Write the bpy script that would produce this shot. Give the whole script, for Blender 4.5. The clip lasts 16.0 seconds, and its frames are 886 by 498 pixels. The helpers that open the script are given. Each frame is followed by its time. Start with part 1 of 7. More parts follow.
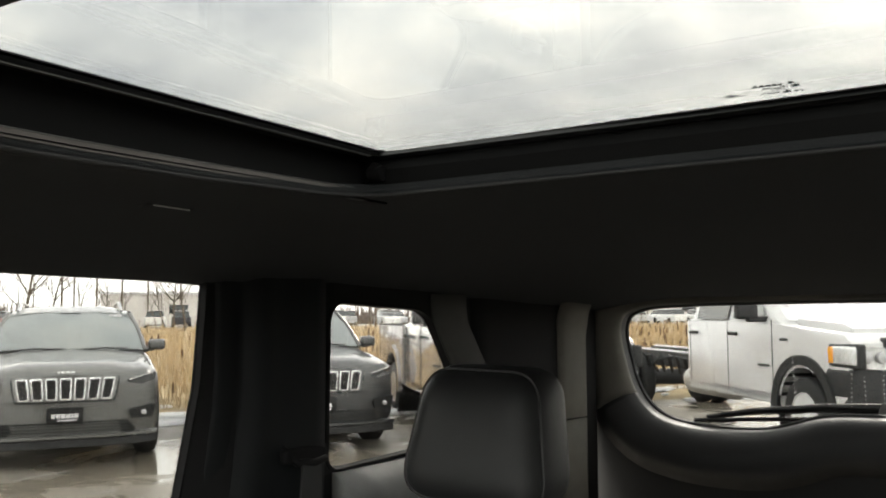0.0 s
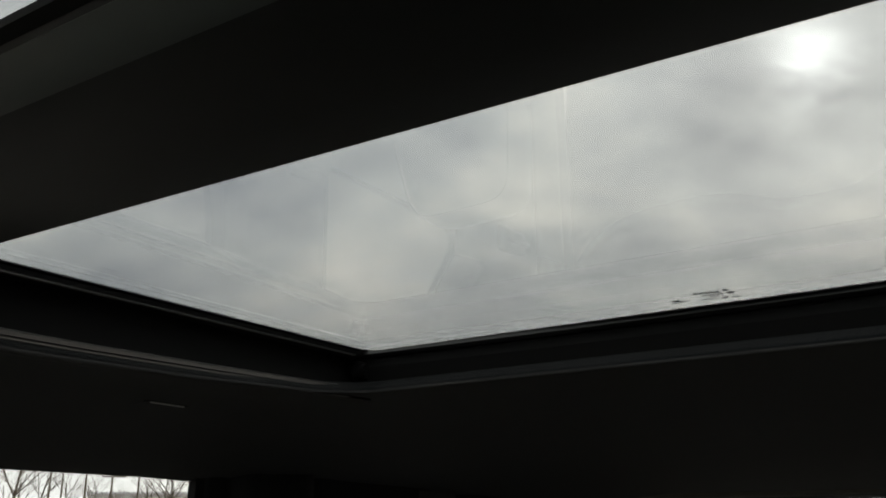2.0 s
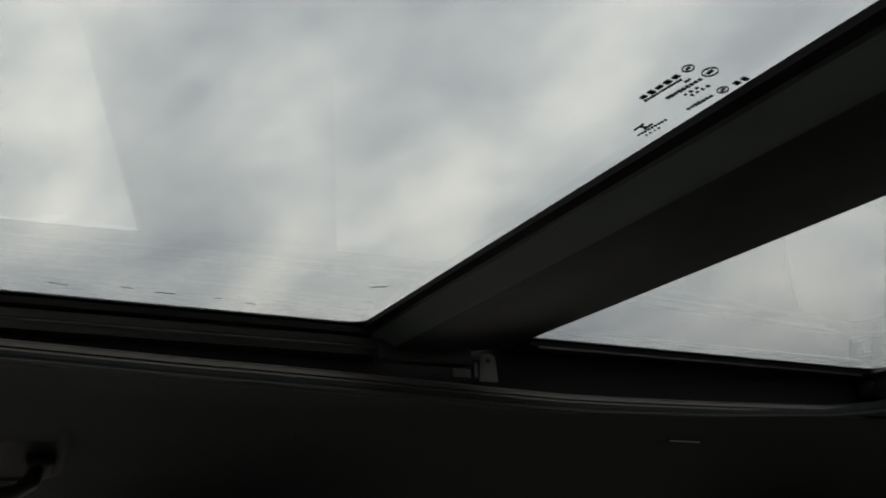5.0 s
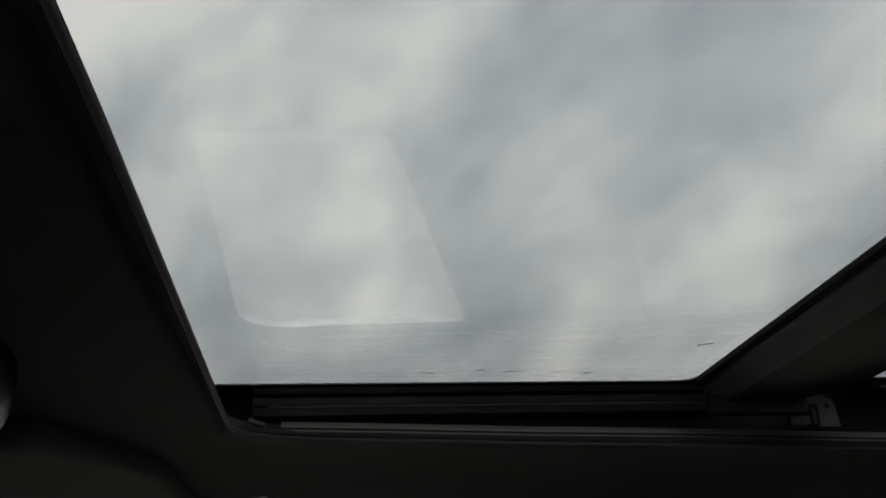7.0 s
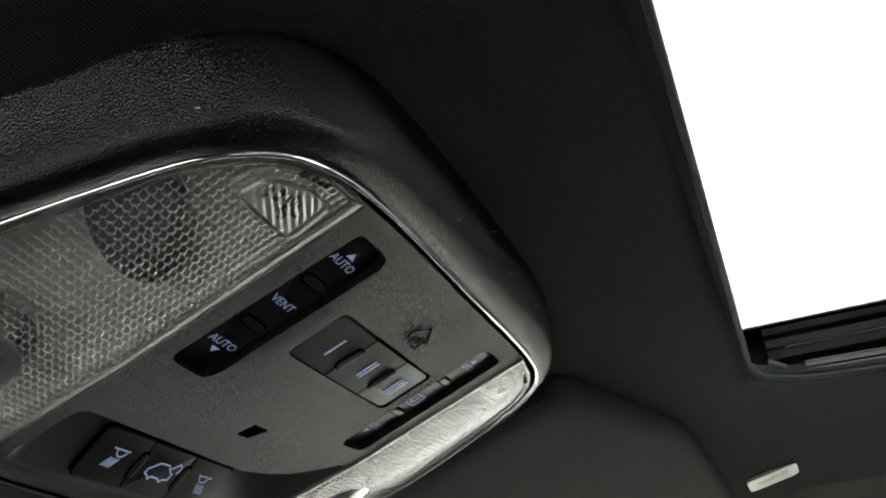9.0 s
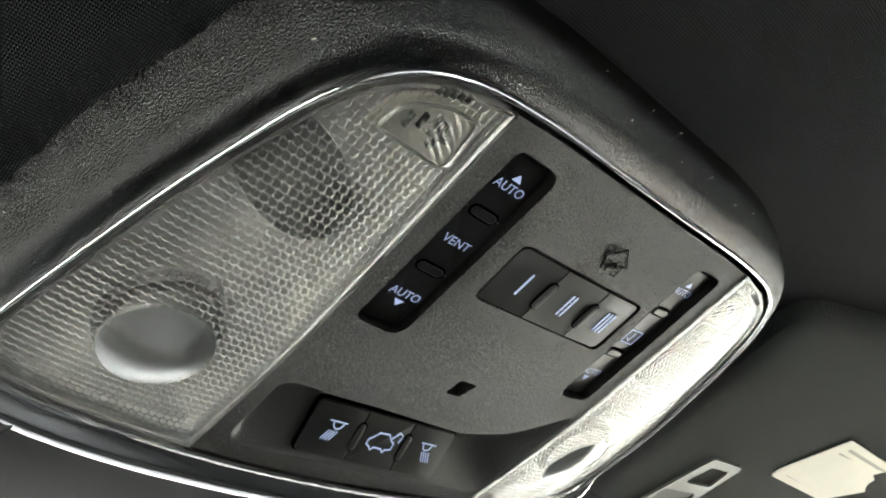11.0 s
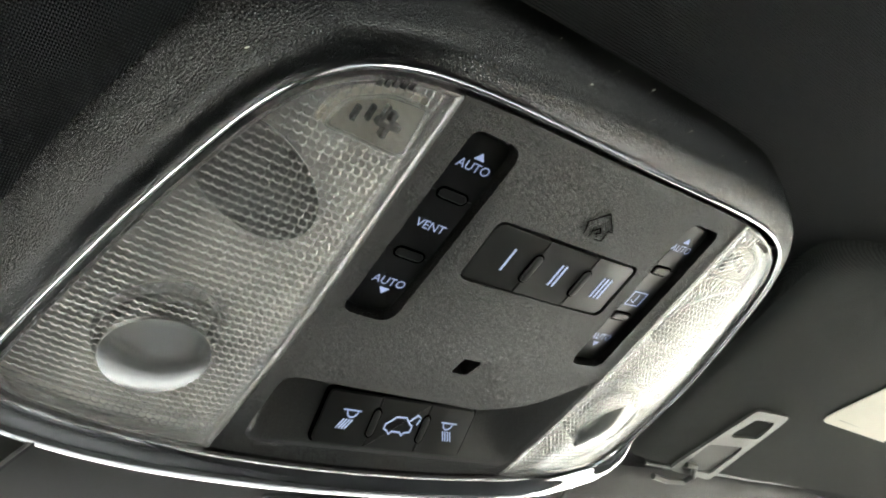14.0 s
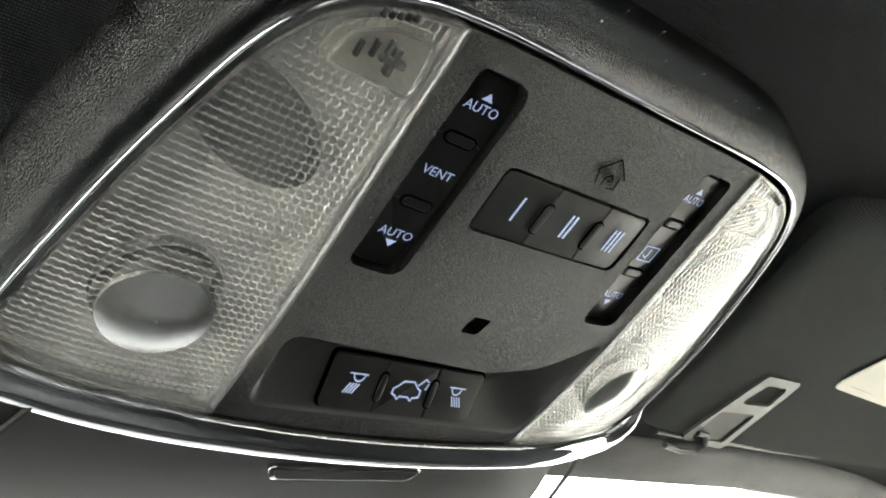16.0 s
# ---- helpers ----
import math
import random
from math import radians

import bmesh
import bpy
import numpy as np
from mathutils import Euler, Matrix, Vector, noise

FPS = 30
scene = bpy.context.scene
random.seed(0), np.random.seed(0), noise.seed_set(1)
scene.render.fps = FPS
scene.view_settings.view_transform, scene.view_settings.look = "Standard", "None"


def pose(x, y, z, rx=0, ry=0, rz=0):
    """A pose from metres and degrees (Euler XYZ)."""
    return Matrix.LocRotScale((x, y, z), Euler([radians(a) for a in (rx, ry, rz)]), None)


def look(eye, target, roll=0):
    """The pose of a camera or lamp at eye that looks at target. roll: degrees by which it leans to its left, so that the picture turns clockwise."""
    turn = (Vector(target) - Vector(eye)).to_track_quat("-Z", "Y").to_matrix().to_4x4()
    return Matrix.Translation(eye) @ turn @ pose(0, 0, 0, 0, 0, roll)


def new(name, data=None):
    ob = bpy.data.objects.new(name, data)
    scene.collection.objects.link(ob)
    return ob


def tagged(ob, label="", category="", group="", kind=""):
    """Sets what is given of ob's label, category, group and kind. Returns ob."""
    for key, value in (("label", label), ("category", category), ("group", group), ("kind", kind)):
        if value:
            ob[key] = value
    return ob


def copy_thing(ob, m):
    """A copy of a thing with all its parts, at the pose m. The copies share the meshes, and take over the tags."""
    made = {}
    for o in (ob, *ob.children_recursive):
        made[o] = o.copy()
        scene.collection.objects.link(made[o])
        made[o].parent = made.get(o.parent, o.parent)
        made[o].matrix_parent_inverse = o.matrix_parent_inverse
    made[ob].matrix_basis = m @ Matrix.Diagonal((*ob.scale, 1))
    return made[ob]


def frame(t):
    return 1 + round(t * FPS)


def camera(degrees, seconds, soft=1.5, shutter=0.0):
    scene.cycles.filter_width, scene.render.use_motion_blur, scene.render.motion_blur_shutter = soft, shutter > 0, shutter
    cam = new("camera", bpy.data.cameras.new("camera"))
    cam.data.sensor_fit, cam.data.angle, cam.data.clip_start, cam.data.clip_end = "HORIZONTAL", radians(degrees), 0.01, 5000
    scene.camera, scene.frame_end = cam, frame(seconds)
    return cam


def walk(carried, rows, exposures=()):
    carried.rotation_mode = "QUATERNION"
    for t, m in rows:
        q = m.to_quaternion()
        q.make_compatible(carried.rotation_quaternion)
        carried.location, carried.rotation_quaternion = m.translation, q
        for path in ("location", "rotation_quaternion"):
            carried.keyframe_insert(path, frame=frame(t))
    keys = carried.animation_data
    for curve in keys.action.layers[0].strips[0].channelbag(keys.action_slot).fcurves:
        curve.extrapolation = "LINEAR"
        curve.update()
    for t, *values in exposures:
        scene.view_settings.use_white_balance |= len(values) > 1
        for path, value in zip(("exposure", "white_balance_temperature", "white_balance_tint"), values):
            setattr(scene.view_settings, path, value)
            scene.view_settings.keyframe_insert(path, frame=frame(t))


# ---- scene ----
cam = camera(55.0, 16.0, soft=1.9)
PATH = [
    (0, (-0.193, -0.389, 1.526), (0.881, -2.070, 1.683), -0.3),
    (0.5, (-0.228, -0.396, 1.526), (0.850, -2.047, 1.858), 0.2),
    (1, (-0.246, -0.378, 1.525), (0.812, -2.016, 1.972), 0.0),
    (1.5, (-0.246, -0.360, 1.524), (0.792, -1.984, 2.059), -0.2),
    (2, (-0.248, -0.345, 1.519), (0.778, -1.954, 2.120), -0.5),
    (2.5, (-0.249, -0.340, 1.515), (0.761, -1.947, 2.144), -0.7),
    (3, (-0.246, -0.334, 1.519), (0.778, -1.937, 2.137), -1.1),
    (3.5, (-0.251, -0.325, 1.517), (0.886, -1.850, 2.133), -1.2),
    (3.8, (-0.249, -0.311, 1.515), (0.937, -1.799, 2.132), -1.3),
    (4, (-0.250, -0.298, 1.513), (0.992, -1.738, 2.130), -1.3),
    (4.5, (-0.261, -0.251, 1.510), (1.218, -1.433, 2.154), -1.5),
    (4.6, (-0.263, -0.247, 1.513), (1.266, -1.361, 2.163), -1.7),
    (4.8, (-0.270, -0.241, 1.520), (1.340, -1.237, 2.168), -2.1),
    (5, (-0.275, -0.236, 1.520), (1.384, -1.123, 2.199), -2.3),
    (5.2, (-0.283, -0.231, 1.516), (1.405, -1.023, 2.240), -2.4),
    (7.3, (-0.328, -0.175, 1.498), (1.472, -0.308, 2.362), -4.6),
    (7.5, (-0.327, -0.164, 1.491), (1.468, -0.211, 2.371), -5.9),
    (7.8, (-0.315, -0.166, 1.492), (1.473, -0.038, 2.378), -4.8),
    (8, (-0.307, -0.163, 1.48), (1.459, 0.063, 2.391), -5.4),
    (8.5, (-0.283, -0.143, 1.473), (1.424, 0.322, 2.406), -4.3),
    (9, (-0.263, -0.127, 1.469), (1.367, 0.508, 2.439), -4.3),
    (9.5, (-0.251, -0.114, 1.469), (1.294, 0.687, 2.455), -3.9),
    (10, (-0.236, -0.114, 1.466), (1.222, 0.825, 2.463), -3.7),
    (12.5, (-0.22, -0.152, 1.456), (1.026, 1.063, 2.441), -7.9),
    (13, (-0.212, -0.148, 1.457), (1.016, 1.089, 2.438), -8.0),
    (13.5, (-0.212, -0.149, 1.457), (1.012, 1.093, 2.435), -8.3),
    (14, (-0.21, -0.151, 1.456), (1.021, 1.091, 2.426), -8.7),
    (14.5, (-0.209, -0.154, 1.455), (1.027, 1.088, 2.42), -9.1),
    (15, (-0.209, -0.155, 1.455), (1.031, 1.087, 2.413), -9.5),
    (15.5, (-0.207, -0.15, 1.453), (1.033, 1.095, 2.409), -9.8),
    (16, (-0.204, -0.136, 1.448), (1.036, 1.102, 2.413), -10.1),
]
EXPOSURES = [
    (0, 2.1, 6800, 9),
    (0.5, 1.5, 6800, 8),
    (1.0, 1.2, 6750, 8),
    (1.5, 1.1, 6650, 8),
    (5.2, 1.13, 6450, 9),
    (7.3, 0.86, 6350, 9),
    (8.0, 1.06, 6300, 9),
    (8.5, 1.85, 6250, 7),
    (9.0, 3.0, 6220, 6),
    (9.5, 3.65, 6150, 6),
    (10.0, 3.95, 6250, 6),
    (12.5, 4.26, 6380, 6),
    (16.0, 4.26, 6380, 6),
]
walk(cam, [(t, look(eye, target, roll)) for t, eye, target, roll in PATH], EXPOSURES)

# ---- world, sun ----
SUN_DIR = Vector((0.10, -0.885, 0.455)).normalized()

wd = bpy.data.worlds.new("sky")
scene.world = wd
wd.use_nodes = True
nt = wd.node_tree
nt.nodes.clear()


def N(tree, kind, **kw):
    n = tree.nodes.new(kind)
    for k, v in kw.items():
        if k == "inputs":
            for i, val in v.items():
                n.inputs[i].default_value = val
        else:
            setattr(n, k, v)
    return n


def L(tree, a, b):
    tree.links.new(a, b)


def build_sky():
    t = nt
    out = N(t, "ShaderNodeOutputWorld")
    bg = N(t, "ShaderNodeBackground", inputs={"Strength": 2.5})
    co = N(t, "ShaderNodeTexCoord")
    sep = N(t, "ShaderNodeSeparateXYZ")
    L(t, co.outputs["Generated"], sep.inputs[0])
    up = N(t, "ShaderNodeMath", operation="ABSOLUTE")
    L(t, sep.outputs[2], up.inputs[0])
    den = N(t, "ShaderNodeMath", operation="ADD", inputs={1: 0.50})
    L(t, up.outputs[0], den.inputs[0])
    dx = N(t, "ShaderNodeMath", operation="DIVIDE")
    dy = N(t, "ShaderNodeMath", operation="DIVIDE")
    L(t, sep.outputs[0], dx.inputs[0]), L(t, den.outputs[0], dx.inputs[1])
    L(t, sep.outputs[1], dy.inputs[0]), L(t, den.outputs[0], dy.inputs[1])
    flat = N(t, "ShaderNodeCombineXYZ")
    L(t, dx.outputs[0], flat.inputs[0]), L(t, dy.outputs[0], flat.inputs[1])
    big = N(t, "ShaderNodeTexNoise", inputs={"Scale": 2.6, "Detail": 5.0, "Roughness": 0.5, "Distortion": 0.15})
    fine = N(t, "ShaderNodeTexNoise", inputs={"Scale": 5.6, "Detail": 6.0, "Roughness": 0.56, "Distortion": 0.25})
    band = N(t, "ShaderNodeMapping", vector_type="TEXTURE")
    band.inputs["Rotation"].default_value = (0, 0, radians(30))
    band.inputs["Scale"].default_value = (1.3, 0.88, 1.0)
    L(t, flat.outputs[0], band.inputs["Vector"])
    L(t, band.outputs[0], big.inputs["Vector"]), L(t, band.outputs[0], fine.inputs["Vector"])
    mix = N(t, "ShaderNodeMix", data_type="FLOAT", inputs={0: 0.42})
    L(t, big.outputs["Fac"], mix.inputs[2]), L(t, fine.outputs["Fac"], mix.inputs[3])
    ramp = N(t, "ShaderNodeValToRGB")
    e = ramp.color_ramp.elements
    e[0].position, e[0].color = 0.37, (0.45, 0.465, 0.495, 1)
    e[1].position, e[1].color = 0.63, (1.03, 0.995, 0.935, 1)
    mid = e.new(0.5)
    mid.color = (0.69, 0.70, 0.70, 1)
    L(t, mix.outputs[0], ramp.inputs[0])
    # thin cloud round the veiled sun
    dot = N(t, "ShaderNodeVectorMath", operation="DOT_PRODUCT")
    dot.inputs[1].default_value = SUN_DIR
    L(t, co.outputs["Generated"], dot.inputs[0])
    clamp = N(t, "ShaderNodeMath", operation="MAXIMUM", inputs={1: 0.0})
    L(t, dot.outputs["Value"], clamp.inputs[0])
    wide = N(t, "ShaderNodeMath", operation="POWER", inputs={1: 60.0})
    core = N(t, "ShaderNodeMath", operation="POWER", inputs={1: 1500.0})
    L(t, clamp.outputs[0], wide.inputs[0]), L(t, clamp.outputs[0], core.inputs[0])
    cm = N(t, "ShaderNodeMath", operation="MULTIPLY", inputs={1: 2.5})
    L(t, core.outputs[0], cm.inputs[0])
    ws = N(t, "ShaderNodeMath", operation="MULTIPLY", inputs={1: 0.30})
    L(t, wide.outputs[0], ws.inputs[0])
    glow = N(t, "ShaderNodeMath", operation="ADD")
    L(t, cm.outputs[0], glow.inputs[0]), L(t, ws.outputs[0], glow.inputs[1])
    brk = N(t, "ShaderNodeMath", operation="MULTIPLY")
    bm_ = N(t, "ShaderNodeMapRange", inputs={1: 0.35, 2: 0.7, 3: 0.15, 4: 1.0})
    L(t, fine.outputs["Fac"], bm_.inputs[0])
    L(t, glow.outputs[0], brk.inputs[0]), L(t, bm_.outputs[0], brk.inputs[1])
    addg = N(t, "ShaderNodeMix", data_type="RGBA", blend_type="ADD", inputs={0: 1.0})
    cg = N(t, "ShaderNodeCombineXYZ")
    for i in range(3):
        L(t, brk.outputs[0], cg.inputs[i])
    L(t, ramp.outputs[0], addg.inputs[6]), L(t, cg.outputs[0], addg.inputs[7])
    # brighter, even cloud near the horizon
    hz = N(t, "ShaderNodeMapRange", inputs={1: 0.02, 2: 0.28, 3: 0.75, 4: 0.0})
    L(t, sep.outputs[2], hz.inputs[0])
    hm = N(t, "ShaderNodeMix", data_type="RGBA", blend_type="MIX", inputs={7: (0.92, 0.92, 0.93, 1)})
    L(t, hz.outputs[0], hm.inputs[0]), L(t, addg.outputs[2], hm.inputs[6])
    # a little clear sky light between the clouds
    sky = N(t, "ShaderNodeTexSky")
    sky.sky_type = "NISHITA"
    sky.sun_disc = False
    sky.sun_elevation = math.asin(SUN_DIR.z)
    sky.sun_rotation = math.atan2(SUN_DIR.x, SUN_DIR.y)
    sk = N(t, "ShaderNodeMix", data_type="RGBA", blend_type="MULTIPLY", inputs={0: 1.0, 7: (0.1, 0.1, 0.1, 1)})
    L(t, sky.outputs[0], sk.inputs[6])
    fin = N(t, "ShaderNodeMix", data_type="RGBA", blend_type="MIX", inputs={0: 0.94})
    L(t, sk.outputs[2], fin.inputs[6]), L(t, hm.outputs[2], fin.inputs[7])
    L(t, fin.outputs[2], bg.inputs[0]), L(t, bg.outputs[0], out.inputs[0])


build_sky()
sun_data = bpy.data.lights.new("sun", "SUN")
sun_data.energy, sun_data.angle, sun_data.color = 0.9, radians(24), (1.0, 0.96, 0.90)
sun = new("sun", sun_data)
sun.matrix_world = look(SUN_DIR * 60, (0, 0, 0))


# ---- materials ----
def mat(name, color, rough=0.6, metal=0.0, grain=0.0, scale=800.0, vary=0.0, vscale=20.0, spec=0.5, coat=0.0, rvary=0.0, voronoi=False, trans=0.0, ior=1.45):
    """A surface with grain relief (metres of noise cells: 1/scale) and slow colour variation."""
    m = bpy.data.materials.new(name)
    m.use_nodes = True
    t = m.node_tree
    b = t.nodes["Principled BSDF"]
    b.inputs["Base Color"].default_value = (*color, 1)
    b.inputs["Roughness"].default_value = rough
    b.inputs["Metallic"].default_value = metal
    b.inputs["Specular IOR Level"].default_value = spec
    b.inputs["Coat Weight"].default_value = coat
    b.inputs["Transmission Weight"].default_value = trans
    b.inputs["IOR"].default_value = ior
    co = N(t, "ShaderNodeTexCoord")
    if vary or rvary:
        n1 = N(t, "ShaderNodeTexNoise", inputs={"Scale": vscale, "Detail": 6.0, "Roughness": 0.6})
        L(t, co.outputs["Object"], n1.inputs["Vector"])
        if vary:
            mr = N(t, "ShaderNodeMapRange", inputs={1: 0.3, 2: 0.7, 3: 1 - vary, 4: 1 + vary})
            L(t, n1.outputs["Fac"], mr.inputs[0])
            mx = N(t, "ShaderNodeMix", data_type="RGBA", blend_type="MULTIPLY", inputs={0: 1.0, 6: (*color, 1)})
            L(t, mr.outputs[0], mx.inputs[7])
            L(t, mx.outputs[2], b.inputs["Base Color"])
        if rvary:
            rr = N(t, "ShaderNodeMapRange", inputs={1: 0.3, 2: 0.7, 3: max(0.02, rough - rvary), 4: min(1, rough + rvary)})
            L(t, n1.outputs["Fac"], rr.inputs[0])
            L(t, rr.outputs[0], b.inputs["Roughness"])
    if grain:
        if voronoi:
            n2 = N(t, "ShaderNodeTexVoronoi", inputs={"Scale": scale})
            src = n2.outputs["Distance"]
        else:
            n2 = N(t, "ShaderNodeTexNoise", inputs={"Scale": scale, "Detail": 3.0, "Roughness": 0.6})
            src = n2.outputs["Fac"]
        L(t, co.outputs["Object"], n2.inputs["Vector"])
        bp = N(t, "ShaderNodeBump", inputs={"Strength": grain, "Distance": 0.001})
        L(t, src, bp.inputs["Height"])
        L(t, bp.outputs[0], b.inputs["Normal"])
    return m


def fabric(name, color):
    """Knitted headliner cloth: fine crossing ribs."""
    m = mat(name, color, 0.95, vary=0.12, vscale=9.0, spec=0.15)
    t = m.node_tree
    b = t.nodes["Principled BSDF"]
    b.inputs["Sheen Weight"].default_value = 0.10
    b.inputs["Sheen Roughness"].default_value = 0.5
    co = N(t, "ShaderNodeTexCoord")
    w1 = N(t, "ShaderNodeTexWave", bands_direction="X", inputs={"Scale": 400.0, "Distortion": 0.8})
    w2 = N(t, "ShaderNodeTexWave", bands_direction="Y", inputs={"Scale": 330.0, "Distortion": 0.8})
    L(t, co.outputs["Object"], w1.inputs["Vector"]), L(t, co.outputs["Object"], w2.inputs["Vector"])
    mx = N(t, "ShaderNodeMath", operation="MULTIPLY")
    L(t, w1.outputs["Fac"], mx.inputs[0]), L(t, w2.outputs["Fac"], mx.inputs[1])
    bp = N(t, "ShaderNodeBump", inputs={"Strength": 0.9, "Distance": 0.0007})
    L(t, mx.outputs[0], bp.inputs["Height"])
    L(t, bp.outputs[0], b.inputs["Normal"])
    return m


def pane(name, tint, ior=1.5, smear=0.0, gloss=1.0, rough=0.004):
    """Thin glass: clear passage through a tint, mirror gloss by Fresnel."""
    m = bpy.data.materials.new(name)
    m.use_nodes = True
    t = m.node_tree
    t.nodes.clear()
    out = N(t, "ShaderNodeOutputMaterial")
    tr = N(t, "ShaderNodeBsdfTransparent", inputs={0: (*tint, 1)})
    gl = N(t, "ShaderNodeBsdfGlossy", inputs={0: (gloss, gloss, gloss, 1), "Roughness": rough})
    lw = N(t, "ShaderNodeLayerWeight", inputs={"Blend": 0.5})
    pw = N(t, "ShaderNodeMath", operation="POWER", inputs={1: 5.0})
    L(t, lw.outputs["Facing"], pw.inputs[0])
    f0 = ((ior - 1) / (ior + 1)) ** 2
    fr = N(t, "ShaderNodeMath", operation="MULTIPLY_ADD", inputs={1: 1 - f0, 2: f0})
    L(t, pw.outputs[0], fr.inputs[0])
    mx = N(t, "ShaderNodeMixShader")
    L(t, fr.outputs[0], mx.inputs[0]), L(t, tr.outputs[0], mx.inputs[1]), L(t, gl.outputs[0], mx.inputs[2])
    last = mx.outputs[0]
    if smear:
        df = N(t, "ShaderNodeBsdfDiffuse", inputs={0: (0.7, 0.7, 0.7, 1)})
        co = N(t, "ShaderNodeTexCoord")
        nz = N(t, "ShaderNodeTexNoise", inputs={"Scale": 6.0, "Detail": 7.0, "Roughness": 0.7})
        L(t, co.outputs["Object"], nz.inputs["Vector"])
        mr = N(t, "ShaderNodeMapRange", inputs={1: 0.45, 2: 0.8, 3: 0.0, 4: smear})
        L(t, nz.outputs["Fac"], mr.inputs[0])
        m2 = N(t, "ShaderNodeMixShader")
        L(t, mr.outputs[0], m2.inputs[0]), L(t, last, m2.inputs[1]), L(t, df.outputs[0], m2.inputs[2])
        last = m2.outputs[0]
    L(t, last, out.inputs[0])
    return m


def beaded(name, f0, f1, lo, hi, rough, haze):
    """Clear bead sheet: bead crowns let the lamp's inside show, their flanks gleam."""
    m = bpy.data.materials.new(name)
    m.use_nodes = True
    t = m.node_tree
    t.nodes.clear()
    out = N(t, "ShaderNodeOutputMaterial")
    tr = N(t, "ShaderNodeBsdfTransparent", inputs={0: (0.95, 0.95, 0.94, 1)})
    gl = N(t, "ShaderNodeBsdfGlossy", inputs={0: (0.92, 0.91, 0.90, 1), "Roughness": rough})
    lw = N(t, "ShaderNodeLayerWeight", inputs={"Blend": 0.5})
    mr = N(t, "ShaderNodeMapRange", interpolation_type="SMOOTHSTEP", inputs={1: f0, 2: f1, 3: lo, 4: hi})
    L(t, lw.outputs["Facing"], mr.inputs[0])
    mx = N(t, "ShaderNodeMixShader")
    L(t, mr.outputs[0], mx.inputs[0]), L(t, tr.outputs[0], mx.inputs[1]), L(t, gl.outputs[0], mx.inputs[2])
    df = N(t, "ShaderNodeBsdfDiffuse", inputs={0: (0.90, 0.89, 0.88, 1)})
    hz = N(t, "ShaderNodeMixShader", inputs={0: haze})
    L(t, mx.outputs[0], hz.inputs[1]), L(t, df.outputs[0], hz.inputs[2])
    L(t, hz.outputs[0], out.inputs[0])
    return m


M_CLOTH = fabric("headliner_cloth", (0.0076, 0.0092, 0.0106))
M_LIP_GLEAM = mat("headliner_edge_gleam", (0.034, 0.034, 0.035), 0.75, grain=0.2, scale=1500, vary=0.1)
M_BLACK = mat("black_plastic", (0.007, 0.007, 0.0075), 0.45, grain=0.15, scale=900, vary=0.15, rvary=0.1)
M_RUBBER = mat("rubber", (0.006, 0.0065, 0.0065), 0.5, grain=0.2, scale=300, vary=0.2, rvary=0.12)
M_BEAD = mat("bright_seal_edge", (0.16, 0.16, 0.155), 0.35, metal=0.6)
M_TRACK = mat("track_metal", (0.085, 0.074, 0.068), 0.5, metal=0.3, grain=0.1, scale=400, vary=0.15, vscale=8)
M_BAR_LIT = mat("bar_cover_lit", (0.058, 0.068, 0.064), 0.42, grain=0.12, scale=1200, vary=0.1)
M_BAR = mat("bar_cover", (0.0125, 0.0140, 0.0138), 0.58, grain=0.15, scale=1200, vary=0.1)
M_GRAINED = mat("grained_plastic", (0.0050, 0.0052, 0.0050), 0.20, grain=0.36, scale=1700, vary=0.15, vscale=30, spec=0.52, voronoi=True)
M_FINE = mat("fine_grain_plastic", (0.0050, 0.0053, 0.0052), 0.32, grain=0.50, scale=3000, vary=0.6, vscale=2600, voronoi=True, spec=0.17, rvary=0.15)
M_KEY = mat("satin_key_plastic", (0.014, 0.0143, 0.014), 0.45, grain=0.06, scale=2500, vary=0.15, vscale=60, spec=0.35)
M_SMOOTH = mat("smooth_switch_plastic", (0.0065, 0.0065, 0.0068), 0.38, grain=0.08, scale=2500, vary=0.1, rvary=0.06)
M_COVER = mat("satin_cover_plastic", (0.020, 0.0200, 0.0190), 0.40, grain=0.06, scale=2300, vary=0.25, vscale=1500)
M_TRAY = mat("matt_tray_plastic", (0.026, 0.0265, 0.0262), 0.45, grain=0.20, scale=1700, vary=0.3, vscale=1300, voronoi=True)
M_SLOT = mat("dark_recess", (0.006, 0.006, 0.006), 0.6)
M_LENS_DARK = mat("dark_lens_backing", (0.035, 0.035, 0.034), 0.5, vary=0.4, vscale=120)
M_CHROME = mat("chrome", (0.58, 0.58, 0.59), 0.07, metal=1.0, rvary=0.03, vscale=60)
M_LENS = beaded("clear_prism_lens", 0.20, 0.58, 0.06, 0.80, 0.19, 0.08)
M_FROST = mat("frosted_lens", (0.46, 0.46, 0.45), 0.15, metal=0.80, trans=0.0, ior=1.49, grain=0.08, scale=1500, spec=0.8)
M_SKIN = pane("lens_skin", (0.97, 0.97, 0.96), 1.4, gloss=0.42, rough=0.09)
M_RIBBED = beaded("ribbed_window_plastic", 0.25, 0.65, 0.06, 0.75, 0.15, 0.08)
M_HOLDER = mat("grey_bulb_holder", (0.05, 0.05, 0.05), 0.6)
M_REFLECT = mat("silver_reflector", (0.72, 0.71, 0.69), 0.4, metal=0.0, grain=0.2, scale=300, vary=0.25, vscale=45)
M_PRINT = mat("pale_blue_glowing_print", (0.46, 0.52, 0.72), 0.6)
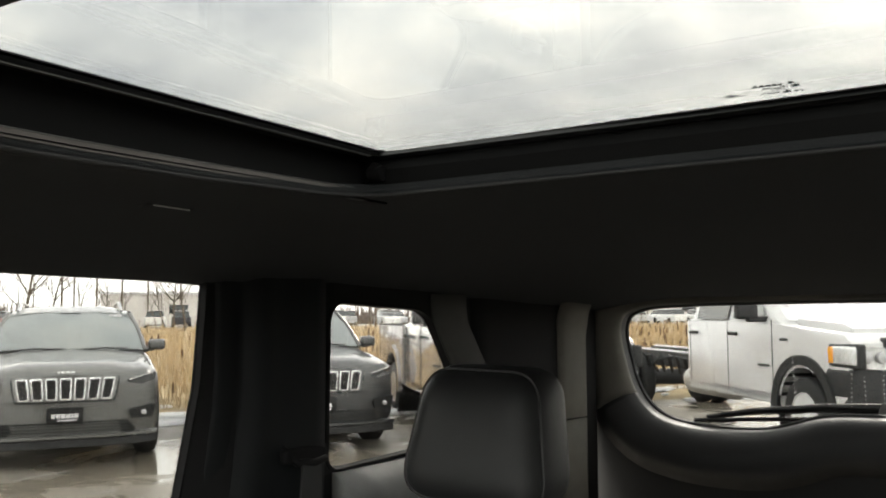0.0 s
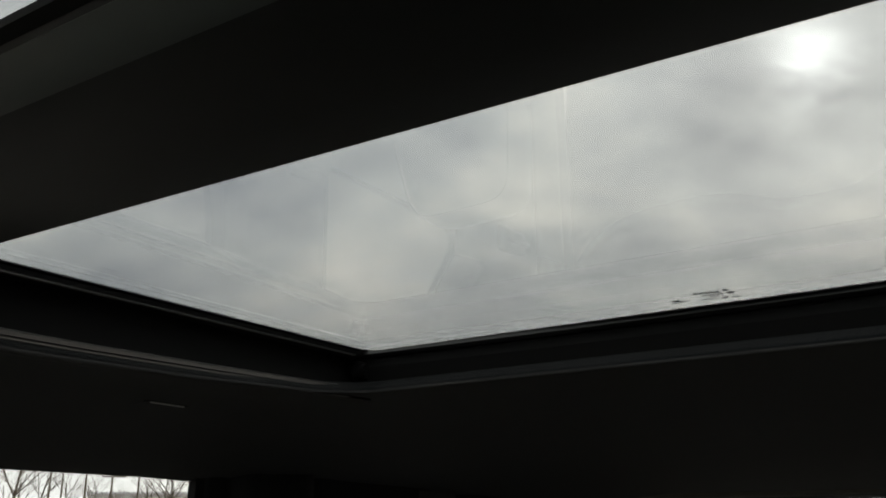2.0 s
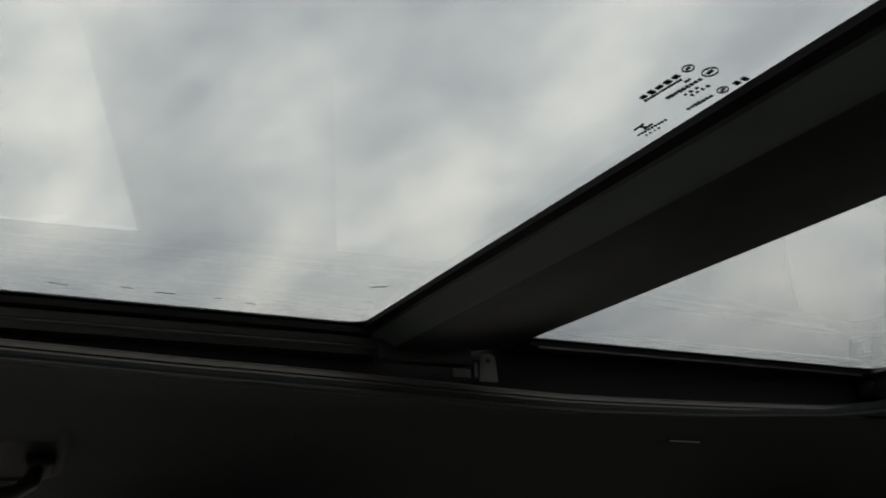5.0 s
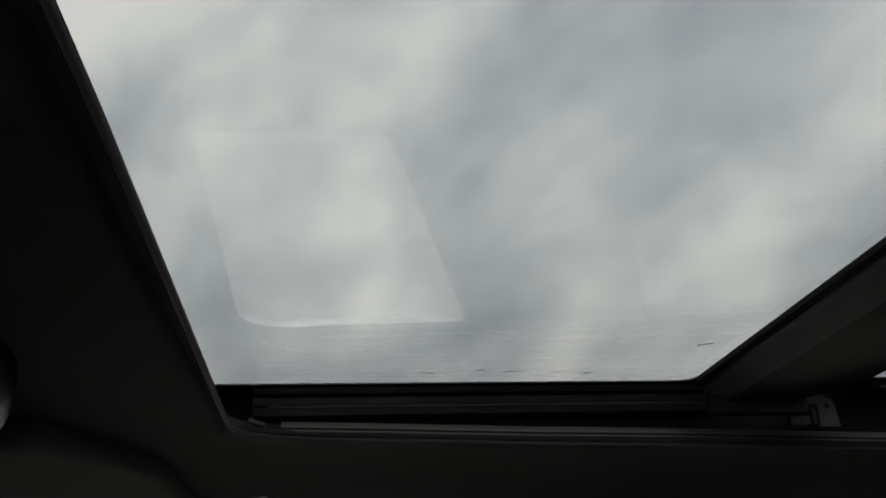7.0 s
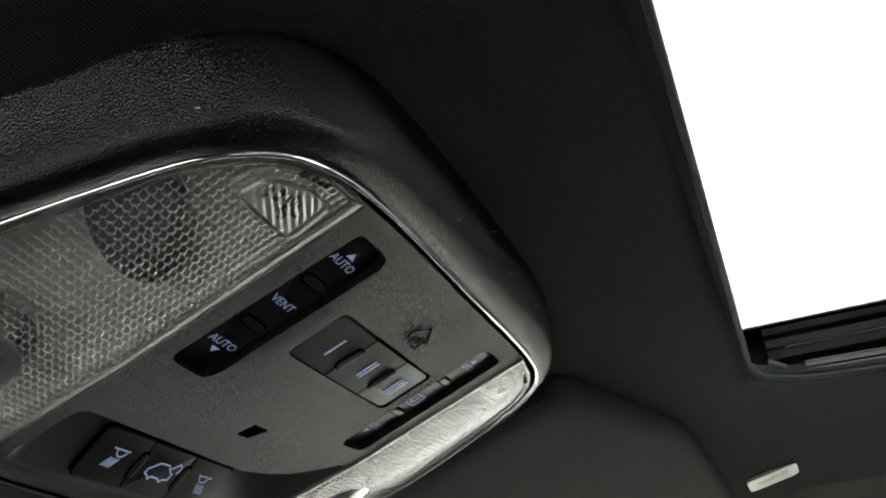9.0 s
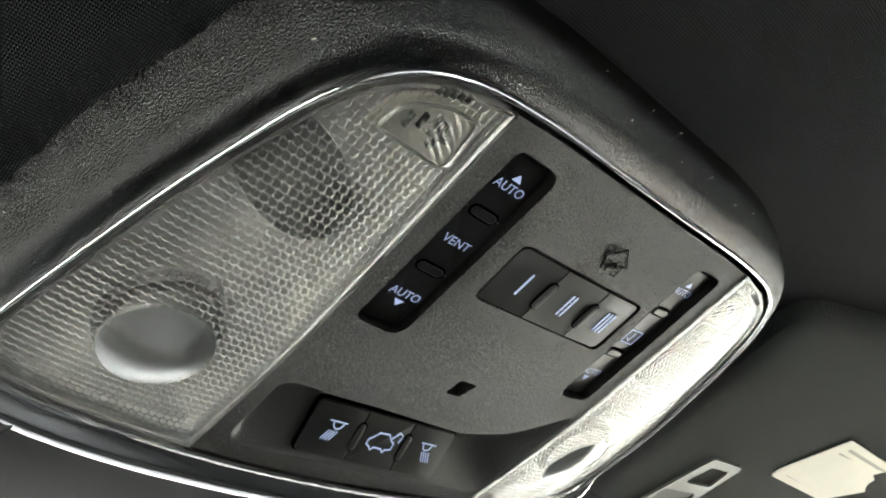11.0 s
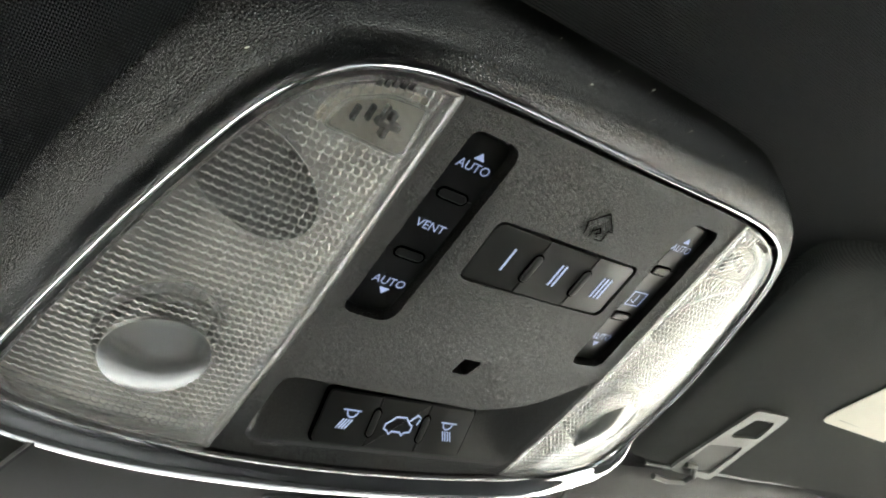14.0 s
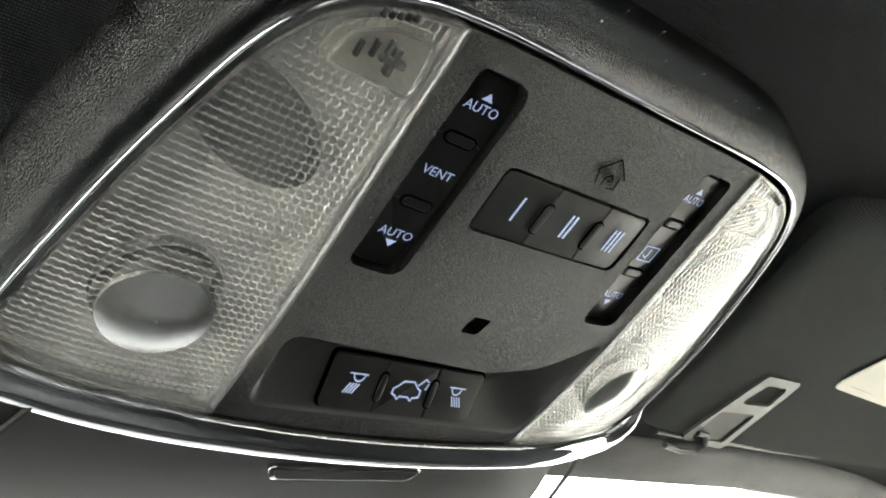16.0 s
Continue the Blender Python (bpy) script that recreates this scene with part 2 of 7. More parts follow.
# faint blue emission makes the print glow by itself
M_PRINT.node_tree.nodes["Principled BSDF"].inputs["Emission Color"].default_value = (0.5, 0.6, 1.0, 1)
M_PRINT.node_tree.nodes["Principled BSDF"].inputs["Emission Strength"].default_value = 0.022
M_LABEL = mat("paper_label", (0.78, 0.75, 0.66), 0.7, vary=0.05)
M_INK = mat("label_ink", (0.42, 0.40, 0.36), 0.8)
M_LEATHER = mat("black_leather", (0.0085, 0.0088, 0.0088), 0.46, spec=0.36, grain=0.22, scale=800, vary=0.15, voronoi=True)
M_THREAD = mat("grey_thread", (0.03, 0.03, 0.03), 0.8)
M_TRIM = mat("dark_trim", (0.015, 0.015, 0.0147), 0.6, grain=0.4, scale=900, vary=0.12, rvary=0.08)
M_DEEP = mat("black_pillar_cloth", (0.0085, 0.0085, 0.0085), 0.8, grain=0.4, scale=900, vary=0.15, spec=0.25)
# paler than the dark trim, to carry the rear window's light
M_TRIM_LIT = mat("warm_grey_lit_trim", (0.125, 0.117, 0.100), 0.7, spec=0.3, grain=0.3, scale=900, vary=0.1)
M_BPILLAR = mat("black_pillar_plastic", (0.0060, 0.0072, 0.0076), 0.60, spec=0.22, grain=0.3, scale=900, vary=0.12)
M_QUARTER = mat("grey_quarter_plastic", (0.055, 0.055, 0.050), 0.65, spec=0.3, grain=0.3, scale=900, vary=0.1)
M_WEB = mat("belt_webbing", (0.02, 0.02, 0.02), 0.8, grain=0.5, scale=600)
M_STEEL = mat("zinc_steel", (0.12, 0.125, 0.12), 0.5, metal=0.7, vary=0.15)
M_ENGRAVE = mat("engraved_line", (0.0012, 0.0012, 0.0012), 1.0, spec=0.0)
M_VOID = mat("black_well_lining", (0.004, 0.004, 0.0042), 0.75, grain=0.2, scale=500, spec=0.2)
M_CLEAR = mat("clear_window_plastic", (0.70, 0.70, 0.69), 0.20, metal=0.10, trans=0.85, ior=1.40, spec=0.3)
M_FRIT = mat("black_glass_border", (0.004, 0.004, 0.004), 0.25)
M_ROOFGLASS = pane("tinted_roof_glass", (0.390, 0.396, 0.391), 1.52, 0.004, gloss=0.6)
M_REARWINDOW = pane("rear_window_glass", (0.470, 0.474, 0.466), 1.42)
M_WINDOW = pane("clear_window_glass", (0.93, 0.94, 0.93), 1.4)
M_SCRATCH = mat("scratch", (0.16, 0.16, 0.16), 0.7)


def ground_mat():
    m = mat("wet_concrete", (0.25, 0.228, 0.195), 0.5, vary=0.35, vscale=0.5, grain=0.4, scale=40)
    t = m.node_tree
    b = t.nodes["Principled BSDF"]
    co = N(t, "ShaderNodeTexCoord")
    wet = N(t, "ShaderNodeTexNoise", inputs={"Scale": 0.35, "Detail": 6.0, "Roughness": 0.6, "Distortion": 0.8})
    L(t, co.outputs["Object"], wet.inputs["Vector"])
    rr = N(t, "ShaderNodeMapRange", inputs={1: 0.42, 2: 0.58, 3: 0.75, 4: 0.12})
    L(t, wet.outputs["Fac"], rr.inputs[0])
    L(t, rr.outputs[0], b.inputs["Roughness"])
    old = b.inputs["Base Color"].links[0].from_socket
    dk = N(t, "ShaderNodeMix", data_type="RGBA", blend_type="MULTIPLY", inputs={7: (0.70, 0.67, 0.62, 1)})
    dr = N(t, "ShaderNodeMapRange", inputs={1: 0.42, 2: 0.58, 3: 0.0, 4: 1.0})
    L(t, wet.outputs["Fac"], dr.inputs[0])
    L(t, dr.outputs[0], dk.inputs[0]), L(t, old, dk.inputs[6])
    # thin slush in streaks
    mp = N(t, "ShaderNodeMapping")
    mp.inputs["Rotation"].default_value = (0, 0, 0.9)
    mp.inputs["Scale"].default_value = (1.0, 0.35, 1.0)
    sn = N(t, "ShaderNodeTexNoise", inputs={"Scale": 1.1, "Detail": 8.0, "Roughness": 0.65})
    L(t, co.outputs["Object"], mp.inputs["Vector"]), L(t, mp.outputs[0], sn.inputs["Vector"])
    sr = N(t, "ShaderNodeMapRange", inputs={1: 0.575, 2: 0.65, 3: 0.0, 4: 0.8})
    L(t, sn.outputs["Fac"], sr.inputs[0])
    ms = N(t, "ShaderNodeMix", data_type="RGBA", inputs={7: (0.72, 0.73, 0.75, 1)})
    L(t, sr.outputs[0], ms.inputs[0]), L(t, dk.outputs[2], ms.inputs[6])
    L(t, ms.outputs[2], b.inputs["Base Color"])
    return m


M_GROUND = ground_mat()
M_SNOW = mat("old_snow", (0.78, 0.79, 0.81), 0.7, vary=0.12, vscale=3, grain=0.8, scale=30)


def reed_mat(name, color, dark):
    m = mat(name, color, 0.85)
    t = m.node_tree
    b = t.nodes["Principled BSDF"]
    g = N(t, "ShaderNodeNewGeometry")
    mx = N(t, "ShaderNodeMix", data_type="RGBA", inputs={6: (*color, 1), 7: (*dark, 1)})
    L(t, g.outputs["Random Per Island"], mx.inputs[0])
    L(t, mx.outputs[2], b.inputs["Base Color"])
    return m


M_REED = reed_mat("dry_reed", (0.56, 0.43, 0.26), (0.34, 0.24, 0.14))
M_CATTAIL = reed_mat("cattail_head", (0.10, 0.05, 0.025), (0.16, 0.09, 0.05))
M_FIELD = mat("dry_meadow", (0.45, 0.36, 0.22), 0.95, vary=0.35, vscale=0.8, grain=0.8, scale=12)
M_BARK = mat("grey_bark", (0.115, 0.095, 0.08), 0.9, vary=0.25, vscale=6, grain=0.6, scale=40)
M_TWIG = mat("bare_twigs", (0.15, 0.115, 0.095), 0.9)
M_TYRE = mat("tyre_rubber", (0.018, 0.018, 0.018), 0.75, grain=0.4, scale=90, vary=0.2)
M_ALLOY = mat("alloy_rim", (0.45, 0.45, 0.46), 0.3, metal=0.8, vary=0.1)
M_CARGLASS = mat("vehicle_glass", (0.015, 0.018, 0.018), 0.05, spec=0.9, coat=0.5)
M_CARGLASS2 = mat("windscreen_glass", (0.19, 0.21, 0.21), 0.08, spec=0.9, coat=0.4, vary=0.15, vscale=1.5)
M_GREY = mat("stone_grey_paint", (0.120, 0.120, 0.116), 0.32, metal=0.35, coat=0.8, vary=0.08, vscale=2, rvary=0.06)
M_DARKGREY = mat("charcoal_paint", (0.045, 0.046, 0.048), 0.28, metal=0.4, coat=0.8, vary=0.08, vscale=2)
M_WHITE = mat("white_paint", (0.66, 0.66, 0.66), 0.3, coat=0.7, vary=0.04, vscale=2)
M_SILVER = mat("polished_pewter_paint", (0.34, 0.32, 0.32), 0.2, metal=0.6, coat=0.9, vary=0.08, vscale=1)
M_CARBLACK = mat("black_bumper_plastic", (0.022, 0.022, 0.023), 0.55, grain=0.3, scale=300, vary=0.15)
M_LAMP = mat("headlamp_lens", (0.75, 0.76, 0.76), 0.1, metal=0.4, coat=0.8, vary=0.3, vscale=14)
M_LAMPDARK = mat("smoked_headlamp", (0.012, 0.012, 0.013), 0.25, metal=0.0, coat=0.2, vary=0.4, vscale=14)
M_AMBER = mat("amber_lens", (0.85, 0.36, 0.05), 0.15, coat=0.6)
M_RED = mat("red_lens", (0.5, 0.03, 0.02), 0.15, coat=0.6)
M_RUST = mat("galvanised_tank", (0.50, 0.49, 0.46), 0.35, metal=0.6, vary=0.2, vscale=5)
M_WALLFAR = mat("pale_metal_siding", (0.68, 0.64, 0.60), 0.7, vary=0.15, vscale=0.4)
M_POLE = mat("weathered_pole", (0.16, 0.13, 0.11), 0.8, vary=0.2)


# ---- mesh helpers ----
from mathutils import geometry


def obj(name, bm, material, smooth=True, mesh=None):
    if mesh is None:
        mesh = bpy.data.meshes.new(name)
        bmesh.ops.recalc_face_normals(bm, faces=bm.faces)
        bm.to_mesh(mesh)
        bm.free()
        for p in mesh.polygons:
            p.use_smooth = smooth
        mesh.materials.append(material)
    return new(name, mesh)


def shade(ob, angle=40):
    """Smooth faces with sharp edges where the angle is wide."""
    me = ob.data
    b = bmesh.new()
    b.from_mesh(me)
    for e in b.edges:
        if len(e.link_faces) == 2 and e.calc_face_angle(0) > radians(angle):
            e.smooth = False
    b.to_mesh(me)
    b.free()
    return ob


def part(name, bm, material, parent, label="", smooth=True, sharp=40):
    ob = obj(name, bm, material, smooth)
    if smooth:
        shade(ob, sharp)
    ob.parent = parent
    if label:
        ob["label"] = label
    return ob


def thing(name, label, category, m=None, group="", kind=""):
    ob = new(name)
    ob.empty_display_size = 0.05
    if m is not None:
        ob.matrix_basis = m
    return tagged(ob, label, category, group, kind)


def box(bm, c, s, bevel=0.0, seg=2, m=None):
    r = bmesh.ops.create_cube(bm, size=1.0)
    vs = r["verts"]
    for v in vs:
        v.co = Vector((v.co.x * s[0] + c[0], v.co.y * s[1] + c[1], v.co.z * s[2] + c[2]))
    if bevel:
        es = list({e for v in vs for e in v.link_edges})
        rb = bmesh.ops.bevel(bm, geom=es, offset=bevel, segments=seg, affect="EDGES", profile=0.6)
        vs = list({v for f in rb["faces"] for v in f.verts} | {v for v in vs if v.is_valid})
    if m is not None:
        for v in vs:
            v.co = m @ v.co
    return vs


def new_box(c, s, bevel=0.0, seg=2, m=None):
    b = bmesh.new()
    box(b, c, s, bevel, seg, m)
    return b


def rounded(poly, radii, seg=6):
    """A polygon with its corners rounded; radii: one number, or one for each corner."""
    out = []
    n = len(poly)
    for i in range(n):
        p, a, b = Vector(poly[i]), Vector(poly[i - 1]), Vector(poly[(i + 1) % n])
        r = radii[i] if isinstance(radii, (list, tuple)) else radii
        d1, d2 = a - p, b - p
        l1, l2 = d1.length, d2.length
        ang = d1.angle(d2) if l1 > 1e-9 and l2 > 1e-9 else math.pi
        cut = min(r / max(math.tan(ang / 2), 1e-3), 0.49 * l1, 0.49 * l2)
        if r <= 0 or cut < 1e-6 or ang > 3.1:
            out.append(p)
            continue
        s, e = p + d1 / l1 * cut, p + d2 / l2 * cut
        for k in range(seg + 1):
            t = k / seg
            out.append((1 - t) ** 2 * s + 2 * t * (1 - t) * p + t * t * e)
    return out


def prism(bm, poly, z0, z1, bevel=0.0, fn=None, seg=2):
    """A plate of the outline poly (x, y) from height z0 to z1; fn maps each corner."""
    lo = [bm.verts.new((p[0], p[1], z0)) for p in poly]
    hi = [bm.verts.new((p[0], p[1], z1)) for p in poly]
    n = len(poly)
    faces = [bm.faces.new(lo[::-1]), bm.faces.new(hi)]
    for i in range(n):
        faces.append(bm.faces.new((lo[i], lo[(i + 1) % n], hi[(i + 1) % n], hi[i])))
    vs = lo + hi
    if bevel:
        es = list(faces[0].edges) + list(faces[1].edges)
        r = bmesh.ops.bevel(bm, geom=es, offset=bevel, segments=seg, affect="EDGES", profile=0.6)
        vs = list({v for v in vs if v.is_valid} | set(r["verts"]))
    if fn:
        for v in vs:
            v.co = Vector(fn(*v.co))
    return vs


def new_prism(poly, z0, z1, bevel=0.0, fn=None, seg=2):
    b = bmesh.new()
    prism(b, poly, z0, z1, bevel, fn, seg)
    return b


def loft(bm, rings, closed=True, cap=True):
    """Skin over rings of equally many points."""
    vr = [[bm.verts.new(p) for p in r] for r in rings]
    n = len(rings[0])
    for a, b in zip(vr, vr[1:]):
        for i in range(n if closed else n - 1):
            j = (i + 1) % n
            try:
                bm.faces.new((a[i], a[j], b[j], b[i]))
            except ValueError:
                pass
    if cap and closed:
        bm.faces.new(vr[0][::-1])
        bm.faces.new(vr[-1])
    return vr


def sweep(bm, path, prof, closed=True, up=None):
    """A profile of (outwards, up) offsets along a path of points. up: fixed up direction."""
    n = len(path)
    rings = []
    for i, p in enumerate(path):
        p = Vector(p)
        a = Vector(path[i - 1]) if closed or i else p
        b = Vector(path[(i + 1) % n]) if closed or i < n - 1 else p
        t = (b - a).normalized()
        u = Vector(up) if up else Vector((0, 0, 1))
        side = t.cross(u).normalized()
        pr = prof(i) if callable(prof) else prof
        rings.append([p + side * q[0] + u * q[1] for q in pr])
    vr = [[bm.verts.new(q) for q in r] for r in rings]
    m = len(rings[0])
    rng = range(n) if closed else range(n - 1)
    for i in rng:
        a, b = vr[i], vr[(i + 1) % n]
        for k in range(m):
            bm.faces.new((a[k], a[(k + 1) % m], b[(k + 1) % m], b[k]))
    if not closed:
        bm.faces.new(vr[0][::-1])
        bm.faces.new(vr[-1])
    return vr


def circle(r, n=10, cx=0.0, cy=0.0):
    return [(cx + r * math.cos(2 * math.pi * k / n), cy + r * math.sin(2 * math.pi * k / n)) for k in range(n)]


def tube(bm, pts, r, n=8, taper=None):
    """A round tube through points."""
    rings = []
    prev = None
    for i, p in enumerate(pts):
        p = Vector(p)
        a, b = Vector(pts[max(i - 1, 0)]), Vector(pts[min(i + 1, len(pts) - 1)])
        t = (b - a).normalized()
        ref = Vector((0, 0, 1)) if abs(t.z) < 0.9 else Vector((1, 0, 0))
        if prev is not None:
            ref = prev
        s = t.cross(ref).normalized()
        u = s.cross(t).normalized()
        prev = u
        rr = r * (taper[i] if taper else 1)
        rings.append([p + (s * math.cos(2 * math.pi * k / n) + u * math.sin(2 * math.pi * k / n)) * rr for k in range(n)])
    loft(bm, rings)


def lathe(bm, prof, n=32, axis="y", c=(0, 0, 0), cap=True):
    """A turned body: prof of (radius, along) pairs; axis y."""
    rings = []
    for r, a in prof:
        ring = []
        for k in range(n):
            t = 2 * math.pi * k / n
            q = (r * math.cos(t), a, r * math.sin(t)) if axis == "y" else (r * math.cos(t), r * math.sin(t), a)
            ring.append((q[0] + c[0], q[1] + c[1], q[2] + c[2]))
        rings.append(ring)
    loft(bm, rings, cap=cap)


def within(p, poly):
    c = False
    for a, b in zip(poly, list(poly[1:]) + [poly[0]]):
        if (a[1] > p[1]) != (b[1] > p[1]) and p[0] < (b[0] - a[0]) * (p[1] - a[1]) / (b[1] - a[1]) + a[0]:
            c = not c
    return c


def holed(outer, holes, step=0.0):
    """A flat face with holes, as a bmesh in the xy plane; step: spacing of points inside it."""
    pts, edges = [], []
    for ring in [outer] + holes:
        i = len(pts)
        pts += [Vector((p[0], p[1])) for p in ring]
        edges += [(i + k, i + (k + 1) % len(ring)) for k in range(len(ring))]
    if step:
        xs, ys = [p[0] for p in outer], [p[1] for p in outer]
        for i in range(int((max(xs) - min(xs)) / step)):
            for k in range(int((max(ys) - min(ys)) / step)):
                q = Vector((min(xs) + (i + 0.5) * step, min(ys) + (k + 0.5) * step))
                if within(q, outer) and not any(within(q, h) for h in holes) and min((q - p).length for p in pts) > step * 0.4:
                    pts.append(q)
    vs, _, tris, *_ = geometry.delaunay_2d_cdt(pts, edges, [], 0, 1e-7)
    b = bmesh.new()
    bv = [b.verts.new((v.x, v.y, 0)) for v in vs]
    for t in tris:
        c = sum((vs[i] for i in t), Vector((0, 0))) / len(t)
        if within(c, outer) and not any(within(c, h) for h in holes):
            b.faces.new([bv[i] for i in t])
    for v in [v for v in b.verts if not v.link_faces]:
        b.verts.remove(v)
    return b


def thick_plate(outer, holes, thick, fn, step=0.0):
    """A plate with openings through it; fn maps (a, b, depth) to a place."""
    b = holed(outer, holes, step)
    fs = list(b.faces)
    r = bmesh.ops.extrude_face_region(b, geom=fs)
    top = [v for v in r["geom"] if isinstance(v, bmesh.types.BMVert)]
    for v in top:
        v.co.z = thick
    for v in b.verts:
        v.co = Vector(fn(*v.co))
    return b


def text_bm(body, size, m, thick=0.0):
    """Lettering in the built-in font as a bmesh, laid out in its own xy plane, then placed by m."""
    cu = bpy.data.curves.new("letters", "FONT")
    cu.body, cu.size, cu.align_x, cu.align_y = body, size, "CENTER", "CENTER"
    cu.extrude, cu.resolution_u = thick, 3
    ob = new("letters", cu)
    dg = bpy.context.evaluated_depsgraph_get()
    me = bpy.data.meshes.new_from_object(ob.evaluated_get(dg))
    b = bmesh.new()
    b.from_mesh(me)
    bpy.data.objects.remove(ob)
    bpy.data.curves.remove(cu)
    bpy.data.meshes.remove(me)
    for v in b.verts:
        v.co = m @ v.co
    return b


def interp(x, table):
    if x <= table[0][0]:
        return table[0][1]
    for (a, b), (c, d) in zip(table, table[1:]):
        if x <= c:
            t = (x - a) / (c - a)
            t = t * t * (3 - 2 * t) * 0.4 + t * 0.6
            return b + (d - b) * t
    return table[-1][1]


# ---- the car's inside: roof, walls, floor ----
ZC = [(-2.25, 1.560), (-1.6, 1.625), (-1.1, 1.653), (-0.6, 1.660), (-0.118, 1.660), (-0.05, 1.642), (0.03, 1.611), (0.15, 1.566), (0.25, 1.530)]
DX = [(0, 0), (0.36, 0), (0.45, 0.008), (0.55, 0.026), (0.62, 0.046), (0.70, 0.076), (0.8, 0.14)]


def roof_z(x, y):
    return interp(y, ZC) - interp(abs(x), DX)


OPEN_X, OPEN_F, OPEN_R = 0.330, -0.118, -1.078
LIP = [(-1.078, 1.651), (-1.0, 1.6445), (-0.83, 1.6387), (-0.7, 1.6370), (-0.4, 1.6465), (-0.22, 1.6527), (-0.118, 1.657)]
TRACK = [(-1.08, 1.6545), (-0.83, 1.6500), (-0.7, 1.6485), (-0.4, 1.6580), (-0.15, 1.6658)]
GLASS_Z = 1.697


def ring_points(poly, step):
    """Points at even steps along a closed outline."""
    pts = [Vector((p[0], p[1])) for p in poly]
    out = []
    for a, b in zip(pts, pts[1:] + pts[:1]):
        k = max(1, round((b - a).length / step))
        out += [a + (b - a) * (i / k) for i in range(k)]
    return out


def build_headliner():
    inner = ring_points(rounded([(OPEN_X, OPEN_F), (OPEN_X, OPEN_R), (-OPEN_X, OPEN_R), (-OPEN_X, OPEN_F)], [0.045, 0.03, 0.03, 0.045], 8), 0.02)
    x1, yf, yr = 0.71, 0.150, -2.22
    c = Vector((0, -0.55))
    outer = []
    for p in inner:
        d = p - c
        s = min(x1 / abs(d.x) if d.x else 9e9, ((yf - c.y) / d.y if d.y > 0 else (yr - c.y) / d.y) if d.y else 9e9)
        outer.append(c + d * s)
    steps = [0, 0.02, 0.05, 0.09, 0.14, 0.2, 0.27, 0.34, 0.42, 0.5, 0.58, 0.66, 0.74, 0.82, 0.88, 0.94, 1.0]
    rings = []
    for dz, off in ((0.012, 0.010), (0.008, 0.006), (0.0045, 0.002), (0.002, 0.0), (0.0, 0.0015), (-0.0015, 0.005), (-0.002, 0.010)):
        ring = []
        for i, p in enumerate(inner):
            q = (p - c)
            nx = Vector((math.copysign(1, q.x) if abs(p.x) > OPEN_X - 0.012 else 0, math.copysign(1, q.y) if (p.y > OPEN_F - 0.012 or p.y < OPEN_R + 0.012) else 0))
            if nx.length:
                nx.normalize()
            w = p + nx * off
            if p.y > OPEN_F - 0.012:
                w.y += 0.0015 - 0.0055 * min(1.0, max(0.0, (0.30 - p.x) / 0.40))
            ring.append((w.x, w.y, interp(p.y, LIP) - 0.0025 + dz))
        rings.append(ring)
    for s in steps[1:]:
        ring = []
        for p, o in zip(inner, outer):
            w = p + (o - p) * s
            lip = (roof_z(p.x, p.y) - interp(p.y, LIP) + 0.0045) * max(0, 1 - s / 0.35) ** 2
            ring.append((w.x, w.y, roof_z(w.x, w.y) - lip))
        rings.append(ring)
    b = bmesh.new()
    loft(b, rings, closed=True, cap=False)
    ob = obj("ceiling", b, M_CLOTH)
    tagged(ob, "charcoal knitted cloth headliner with a rolled opening for the roof glass", "headliner", kind="structure")
    # pale bead added along the rolled edge: light on its roll, as colour
    b = bmesh.new()
    sweep(b, [(q[0], q[1], q[2]) for q in rings[4]], circle(0.0019, 6), True)
    tagged(obj("trim", b, M_LIP_GLEAM), "pale bead drawing the gleam on the rolled roof opening edge", "headliner edge", kind="structure")
    # outer roof skin above it, with an opening for the glass
    hole = ring_points(rounded([(0.392, -0.035), (0.392, -1.145), (-0.392, -1.145), (-0.392, -0.035)], 0.03, 4), 0.05)
    rings = []
    for s in [0, 0.1, 0.2, 0.3, 0.4, 0.5, 0.6, 0.7, 0.8, 0.9, 1.0]:
        ring = []
        for p in hole:
            d = p - c
            k = min(0.735 / abs(d.x) if d.x else 9e9, ((0.23 - c.y) / d.y if d.y > 0 else (-2.30 - c.y) / d.y) if d.y else 9e9)
            w = p + (c + d * k - p) * s
            ring.append((w.x, w.y, (1 - s) * 1.699 + s * (roof_z(w.x, w.y) + 0.050)))
        rings.append(ring)
    rings = [[(q[0], q[1], q[2] - 0.012) for q in rings[0]]] + rings
    b = bmesh.new()
    loft(b, rings, closed=True, cap=False)
    tagged(obj("roof", b, M_GREY), "painted steel outer roof skin over the headliner", "car roof", kind="structure")


build_headliner()


# side walls: x of the inner trim along the car
def wall_x(y):
    return interp(y, [(-2.3, 0.585), (-1.7, 0.640), (-1.4, 0.652), (-1.18, 0.700), (0.9, 0.715)])


REAR_DOOR = rounded([(-0.595, 1.215), (-0.605, 1.592), (-1.188, 1.579), (-1.178, 1.435), (-1.13, 1.215)], [0.02, 0.055, 0.012, 0.2, 0.05])
FRONT_DOOR = rounded([(0.60, 1.215), (0.20, 1.50), (-0.05, 1.570), (-0.385, 1.572), (-0.265, 1.215)], [0.03, 0.2, 0.2, 0.06, 0.03])
QUARTER = rounded([(-1.388, 1.295), (-1.392, 1.548), (-1.640, 1.536), (-1.80, 1.30)], [0.025, 0.035, 0.075, 0.05])


